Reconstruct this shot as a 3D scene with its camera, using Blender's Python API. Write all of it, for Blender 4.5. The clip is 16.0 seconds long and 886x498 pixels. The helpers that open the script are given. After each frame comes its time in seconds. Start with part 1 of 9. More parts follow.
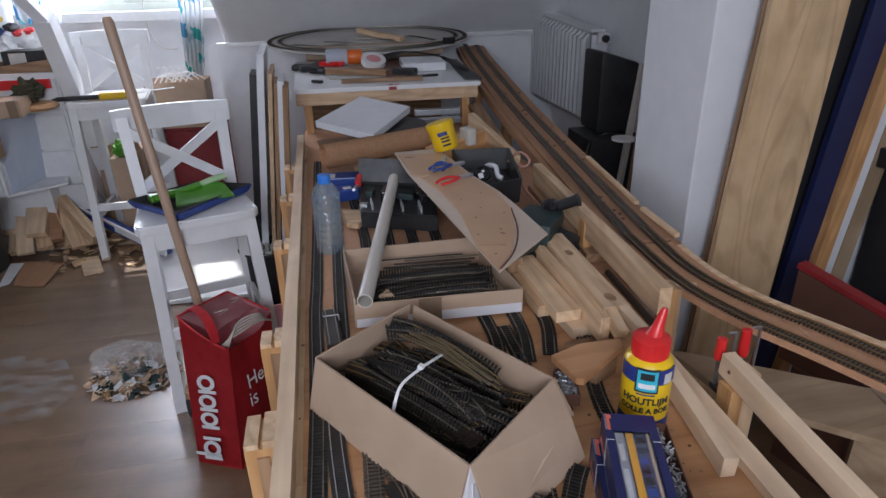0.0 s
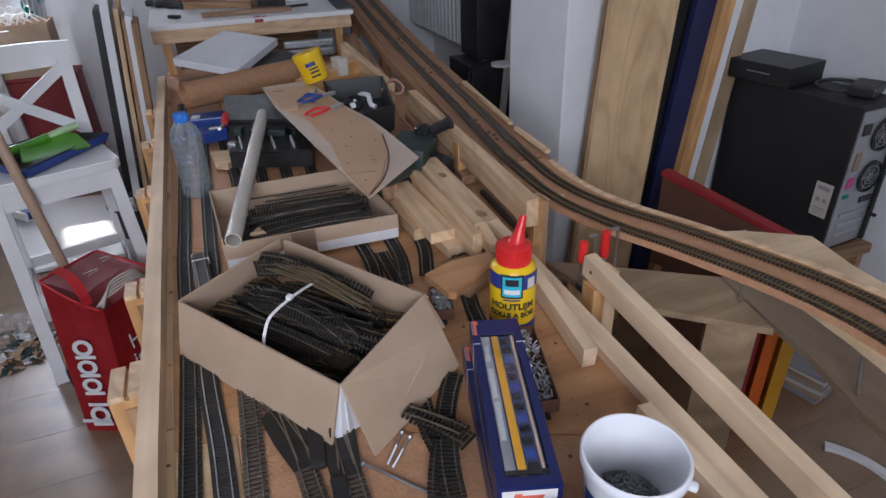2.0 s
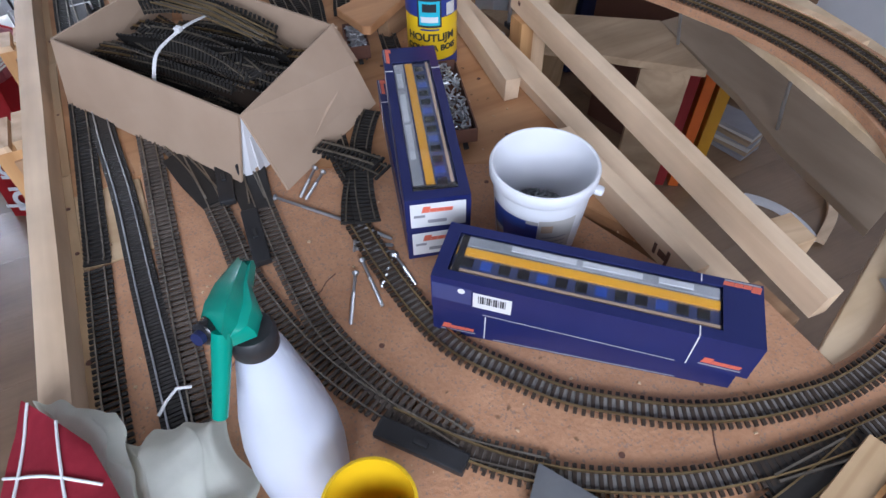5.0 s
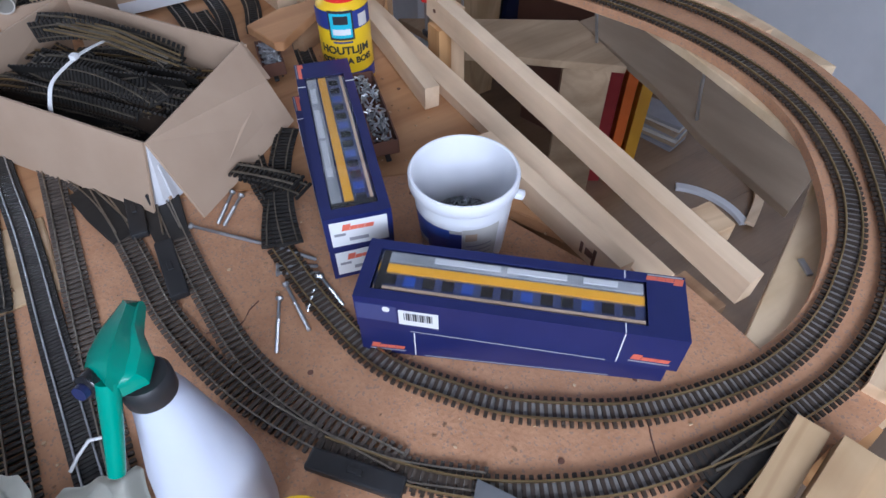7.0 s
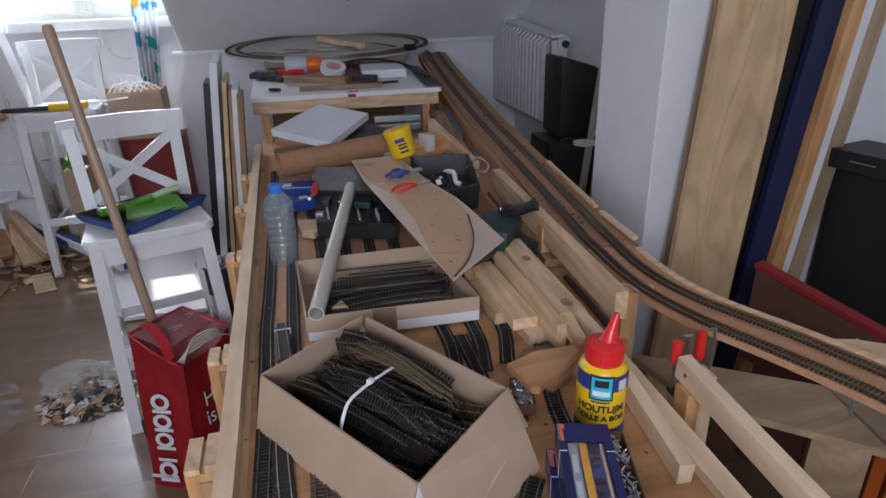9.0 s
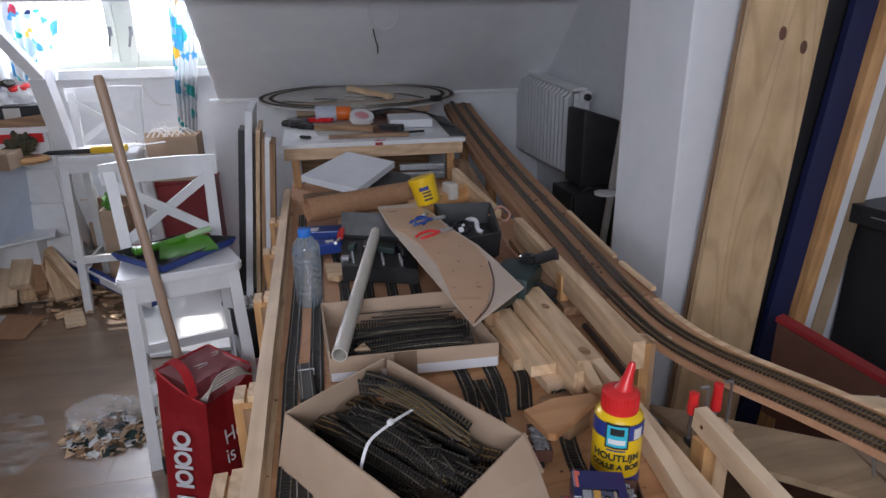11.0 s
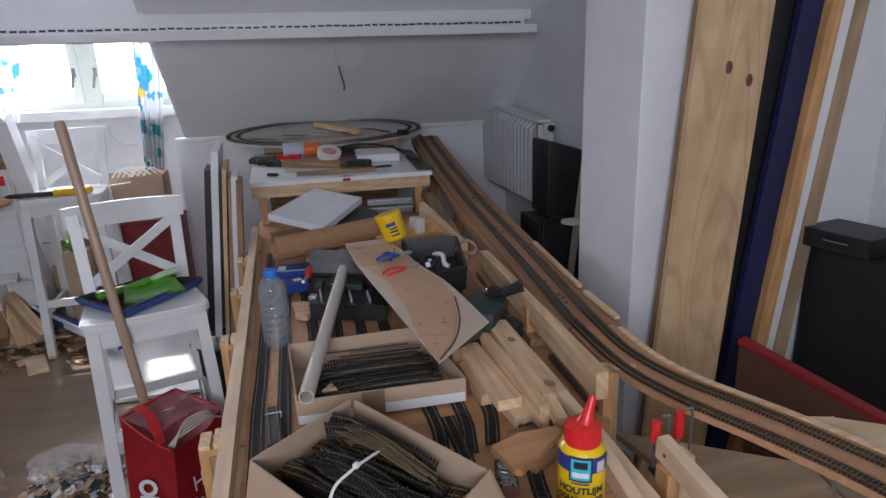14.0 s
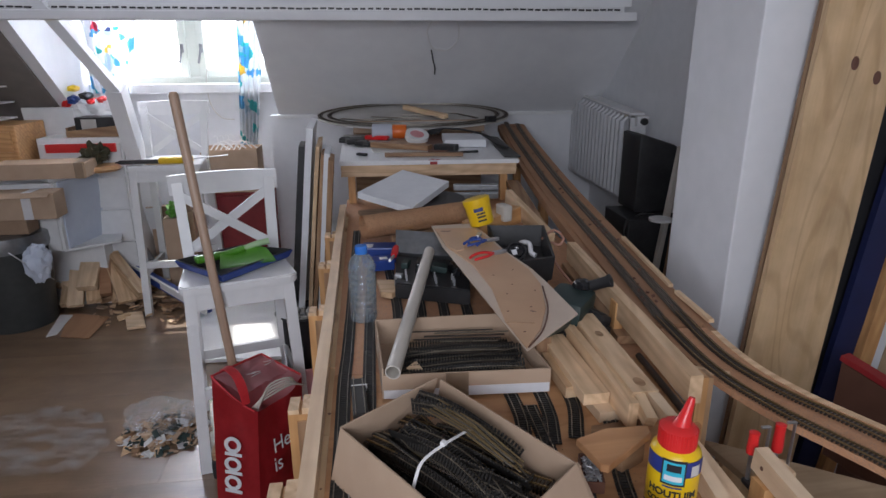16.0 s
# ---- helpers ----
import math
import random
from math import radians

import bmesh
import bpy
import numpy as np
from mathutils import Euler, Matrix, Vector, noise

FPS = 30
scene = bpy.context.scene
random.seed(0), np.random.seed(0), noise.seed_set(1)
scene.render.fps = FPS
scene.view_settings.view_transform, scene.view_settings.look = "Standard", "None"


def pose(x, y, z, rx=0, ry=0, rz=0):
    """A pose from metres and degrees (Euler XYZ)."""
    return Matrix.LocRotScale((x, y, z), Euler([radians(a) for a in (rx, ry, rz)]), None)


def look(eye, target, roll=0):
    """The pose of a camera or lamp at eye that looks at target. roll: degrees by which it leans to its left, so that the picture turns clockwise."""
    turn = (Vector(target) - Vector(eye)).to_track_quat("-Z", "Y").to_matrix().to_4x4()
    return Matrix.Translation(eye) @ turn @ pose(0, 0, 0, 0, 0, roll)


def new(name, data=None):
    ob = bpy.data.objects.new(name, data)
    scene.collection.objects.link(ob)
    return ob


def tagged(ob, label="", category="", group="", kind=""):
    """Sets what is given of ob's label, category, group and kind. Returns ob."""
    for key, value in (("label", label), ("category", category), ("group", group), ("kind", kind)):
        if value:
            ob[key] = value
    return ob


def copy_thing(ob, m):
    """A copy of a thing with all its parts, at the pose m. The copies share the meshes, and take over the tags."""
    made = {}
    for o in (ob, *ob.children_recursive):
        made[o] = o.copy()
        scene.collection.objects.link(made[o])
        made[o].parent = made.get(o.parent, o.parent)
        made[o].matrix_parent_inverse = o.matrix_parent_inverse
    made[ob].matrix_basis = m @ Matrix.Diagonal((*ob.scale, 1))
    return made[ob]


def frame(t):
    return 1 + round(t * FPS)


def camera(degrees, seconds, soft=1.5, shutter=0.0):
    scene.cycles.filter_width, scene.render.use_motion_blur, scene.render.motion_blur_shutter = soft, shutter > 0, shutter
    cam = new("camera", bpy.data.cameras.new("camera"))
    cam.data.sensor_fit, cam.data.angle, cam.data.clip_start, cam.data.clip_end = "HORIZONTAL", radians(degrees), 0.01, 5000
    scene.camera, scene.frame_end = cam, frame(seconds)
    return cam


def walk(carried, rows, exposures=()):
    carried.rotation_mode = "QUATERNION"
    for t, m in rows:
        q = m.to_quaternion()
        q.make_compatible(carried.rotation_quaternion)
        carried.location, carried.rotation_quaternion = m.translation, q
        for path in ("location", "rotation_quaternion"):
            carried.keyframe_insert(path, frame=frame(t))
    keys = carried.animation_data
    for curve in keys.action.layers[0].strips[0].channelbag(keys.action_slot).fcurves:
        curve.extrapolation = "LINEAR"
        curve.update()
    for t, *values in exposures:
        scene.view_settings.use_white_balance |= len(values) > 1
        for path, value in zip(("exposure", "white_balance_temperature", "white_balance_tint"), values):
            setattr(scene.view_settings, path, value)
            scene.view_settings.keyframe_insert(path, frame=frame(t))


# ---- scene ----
cam = camera(72.0, 16.0)
PATH = [
    (0, (-0.033, 0.074, 1.264), (0.306, 1.868, 0.447), -1.5),
    (0.5, (-0.018, 0.069, 1.266), (0.382, 1.841, 0.43), -2.0),
    (1, (-0.006, 0.063, 1.254), (0.459, 1.805, 0.387), -2.5),
    (1.5, (0.008, 0.058, 1.245), (0.555, 1.736, 0.304), -2.6),
    (2, (0.018, 0.054, 1.236), (0.622, 1.679, 0.239), -2.2),
    (2.5, (0.02, 0.048, 1.214), (0.678, 1.611, 0.153), -1.2),
    (3, (0.031, 0.048, 1.212), (0.733, 1.531, 0.068), -0.6),
    (3.5, (0.047, 0.046, 1.202), (0.771, 1.454, -0.02), -0.6),
    (4, (0.052, 0.035, 1.186), (0.724, 1.374, -0.139), -1.3),
    (4.5, (0.049, 0.029, 1.171), (0.639, 1.279, -0.275), -1.3),
    (4.7, (0.047, 0.026, 1.163), (0.609, 1.236, -0.327), -1.2),
    (6.8, (0.075, 0.015, 1.141), (0.74, 1.107, -0.397), -1.5),
    (7, (0.076, 0.021, 1.148), (0.782, 1.148, -0.346), -0.8),
    (7.5, (0.066, 0.042, 1.192), (0.771, 1.374, -0.123), -1.4),
    (8, (0.041, 0.073, 1.211), (0.629, 1.634, 0.108), -2.4),
    (8.5, (0.019, 0.093, 1.239), (0.506, 1.794, 0.306), -2.2),
    (9, (0.002, 0.09, 1.255), (0.433, 1.872, 0.457), -1.7),
    (11.5, (-0.006, 0.053, 1.274), (0.373, 1.906, 0.623), -1.1),
    (12, (-0.003, 0.049, 1.28), (0.385, 1.906, 0.647), -0.9),
    (12.5, (-0.002, 0.048, 1.283), (0.404, 1.911, 0.678), -0.9),
    (13, (0.001, 0.045, 1.286), (0.429, 1.908, 0.697), -1.1),
    (13.5, (0.006, 0.042, 1.291), (0.456, 1.904, 0.716), -1.7),
    (14, (0.011, 0.046, 1.289), (0.48, 1.904, 0.717), -2.1),
    (14.5, (0.007, 0.047, 1.289), (0.455, 1.911, 0.718), -1.8),
    (15, (-0.004, 0.049, 1.289), (0.376, 1.926, 0.712), -1.2),
    (15.5, (-0.017, 0.052, 1.287), (0.289, 1.939, 0.699), -0.6),
    (16, (-0.026, 0.055, 1.282), (0.21, 1.947, 0.678), -0.2),
]
# the plan is drawn in units of 1.15 m, set by the gauge of the tracks
SIZE = 1.15
walk(cam, [(t, look(Vector(eye) * SIZE, Vector(target) * SIZE, roll)) for t, eye, target, roll in PATH],
     exposures=[(0, -0.08, 6500, 10), (2, 0.02, 6500, 10), (3, 0.14, 6380, 10), (3.5, 0.38, 6250, 10), (4, 0.57, 6100, 9), (4.6, 0.30, 6060, 9), (7, 0.30, 5820, 8), (7.5, 0.38, 5800, 8), (8, 0.22, 6150, 9), (8.5, 0.0, 6350, 10), (9, -0.08, 6500, 10), (12, -0.11, 6620, 10), (16, -0.11, 6720, 10)])

# ---- world, sun, large lights ----
world = bpy.data.worlds.new("world")
scene.world = world
world.use_nodes = True
wn = world.node_tree.nodes
sky = wn.new("ShaderNodeTexSky")
sky.sky_type = "NISHITA"
sky.sun_disc = False
sky.sun_elevation, sky.sun_rotation = radians(49), radians(-12)
wn["Background"].inputs["Strength"].default_value = 0.12
world.node_tree.links.new(sky.outputs[0], wn["Background"].inputs["Color"])


def area_lamp(name, eye, target, sx, sy, watts, colour):
    lamp = bpy.data.lights.new(name, "AREA")
    lamp.shape, lamp.size, lamp.size_y, lamp.energy, lamp.color = "RECTANGLE", sx * SIZE, sy * SIZE, watts * SIZE ** 2, colour
    ob = new(name, lamp)
    ob.matrix_basis = look(Vector(eye) * SIZE, Vector(target) * SIZE)
    return ob


area_lamp("dormer_daylight", (-1.12, 4.3, 1.6), (-0.88, 2.85, 0.55), 1.05, 1.0, 80, (0.83, 0.868, 1.0))
area_lamp("roof_window_daylight", (-0.46, -1.12, 1.64), (-0.05, 2.3, 1.5), 1.3, 0.8, 45, (0.835, 0.872, 1.0))
sun = bpy.data.lights.new("sun", "SUN")
sun.energy, sun.angle, sun.color = 5.0, radians(1.5), (1.0, 0.97, 0.92)
sun_ob = new("sun", sun)
sun_ob.matrix_basis = look((-2.6, 10.47, 9), (-1, 3, 0))

# ---- materials ----
MATS = {}


def shader(name):
    m = bpy.data.materials.new(name)
    m.use_nodes = True
    n = m.node_tree.nodes
    return m, n, m.node_tree.links, n["Principled BSDF"]


def surface(name, dark, light, scale=30, stretch=(1, 1, 1), rough=0.6, bump=0.15, metal=0.0, spread=0.12,
            fleck=None, coat=0.0, spec=0.5, contrast=(0.3, 0.7)):
    """Two scales of noise between two tones, per-object variation, fine relief, and flecks where wanted."""
    m, n, l, b = shader(name)
    tc = n.new("ShaderNodeTexCoord")
    mp = n.new("ShaderNodeMapping")
    mp.inputs["Scale"].default_value = stretch
    l.new(tc.outputs["Object"], mp.inputs["Vector"])
    big, small = n.new("ShaderNodeTexNoise"), n.new("ShaderNodeTexNoise")
    big.inputs["Scale"].default_value, small.inputs["Scale"].default_value = scale * 0.22, scale
    small.inputs["Detail"].default_value = 6
    for t in (big, small):
        l.new(mp.outputs["Vector"], t.inputs["Vector"])
    add = n.new("ShaderNodeMath")
    add.operation = "ADD"
    half1, half2 = n.new("ShaderNodeMath"), n.new("ShaderNodeMath")
    for h, t, k in ((half1, big, 0.55), (half2, small, 0.45)):
        h.operation = "MULTIPLY"
        h.inputs[1].default_value = k
        l.new(t.outputs["Fac"], h.inputs[0])
    l.new(half1.outputs[0], add.inputs[0])
    l.new(half2.outputs[0], add.inputs[1])
    ramp = n.new("ShaderNodeValToRGB")
    ramp.color_ramp.elements[0].position, ramp.color_ramp.elements[1].position = contrast
    ramp.color_ramp.elements[0].color, ramp.color_ramp.elements[1].color = (*dark, 1), (*light, 1)
    l.new(add.outputs[0], ramp.inputs["Fac"])
    colour = ramp.outputs["Color"]
    if fleck:
        vor = n.new("ShaderNodeTexVoronoi")
        vor.inputs["Scale"].default_value = fleck[1]
        l.new(tc.outputs["Object"], vor.inputs["Vector"])
        sep = n.new("ShaderNodeSeparateColor")
        l.new(vor.outputs["Color"], sep.inputs[0])
        gate = n.new("ShaderNodeMath")
        gate.operation = "GREATER_THAN"
        gate.inputs[1].default_value = fleck[2]
        l.new(sep.outputs[0], gate.inputs[0])
        mix = n.new("ShaderNodeMix")
        mix.data_type = "RGBA"
        mix.inputs["B"].default_value = (*fleck[0], 1)
        l.new(gate.outputs[0], mix.inputs["Factor"])
        l.new(colour, mix.inputs["A"])
        colour = mix.outputs["Result"]
    info, hsv = n.new("ShaderNodeObjectInfo"), n.new("ShaderNodeHueSaturation")
    rng = n.new("ShaderNodeMapRange")
    rng.inputs["To Min"].default_value, rng.inputs["To Max"].default_value = 1 - spread, 1 + spread
    l.new(info.outputs["Random"], rng.inputs["Value"])
    l.new(rng.outputs[0], hsv.inputs["Value"])
    l.new(colour, hsv.inputs["Color"])
    l.new(hsv.outputs["Color"], b.inputs["Base Color"])
    rr = n.new("ShaderNodeMapRange")
    rr.inputs["To Min"].default_value, rr.inputs["To Max"].default_value = max(0.02, rough - 0.1), min(1, rough + 0.1)
    l.new(add.outputs[0], rr.inputs["Value"])
    l.new(rr.outputs[0], b.inputs["Roughness"])
    b.inputs["Metallic"].default_value = metal
    b.inputs["Coat Weight"].default_value = coat
    b.inputs["Specular IOR Level"].default_value = spec
    if bump:
        bp = n.new("ShaderNodeBump")
        bp.inputs["Strength"].default_value = bump
        bp.inputs["Distance"].default_value = 0.004
        l.new(small.outputs["Fac"], bp.inputs["Height"])
        l.new(bp.outputs["Normal"], b.inputs["Normal"])
    MATS[name] = m
    return m


def wood(name, dark, light, rings=28, rough=0.55, coat=0.0, spread=0.1, knots=False, figure=0.0, lines=26):
    """Grain that runs along the piece's own x, with figure lines and pores, and a few knots where wanted."""
    m, n, l, b = shader(name)
    tc, mp = n.new("ShaderNodeTexCoord"), n.new("ShaderNodeMapping")
    mp.inputs["Scale"].default_value = (0.09, 1, 1)
    info = n.new("ShaderNodeObjectInfo")
    shift = n.new("ShaderNodeVectorMath")
    shift.operation = "ADD"
    l.new(tc.outputs["Object"], shift.inputs[0])
    l.new(info.outputs["Random"], shift.inputs[1])
    l.new(shift.outputs[0], mp.inputs["Vector"])
    wave = n.new("ShaderNodeTexWave")
    wave.wave_type, wave.bands_direction = "BANDS", "DIAGONAL"
    wave.inputs["Scale"].default_value = rings
    wave.inputs["Distortion"].default_value = 7
    wave.inputs["Detail"].default_value = 3
    wave.inputs["Detail Scale"].default_value = 0.7
    fine = n.new("ShaderNodeTexNoise")
    fine.inputs["Scale"].default_value = 140
    fine.inputs["Detail"].default_value = 5
    l.new(mp.outputs["Vector"], wave.inputs["Vector"])
    l.new(mp.outputs["Vector"], fine.inputs["Vector"])
    mix = n.new("ShaderNodeMix")
    mix.inputs["Factor"].default_value = 0.6
    l.new(wave.outputs["Fac"], mix.inputs["A"])
    l.new(fine.outputs["Fac"], mix.inputs["B"])
    ramp = n.new("ShaderNodeValToRGB")
    ramp.color_ramp.elements[0].position, ramp.color_ramp.elements[1].position = 0.15, 0.75
    ramp.color_ramp.elements[0].color, ramp.color_ramp.elements[1].color = (*dark, 1), (*light, 1)
    l.new(mix.outputs["Result"], ramp.inputs["Fac"])
    colour = ramp.outputs["Color"]
    if figure:
        mf = n.new("ShaderNodeMapping")
        mf.inputs["Scale"].default_value = (0.13, 1, 1)
        l.new(shift.outputs[0], mf.inputs["Vector"])
        soft_noise = n.new("ShaderNodeTexNoise")
        soft_noise.inputs["Scale"].default_value = 8.0
        soft_noise.inputs["Detail"].default_value = 0.6
        soft_noise.inputs["Distortion"].default_value = 0.35
        l.new(mf.outputs["Vector"], soft_noise.inputs["Vector"])
        times, sine = n.new("ShaderNodeMath"), n.new("ShaderNodeMath")
        times.operation, sine.operation = "MULTIPLY", "SINE"
        times.inputs[1].default_value = lines * 4.4
        l.new(soft_noise.outputs["Fac"], times.inputs[0])
        l.new(times.outputs[0], sine.inputs[0])
        fr = n.new("ShaderNodeMapRange")
        fr.inputs["From Min"].default_value, fr.inputs["From Max"].default_value = 0.55, 1.0
        fr.inputs["To Min"].default_value, fr.inputs["To Max"].default_value = 0.0, figure
        l.new(sine.outputs[0], fr.inputs["Value"])
        fm = n.new("ShaderNodeMix")
        fm.data_type = "RGBA"
        fm.inputs["B"].default_value = (dark[0] * 0.62, dark[1] * 0.52, dark[2] * 0.46, 1)
        l.new(fr.outputs[0], fm.inputs["Factor"])
        l.new(colour, fm.inputs["A"])
        colour = fm.outputs["Result"]
    if knots:
        mk = n.new("ShaderNodeMapping")
        mk.inputs["Scale"].default_value = (0.45, 1, 1)
        l.new(shift.outputs[0], mk.inputs["Vector"])
        vor = n.new("ShaderNodeTexVoronoi")
        vor.inputs["Scale"].default_value = 7
        l.new(mk.outputs["Vector"], vor.inputs["Vector"])
        kr = n.new("ShaderNodeValToRGB")
        kr.color_ramp.elements[0].position, kr.color_ramp.elements[1].position = 0.05, 0.13
        kr.color_ramp.elements[0].color, kr.color_ramp.elements[1].color = (1, 1, 1, 1), (0, 0, 0, 1)
        l.new(vor.outputs["Distance"], kr.inputs["Fac"])
        km = n.new("ShaderNodeMix")
        km.data_type = "RGBA"
        km.inputs["B"].default_value = (dark[0] * 0.5, dark[1] * 0.4, dark[2] * 0.35, 1)
        l.new(kr.outputs["Color"], km.inputs["Factor"])
        l.new(colour, km.inputs["A"])
        colour = km.outputs["Result"]
    hsv, rng = n.new("ShaderNodeHueSaturation"), n.new("ShaderNodeMapRange")
    rng.inputs["To Min"].default_value, rng.inputs["To Max"].default_value = 1 - spread, 1 + spread
    l.new(info.outputs["Random"], rng.inputs["Value"])
    blotch, br_, times2 = n.new("ShaderNodeTexNoise"), n.new("ShaderNodeMapRange"), n.new("ShaderNodeMath")
    blotch.inputs["Scale"].default_value, blotch.inputs["Detail"].default_value = 11, 4
    l.new(shift.outputs[0], blotch.inputs["Vector"])
    br_.inputs["From Min"].default_value, br_.inputs["From Max"].default_value = 0.3, 0.7
    br_.inputs["To Min"].default_value, br_.inputs["To Max"].default_value = 0.86, 1.10
    l.new(blotch.outputs["Fac"], br_.inputs["Value"])
    times2.operation = "MULTIPLY"
    l.new(rng.outputs[0], times2.inputs[0])
    l.new(br_.outputs[0], times2.inputs[1])
    l.new(times2.outputs[0], hsv.inputs["Value"])
    l.new(colour, hsv.inputs["Color"])
    l.new(hsv.outputs["Color"], b.inputs["Base Color"])
    b.inputs["Roughness"].default_value = rough
    b.inputs["Coat Weight"].default_value = coat
    b.inputs["Coat Roughness"].default_value = 0.25
    bp = n.new("ShaderNodeBump")
    bp.inputs["Strength"].default_value, bp.inputs["Distance"].default_value = 0.2, 0.002
    l.new(mix.outputs["Result"], bp.inputs["Height"])
    l.new(bp.outputs["Normal"], b.inputs["Normal"])
    MATS[name] = m
    return m


def clear(name, colour, rough=0.03, ior=1.45, body=1.0, alpha=1.0):
    m, n, l, b = shader(name)
    b.inputs["Base Color"].default_value = (*colour, 1)
    b.inputs["Roughness"].default_value = rough
    b.inputs["IOR"].default_value = ior
    b.inputs["Transmission Weight"].default_value = body
    b.inputs["Alpha"].default_value = alpha
    MATS[name] = m
    return m


WALL = surface("wall_paint", (0.70, 0.72, 0.75), (0.79, 0.80, 0.83), 18, rough=0.8, bump=0.08, spread=0.02)
CEIL = surface("ceiling_paint", (0.74, 0.75, 0.78), (0.82, 0.83, 0.85), 14, rough=0.85, bump=0.1, spread=0.02)
WHITE = surface("white_lacquer", (0.70, 0.71, 0.72), (0.80, 0.81, 0.82), 25, rough=0.38, bump=0.04, spread=0.03)
FRAMEW = surface("window_frame_paint", (0.70, 0.74, 0.66), (0.78, 0.81, 0.74), 25, rough=0.45, bump=0.03, spread=0.02)
LAMINATE = wood("laminate_oak", (0.185, 0.112, 0.064), (0.245, 0.158, 0.096), 4, rough=0.28, coat=0.65, spread=0.05)
PINE = wood("planed_pine", (0.59, 0.395, 0.23), (0.745, 0.537, 0.342), 22, rough=0.55, spread=0.16, figure=0.28, lines=16)
PALEPINE = wood("pale_planed_pine", (0.655, 0.468, 0.30), (0.79, 0.602, 0.412), 12, rough=0.6, spread=0.08, figure=0.10, lines=9)
STRIPPLY = wood("yellow_pine_strip", (0.47, 0.31, 0.165), (0.62, 0.445, 0.27), 10, rough=0.6, spread=0.08, knots=True, figure=0.15, lines=9)
KNOTTY = wood("knotty_pine", (0.53, 0.345, 0.195), (0.71, 0.508, 0.318), 18, rough=0.55, spread=0.14, knots=True, figure=0.22, lines=18)
GUSSETPLY = wood("pale_gusset_plywood", (0.60, 0.435, 0.255), (0.72, 0.55, 0.36), 6, rough=0.55, spread=0.04, figure=0.15, lines=9)
PLYWOOD = wood("plywood_face", (0.525, 0.348, 0.185), (0.625, 0.44, 0.255), 8, rough=0.5, spread=0.05, figure=0.30, lines=15)
OLDWOOD = wood("aged_wood", (0.235, 0.125, 0.066), (0.395, 0.242, 0.135), 22, rough=0.6, spread=0.15)
PLYDECK = wood("plywood_deck", (0.43, 0.207, 0.09), (0.56, 0.302, 0.145), 7, rough=0.55, spread=0.04, figure=0.3, lines=12)
ORANGEW = wood("varnished_pine", (0.49, 0.25, 0.098), (0.61, 0.345, 0.15), 22, rough=0.42, coat=0.15, spread=0.12, figure=0.35, lines=14)
GREYWOOD = surface("dusty_board", (0.27, 0.195, 0.13), (0.47, 0.36, 0.255), 26, (1, 0.25, 1), rough=0.8, bump=0.12, spread=0.05)
STICK = surface("broom_stick_wood", (0.34, 0.225, 0.155), (0.47, 0.33, 0.24), 160, (1, 1, 0.03), rough=0.4, bump=0.05, spread=0.05)
GLOSSY = surface("glossy_white_board", (0.80, 0.81, 0.82), (0.86, 0.87, 0.88), 20, rough=0.42, bump=0.03, spread=0.02, coat=1.0, spec=0.9)
SHADEDPANEL = surface("brown_shade_panel", (0.16, 0.14, 0.125), (0.24, 0.215, 0.195), 12, rough=0.8, bump=0.1, spread=0.02)
RADGREY = surface("radiator_grey", (0.44, 0.45, 0.47), (0.52, 0.53, 0.55), 25, rough=0.4, bump=0.03, spread=0.02)
DUSTSLEEPER = surface("dusty_sleeper", (0.055, 0.042, 0.034), (0.125, 0.098, 0.078), 60, rough=0.75, bump=0.2, spread=0.2)
BROWNPLY = surface("brown_plywood", (0.27, 0.136, 0.07), (0.41, 0.226, 0.125), 55, (1, 0.06, 1), rough=0.65, bump=0.1, spread=0.06)
DUSTYPLY = wood("dusty_plywood", (0.34, 0.235, 0.14), (0.45, 0.325, 0.205), 8, rough=0.7, spread=0.05, figure=0.2, lines=14)
OLDRAIL = surface("dark_rail", (0.10, 0.085, 0.065), (0.26, 0.22, 0.165), 90, rough=0.45, bump=0.03, metal=0.6, spread=0.2)
CHIP = surface("chipboard", (0.44, 0.22, 0.115), (0.56, 0.305, 0.17), 240, rough=0.7, bump=0.3, spread=0.03,
               fleck=((0.36, 0.22, 0.15), 640, 0.9))
HARDB = surface("hardboard", (0.50, 0.305, 0.18), (0.62, 0.41, 0.26), 14, rough=0.40, bump=0.08, spread=0.03,
                fleck=((0.22, 0.12, 0.08), 45, 0.985))
PALEHARD = surface("dusty_hardboard_back", (0.56, 0.45, 0.36), (0.68, 0.57, 0.47), 14, rough=0.45, bump=0.06, spread=0.03)
CORK = surface("cork_roll", (0.60, 0.345, 0.19), (0.69, 0.42, 0.245), 190, rough=0.8, bump=0.15, spread=0.05,
               fleck=((0.46, 0.27, 0.16), 520, 0.94))
CARD = surface("brown_cardboard", (0.405, 0.285, 0.197), (0.49, 0.358, 0.255), 22, rough=0.75, bump=0.08, spread=0.05)
CARDW = surface("white_cardboard", (0.62, 0.62, 0.64), (0.72, 0.72, 0.74), 30, rough=0.6, bump=0.05, spread=0.03)
TAPE = surface("brown_tape", (0.22, 0.155, 0.10), (0.29, 0.205, 0.14), 30, rough=0.3, bump=0.05)
SLEEPER = surface("sleeper_plastic", (0.012, 0.011, 0.010), (0.032, 0.028, 0.025), 90, rough=0.55, bump=0.15, spread=0.2)
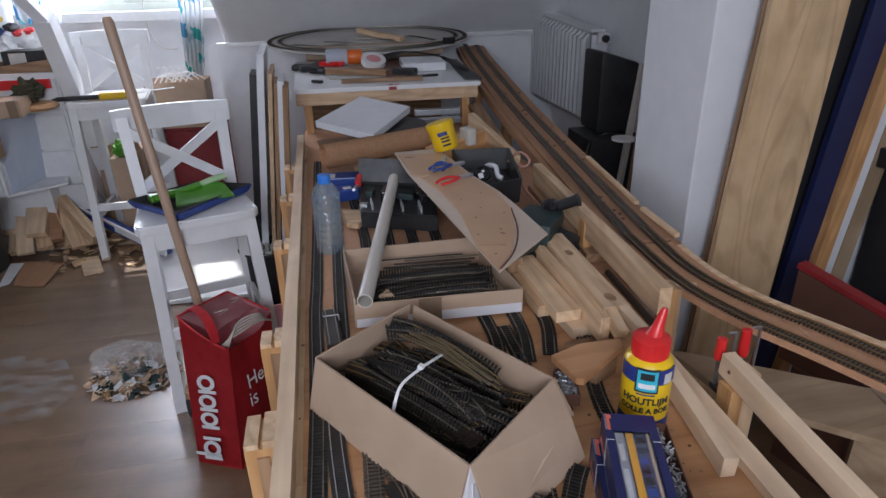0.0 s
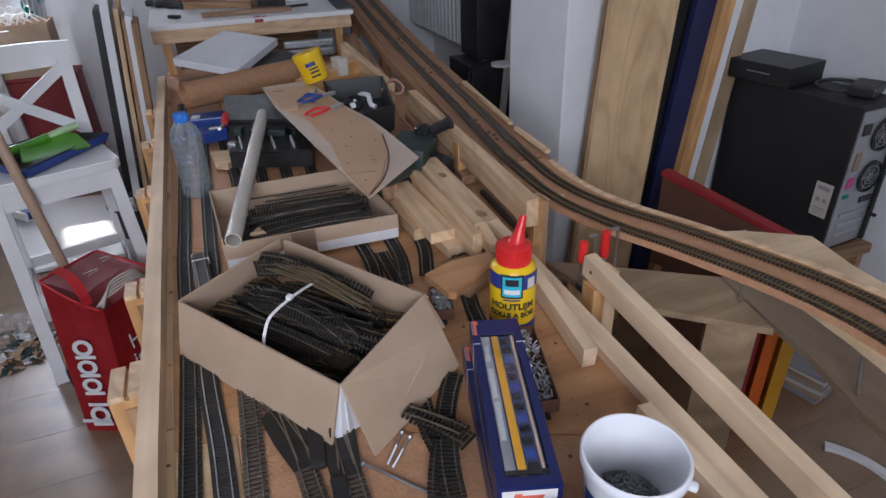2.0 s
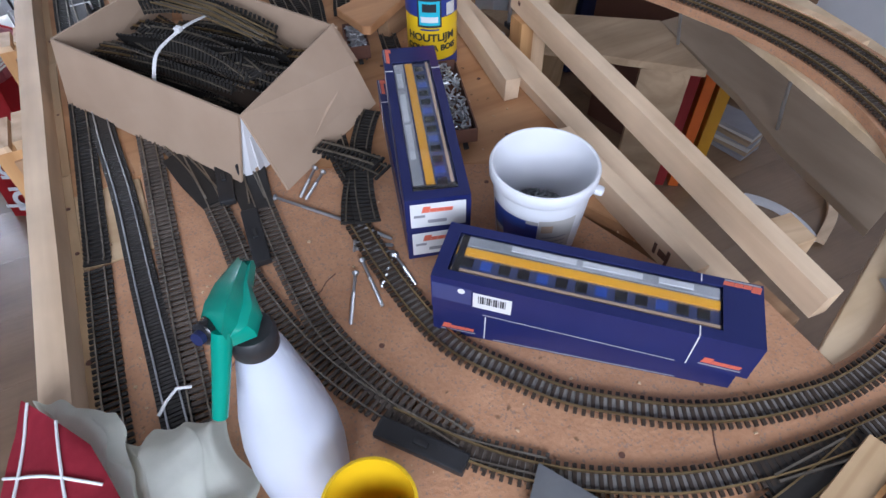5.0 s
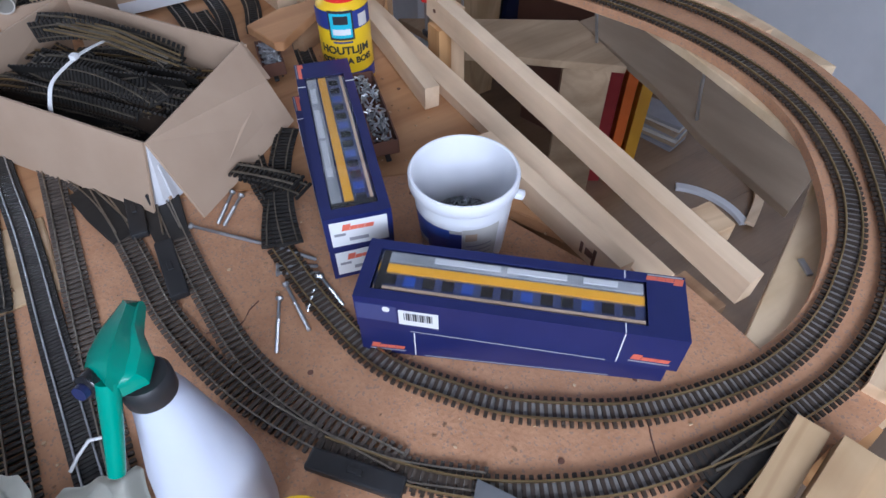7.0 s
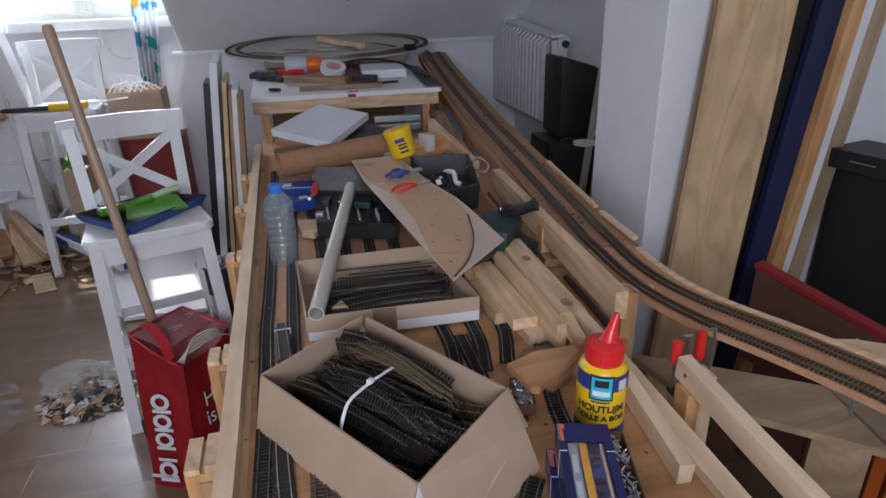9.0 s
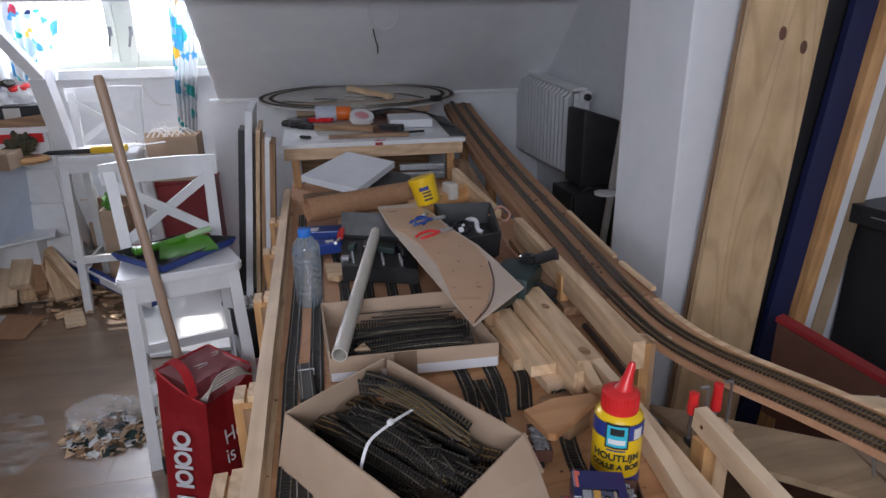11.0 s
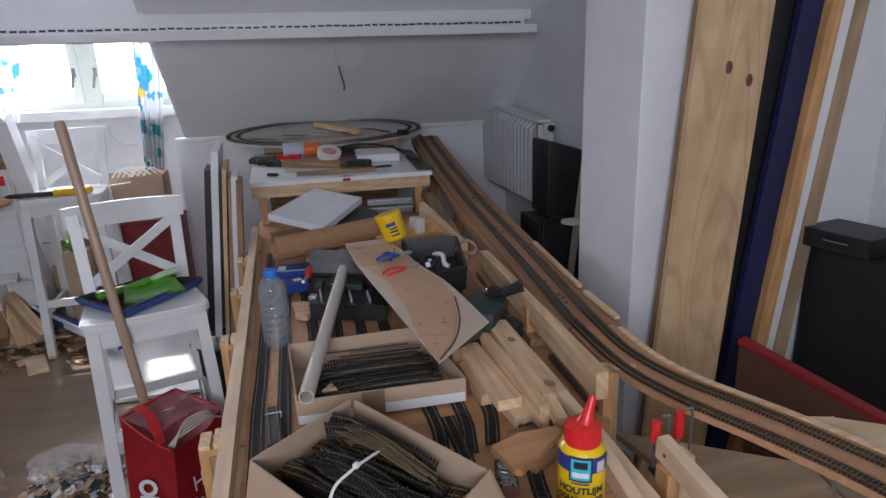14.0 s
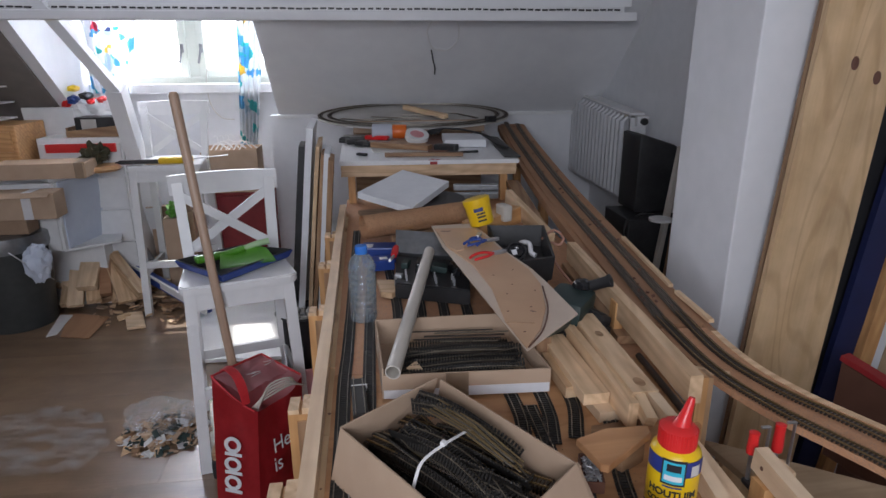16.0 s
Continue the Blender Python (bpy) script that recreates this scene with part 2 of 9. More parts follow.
BEDGREY = surface("dusty_track_bed", (0.13, 0.122, 0.115), (0.29, 0.275, 0.26), 120, rough=0.7, bump=0.2, spread=0.1)
SLEEPERB = surface("brown_sleeper_plastic", (0.022, 0.015, 0.011), (0.055, 0.037, 0.026), 90, rough=0.55, bump=0.15, spread=0.2)
RAIL = surface("nickel_rail", (0.22, 0.19, 0.15), (0.40, 0.36, 0.30), 60, rough=0.35, bump=0.03, metal=0.9, spread=0.12)
BRASS = surface("brass_rail", (0.30, 0.21, 0.10), (0.48, 0.35, 0.18), 60, rough=0.35, bump=0.03, metal=0.9, spread=0.15)
BLACKP = surface("black_plastic", (0.012, 0.012, 0.013), (0.028, 0.028, 0.03), 60, rough=0.45, bump=0.05, spread=0.1)
BLACKG = surface("black_gloss", (0.008, 0.008, 0.01), (0.016, 0.016, 0.018), 60, rough=0.2, bump=0.02, spread=0.1)
PCBLACK = surface("matte_black_paint", (0.014, 0.014, 0.016), (0.022, 0.022, 0.025), 40, rough=0.55, bump=0.03, spread=0.05)
BLUEBOX = surface("dark_blue_card", (0.011, 0.016, 0.088), (0.018, 0.025, 0.118), 30, rough=0.32, bump=0.03, spread=0.04)
GREYBLUE = surface("grey_blue_print", (0.045, 0.055, 0.16), (0.07, 0.08, 0.21), 30, rough=0.35, bump=0, spread=0.02)
ROCORED = surface("orange_red_print", (0.62, 0.12, 0.07), (0.72, 0.17, 0.11), 40, rough=0.4, bump=0)
LABEL = surface("white_label", (0.72, 0.72, 0.72), (0.8, 0.8, 0.8), 40, rough=0.5, bump=0, spread=0.02)
INK = surface("dark_ink", (0.02, 0.02, 0.025), (0.035, 0.035, 0.04), 40, rough=0.5, bump=0)
GREYINK = surface("grey_ink", (0.25, 0.25, 0.28), (0.33, 0.33, 0.36), 40, rough=0.5, bump=0)
YELLOW = surface("yellow_plastic", (0.74, 0.46, 0.008), (0.83, 0.54, 0.015), 20, rough=0.3, bump=0.03, spread=0.03)
TRAINY = surface("train_yellow", (0.60, 0.29, 0.02), (0.68, 0.35, 0.035), 20, rough=0.3, bump=0.02, spread=0.03)
TRAINB = surface("train_blue", (0.02, 0.028, 0.075), (0.04, 0.05, 0.12), 60, rough=0.3, bump=0.02, spread=0.03)
TRAING = surface("train_grey_roof", (0.14, 0.15, 0.16), (0.42, 0.43, 0.45), 45, rough=0.35, bump=0.02, spread=0.05)
RED = surface("red_plastic", (0.60, 0.018, 0.02), (0.70, 0.03, 0.03), 20, rough=0.3, bump=0.03, spread=0.05)
BAGRED = surface("red_bag_fabric", (0.44, 0.018, 0.024), (0.58, 0.034, 0.042), 55, rough=0.42, bump=0.25, spread=0.04)
BAGLIGHT = surface("faded_bag_fabric", (0.60, 0.20, 0.22), (0.78, 0.46, 0.48), 14, rough=0.45, bump=0.3, spread=0.04)
GLOSSY.node_tree.nodes["Principled BSDF"].inputs["Coat Roughness"].default_value = 0.38
DARKRED = surface("dark_red_box", (0.20, 0.012, 0.016), (0.29, 0.02, 0.025), 25, rough=0.5, bump=0.04, spread=0.05)
REDEDGE = surface("red_painted_edge", (0.27, 0.018, 0.022), (0.36, 0.028, 0.032), 25, rough=0.5, bump=0.06, spread=0.05)
MAROON = surface("brown_red_panel", (0.115, 0.05, 0.033), (0.165, 0.075, 0.05), 25, rough=0.6, bump=0.06, spread=0.05)
LABELBLUE = surface("navy_label", (0.02, 0.035, 0.19), (0.03, 0.05, 0.25), 20, rough=0.35, bump=0, spread=0.02)
CYAN = surface("cyan_logo_patch", (0.03, 0.42, 0.55), (0.05, 0.52, 0.66), 20, rough=0.35, bump=0, spread=0.02)
BLUEP = surface("blue_plastic", (0.015, 0.045, 0.22), (0.03, 0.075, 0.32), 25, rough=0.35, bump=0.04, spread=0.06)
GREENP = surface("lime_green_plastic", (0.055, 0.225, 0.014), (0.09, 0.30, 0.025), 25, rough=0.35, bump=0.03, spread=0.04)
PALEGREEN = surface("pale_green_plastic", (0.30, 0.47, 0.24), (0.40, 0.56, 0.33), 25, rough=0.4, bump=0.03, spread=0.04)
TEAL = surface("teal_green_plastic", (0.004, 0.205, 0.145), (0.008, 0.265, 0.19), 20, rough=0.25, bump=0.03, spread=0.04)
MILK = surface("milky_plastic", (0.50, 0.53, 0.61), (0.56, 0.59, 0.67), 12, rough=0.42, bump=0.03, spread=0.02)
MILK.node_tree.nodes["Principled BSDF"].inputs["Subsurface Weight"].default_value = 0.7
MILK.node_tree.nodes["Principled BSDF"].inputs["Subsurface Radius"].default_value = (0.09, 0.09, 0.095)
BUCKETW = surface("white_bucket_plastic", (0.76, 0.77, 0.81), (0.83, 0.84, 0.87), 16, rough=0.35, bump=0.03, spread=0.02)
BUCKETW.node_tree.nodes["Principled BSDF"].inputs["Subsurface Weight"].default_value = 0.7
BUCKETW.node_tree.nodes["Principled BSDF"].inputs["Subsurface Radius"].default_value = (0.05, 0.05, 0.052)
GRAVEL = surface("grey_ballast", (0.08, 0.085, 0.09), (0.24, 0.25, 0.25), 420, rough=0.9, bump=0.5, spread=0.1)
STEEL = surface("zinc_steel", (0.42, 0.43, 0.45), (0.60, 0.61, 0.63), 70, rough=0.42, bump=0.04, metal=0.95, spread=0.1)
DARKMETAL = surface("grey_metal", (0.20, 0.21, 0.22), (0.32, 0.33, 0.34), 50, rough=0.4, bump=0.04, metal=0.8, spread=0.1)
PCGREY = surface("pc_back_steel", (0.36, 0.37, 0.39), (0.5, 0.51, 0.53), 50, rough=0.4, bump=0.05, metal=0.6, spread=0.04)
FOAM = surface("white_foam_board", (0.66, 0.68, 0.71), (0.75, 0.77, 0.80), 60, rough=0.7, bump=0.08, spread=0.03)
TUBE = surface("grey_pvc", (0.50, 0.465, 0.41), (0.59, 0.55, 0.49), 30, rough=0.5, bump=0.03, spread=0.03)
NAVY = surface("navy_board", (0.007, 0.012, 0.055), (0.013, 0.020, 0.085), 25, rough=0.55, bump=0.05, spread=0.05)
PALEBLUE = surface("pale_blue_tone", (0.52, 0.58, 0.70), (0.60, 0.66, 0.77), 20, rough=0.45, bump=0.04, spread=0.03)
BINGREY = surface("dark_grey_bin_plastic", (0.035, 0.04, 0.04), (0.065, 0.07, 0.07), 30, rough=0.5, bump=0.05, spread=0.05)
CLOTH = surface("pale_cloth", (0.74, 0.75, 0.66), (0.84, 0.85, 0.77), 80, rough=0.9, bump=0.12, spread=0.04)
GREENTOOL = surface("dark_green_tool_plastic", (0.012, 0.028, 0.027), (0.025, 0.05, 0.047), 40, rough=0.45, bump=0.06, spread=0.05)
CLOTHRED = surface("red_cloth", (0.40, 0.02, 0.045), (0.52, 0.04, 0.07), 120, rough=0.9, bump=0.25, spread=0.02)
PAPER = surface("printed_paper", (0.45, 0.43, 0.40), (0.62, 0.60, 0.57), 20, rough=0.7, bump=0.05, spread=0.15)
GLASS = clear("window_glass", (1, 1, 1), 0.0, 1.45, 1.0)
PET = clear("clear_pet_plastic", (0.70, 0.88, 1.0), 0.03, 1.4, 0.85, 0.34)
CRINKLE = clear("crinkled_bag_film", (0.88, 0.90, 0.93), 0.12, 1.3, 0.8, 0.35)
BLUECAP = clear("blue_cap_plastic", (0.05, 0.25, 0.8), 0.25, 1.3, 0.35)
FILM = clear("clear_film", (0.96, 0.97, 1.0), 0.05, 1.3, 1.0, 0.3)
ORANGEB = surface("orange_plastic", (0.70, 0.13, 0.02), (0.80, 0.18, 0.03), 20, rough=0.35, bump=0.02, spread=0.04)
MDF = surface("brown_carton_panel", (0.26, 0.17, 0.11), (0.34, 0.23, 0.15), 40, rough=0.7, bump=0.1, spread=0.05)


def curtain_print():
    """White cloth with large coloured triangular patches."""
    m, n, l, b = shader("printed_curtain")
    tc, mp = n.new("ShaderNodeTexCoord"), n.new("ShaderNodeMapping")
    mp.inputs["Scale"].default_value = (1.0, 0.3, 0.75)
    mp.inputs["Rotation"].default_value = (0, 0.6, 0)
    l.new(tc.outputs["Object"], mp.inputs["Vector"])
    v = n.new("ShaderNodeTexVoronoi")
    v.distance = "MANHATTAN"
    v.inputs["Scale"].default_value = 22
    l.new(mp.outputs["Vector"], v.inputs["Vector"])
    sep = n.new("ShaderNodeSeparateColor")
    l.new(v.outputs["Color"], sep.inputs[0])
    ramp = n.new("ShaderNodeValToRGB")
    ramp.color_ramp.interpolation = "CONSTANT"
    e = ramp.color_ramp.elements
    e[0].position, e[0].color = 0.0, (0.70, 0.72, 0.75, 1)
    e[1].position, e[1].color = 0.54, (0.10, 0.36, 0.58, 1)
    for p, c in ((0.67, (0.05, 0.46, 0.46)), (0.73, (0.66, 0.70, 0.74)), (0.845, (0.50, 0.07, 0.12)), (0.875, (0.40, 0.50, 0.58)), (0.94, (0.68, 0.48, 0.10)), (0.97, (0.03, 0.05, 0.16))):
        x = e.new(p)
        x.color = (*c, 1)
    l.new(sep.outputs[0], ramp.inputs["Fac"])
    l.new(ramp.outputs["Color"], b.inputs["Base Color"])
    b.inputs["Roughness"].default_value = 0.85
    through_light, both = n.new("ShaderNodeBsdfTranslucent"), n.new("ShaderNodeMixShader")
    l.new(ramp.outputs["Color"], through_light.inputs["Color"])
    both.inputs["Fac"].default_value = 0.08
    l.new(b.outputs[0], both.inputs[1])
    l.new(through_light.outputs[0], both.inputs[2])
    l.new(both.outputs[0], n["Material Output"].inputs["Surface"])
    return m


CURTAIN = curtain_print()

# ---- builders ----


def world_of(ob):
    return world_of(ob.parent) @ ob.matrix_parent_inverse @ ob.matrix_basis if ob.parent else ob.matrix_basis.copy()


def thing(name, at=(0, 0, 0), label="", category="", group="", kind=""):
    e = new(name)
    e.empty_display_size = 0.02
    e.location = at
    return tagged(e, label, category, group, kind)


def part(name, bm, mat, parent=None, label="", m=None, smooth=None, kind="", data=None):
    """One mesh object, built in world metres (or in its own, with the pose m), under a thing or a part."""
    if data is None:
        data = bpy.data.meshes.new(name)
        bmesh.ops.recalc_face_normals(bm, faces=bm.faces[:])
        bm.to_mesh(data)
        bm.free()
        data.materials.append(mat)
        if smooth is not None:
            data.polygons.foreach_set("use_smooth", [True] * len(data.polygons))
            data.set_sharp_from_angle(angle=radians(smooth))
    ob = new(name, data)
    if parent:
        ob.parent = parent
        ob.matrix_parent_inverse = world_of(parent).inverted()
    if m is not None:
        ob.matrix_basis = m
    return tagged(ob, label, kind=kind)


def block(sx, sy, sz, bevel=0.0, at=(0, 0, 0), m=None):
    bm = bmesh.new()
    bmesh.ops.create_cube(bm, size=1.0)
    for v in bm.verts:
        v.co = Vector((v.co.x * sx, v.co.y * sy, v.co.z * sz))
    if bevel:
        bmesh.ops.bevel(bm, geom=bm.edges[:], offset=bevel, segments=2, affect="EDGES", profile=0.6)
    for v in bm.verts:
        v.co += Vector(at)
    if m is not None:
        bm.transform(m)
    return bm


def span(p, q, up=(0, 0, 1)):
    """The pose of a bar from p to q: its x runs along it, its z as near to up as can be."""
    p, q = Vector(p), Vector(q)
    x = (q - p).normalized()
    y = Vector(up).cross(x).normalized()
    z = x.cross(y)
    m = Matrix((x, y, z)).transposed().to_4x4()
    m.translation = (p + q) / 2
    return m


def bar(name, p, q, w, h, mat, parent=None, label="", bevel=0.0015, up=(0, 0, 1), category="", group="", rough_end=0.0):
    """A squared timber from p to q (its centre line), w wide and h high."""
    length = (Vector(q) - Vector(p)).length
    bm = bmesh.new()
    n = max(2, int(length / 0.12))
    rnd = random.Random(int(length * 1e5) + int(w * 1e5))
    rings = []
    for i in range(n + 1):
        x = -length / 2 + length * i / n
        jy, jz = rnd.uniform(-1, 1) * 0.0006, rnd.uniform(-1, 1) * 0.0006
        rings.append([bm.verts.new((x + (rnd.uniform(-1, 1) * rough_end if i in (0, n) else 0), y * w / 2 + jy, z * h / 2 + jz)) for y, z in ((-1, -1), (1, -1), (1, 1), (-1, 1))])
    for a, b in zip(rings, rings[1:]):
        for k in range(4):
            bm.faces.new((a[k], a[(k + 1) % 4], b[(k + 1) % 4], b[k]))
    bm.faces.new(rings[0])
    bm.faces.new(rings[-1][::-1])
    if bevel:
        es = [e for e in bm.edges if len(e.link_faces) == 2 and e.calc_face_angle(0) > 0.8]
        bmesh.ops.bevel(bm, geom=es, offset=bevel, segments=2, affect="EDGES", profile=0.6)
    ob = part(name, bm, mat, parent, label, span(p, q, up))
    if category:
        tagged(ob, "", category, group)
    return ob


def prism(points, z0, z1, bevel=0.0):
    bm = bmesh.new()
    f = bm.faces.new([bm.verts.new((x, y, z0)) for x, y in points])
    r = bmesh.ops.extrude_face_region(bm, geom=[f])
    for v in r["geom"]:
        if isinstance(v, bmesh.types.BMVert):
            v.co.z = z1
    if bevel:
        bmesh.ops.bevel(bm, geom=bm.edges[:], offset=bevel, segments=2, affect="EDGES")
    return bm


def quads(corners, thick):
    """A flat panel through four corners, with thickness."""
    bm = bmesh.new()
    c = [Vector(p) for p in corners]
    n = (c[1] - c[0]).cross(c[-1] - c[0]).normalized() * thick / 2
    a, b = [bm.verts.new(p + n) for p in c], [bm.verts.new(p - n) for p in c]
    bm.faces.new(a)
    bm.faces.new(b[::-1])
    k = len(c)
    for i in range(k):
        bm.faces.new((a[i], b[i], b[(i + 1) % k], a[(i + 1) % k]))
    return bm


def lathe(profile, at=(0, 0, 0), seg=32, m=None):
    """A turned body from (radius, height) pairs, upwards."""
    bm = bmesh.new()
    rings = []
    for r, z in profile:
        if r < 1e-5:
            rings.append([bm.verts.new((0, 0, z))])
        else:
            rings.append([bm.verts.new((r * math.cos(2 * math.pi * i / seg), r * math.sin(2 * math.pi * i / seg), z)) for i in range(seg)])
    for a, b in zip(rings, rings[1:]):
        for i in range(seg):
            j = (i + 1) % seg
            if len(a) == 1 and len(b) > 1:
                bm.faces.new((a[0], b[j], b[i]))
            elif len(b) == 1 and len(a) > 1:
                bm.faces.new((a[i], a[j], b[0]))
            elif len(a) > 1:
                bm.faces.new((a[i], a[j], b[j], b[i]))
    if m is not None:
        bm.transform(m)
    for v in bm.verts:
        v.co += Vector(at)
    return bm


def spline(points, step=0.01):
    """Evenly spaced points on a smooth curve through the given ones."""
    p = [Vector(q) for q in points]
    p = [p[0] * 2 - p[1]] + p + [p[-1] * 2 - p[-2]]
    fine = []
    for i in range(1, len(p) - 2):
        for k in range(24):
            t = k / 24
            a, b, c, d = p[i - 1:i + 3]
            fine.append(0.5 * ((2 * b) + (c - a) * t + (2 * a - 5 * b + 4 * c - d) * t * t + (3 * b - a - 3 * c + d) * t ** 3))
    fine.append(p[-2])
    out, left = [fine[0]], step
    for a, b in zip(fine, fine[1:]):
        d = (b - a).length
        while d >= left > 0:
            a = a + (b - a) * (left / d)
            d = (b - a).length
            out.append(a)
            left = step
        left -= d
    return out


def sweep(points, radius, seg=8, closed=True):
    """A round cord along points."""
    bm = bmesh.new()
    rings = []
    for i, p in enumerate(points):
        d = (points[min(i + 1, len(points) - 1)] - points[max(i - 1, 0)]).normalized()
        u = d.cross(Vector((0, 0, 1)))
        u = u.normalized() if u.length > 1e-4 else Vector((1, 0, 0))
        v = u.cross(d)
        r = radius(i / max(1, len(points) - 1)) if callable(radius) else radius
        rings.append([bm.verts.new(p + (u * math.cos(2 * math.pi * k / seg) + v * math.sin(2 * math.pi * k / seg)) * r) for k in range(seg)])
    for a, b in zip(rings, rings[1:]):
        for k in range(seg):
            bm.faces.new((a[k], a[(k + 1) % seg], b[(k + 1) % seg], b[k]))
    if closed:
        bm.faces.new(rings[0][::-1])
        bm.faces.new(rings[-1])
    return bm


def cord(name, pts, radius, mat, parent=None, label="", seg=8, step=0.012):
    return part(name, sweep(spline(pts, step), radius, seg), mat, parent, label, smooth=60)


def join(*bms):
    out = bmesh.new()
    for b in bms:
        me = bpy.data.meshes.new("tmp")
        b.to_mesh(me)
        b.free()
        out.from_mesh(me)
        bpy.data.meshes.remove(me)
    return out


def lettering(name, text, size, m, mat, parent, bold=0.0):
    cu = bpy.data.curves.new(name, "FONT")
    cu.body, cu.size, cu.align_x, cu.align_y, cu.extrude, cu.offset = text, size, "CENTER", "CENTER", 0.0002, bold
    ob = bpy.data.objects.new(name, cu)
    scene.collection.objects.link(ob)
    me = bpy.data.meshes.new_from_object(ob.evaluated_get(bpy.context.evaluated_depsgraph_get()))
    bpy.data.objects.remove(ob)
    me.materials.clear()
    me.materials.append(mat)
    return part(name, None, mat, parent, data=me, m=m)


def wrapped(bm_mesh, radius, centre, turn):
    """Bends a flat text mesh in x/y round an upright cylinder."""
    for v in bm_mesh.vertices:
        a = v.co.x / radius + turn
        z = v.co.y
        r = radius + 0.0006 + v.co.z
        v.co = Vector((centre[0] + r * math.sin(a), centre[1] - r * math.cos(a), centre[2] + z))

# ---- large structure ----
KNEE_Y, RIGHT_X, LEFT_X, NEAR_Y, DORMER_Y = 3.8, 1.40, -2.75, -1.7, 4.1


def structure(name, bm, mat, label, category):
    return tagged(part(name, bm, mat, None, smooth=None), label, category, kind="structure")


subfloor = structure("floor", block(4.8, 6.3, 0.06, at=(-0.5, 1.2, -0.042)), LAMINATE, "light brown laminate floor with dust and wood scraps", "floor")
structure("wall_knee", block(1.93 + 0.1, 0.1, 1.0, at=(0.435, KNEE_Y + 0.05, 0.45)), WALL, "low white knee wall under the sloping roof", "wall")
structure("wall_knee_left", block(1.1, 0.1, 1.0, at=(-2.28, KNEE_Y + 0.05, 0.45)), WALL, "low white knee wall beside the dormer", "wall")
structure("trim", block(1.93, 0.02, 0.02, 0.003, at=(0.435, KNEE_Y - 0.012, 0.945)), WHITE, "white painted trim along the top of the knee wall", "trim")
structure("wall_right", block(0.1, 2.6, 2.7, at=(RIGHT_X + 0.05, 3.15, 1.35)), WALL, "white side wall of the attic room", "wall")
structure("wall_alcove", block(0.1, 3.56, 2.7, at=(1.80, 0.08, 1.35)), WALL, "white side wall of the alcove", "wall")
structure("wall_left", block(0.1, 6.2, 2.7, at=(LEFT_X - 0.05, 1.2, 1.35)), WALL, "white side wall of the attic room", "wall")
structure("chimney_breast", block(0.87, 0.325, 2.7, 0.004, at=(0.93 + 0.435, 1.6675, 1.35)), WALL, "white painted square pillar beside the layout", "pillar")


def holed_wall(name, corners, hole, thick, mat, label, category):
    """A flat panel in a plane (corner, across, along) with one rectangular opening through it."""
    o, u, v, n = [Vector(c) for c in corners]
    W, H = u.length, v.length
    u, v = u.normalized(), v.normalized()
    bm = bmesh.new()
    x0, x1, y0, y1 = hole
    for a0, a1, b0, b1 in ((0, x0, 0, H), (x1, W, 0, H), (x0, x1, 0, y0), (x0, x1, y1, H)):
        if a1 - a0 < 1e-4 or b1 - b0 < 1e-4:
            continue
        ring = [o + u * a + v * b for a, b in ((a0, b0), (a1, b0), (a1, b1), (a0, b1))]
        top, bot = [bm.verts.new(p) for p in ring], [bm.verts.new(p + n * thick) for p in ring]
        bm.faces.new(top)
        bm.faces.new(bot[::-1])
        for i in range(4):
            bm.faces.new((top[i], bot[i], bot[(i + 1) % 4], top[(i + 1) % 4]))
    return structure(name, bm, mat, label, category)


# far roof slope, with the dormer cut through it, and its mirror behind the camera with a roof window
slope_up = Vector((0, -1.85, 1.60))
holed_wall("roof_slope_far", ((LEFT_X, KNEE_Y, 0.95), (RIGHT_X - LEFT_X, 0, 0), slope_up, (0, 0.62, 0.72)), (1.13, 2.23, 0.0, 1.25), 0.1, CEIL,
           "grey white sloping roof lining with a dormer opening", "sloped ceiling")
holed_wall("roof_slope_near", ((LEFT_X, NEAR_Y, 1.05), (1.85 - LEFT_X, 0, 0), (0, 1.75, 1.50), (0, -0.65, 0.75)), (1.6, 3.0, 0.2, 1.4), 0.1, CEIL,
           "sloping roof lining with a roof window", "sloped ceiling")
structure("ceiling", block(4.65, 1.95, 0.08, at=(-0.45, 1.0, 2.59)), CEIL, "flat white ceiling strip under the ridge", "ceiling")
structure("wall_near", block(4.65, 0.1, 1.1, at=(-0.45, NEAR_Y - 0.05, 0.5)), WALL, "low white knee wall", "wall")

# dormer: cheeks, window wall, window, sill
structure("dormer_cheek", quads([(-0.525, KNEE_Y + 0.1, 0.94), (-0.525, 4.16, 0.94), (-0.525, 4.16, 1.95), (-0.525, 2.6, 1.95)], 0.03), CEIL,
          "white dormer side panel", "wall")
structure("dormer_cheek_left", quads([(-1.637, KNEE_Y + 0.1, 0.94), (-1.637, 4.16, 0.94), (-1.637, 4.16, 1.95), (-1.637, 2.6, 1.95)], 0.03), CEIL,
          "white dormer side panel", "wall")
# panel added over the slope; its dark colour holds the shade beside the dormer
structure("roof_panel_left", quads([(-2.74, KNEE_Y - 0.01, 0.945), (-1.68, KNEE_Y - 0.01, 0.945), (-1.68, KNEE_Y - 0.01 - 1.2, 0.945 + 1.2 * 1.6 / 1.85), (-2.74, KNEE_Y - 0.01 - 1.2, 0.945 + 1.2 * 1.6 / 1.85)], 0.012), SHADEDPANEL, "added roof panel, brown grey with the shade beside the dormer", "sloped ceiling")
structure("dormer_ceiling", block(1.32, 1.6, 0.04, at=(-1.165, 3.36, 1.97)), CEIL, "white dormer ceiling", "ceiling")
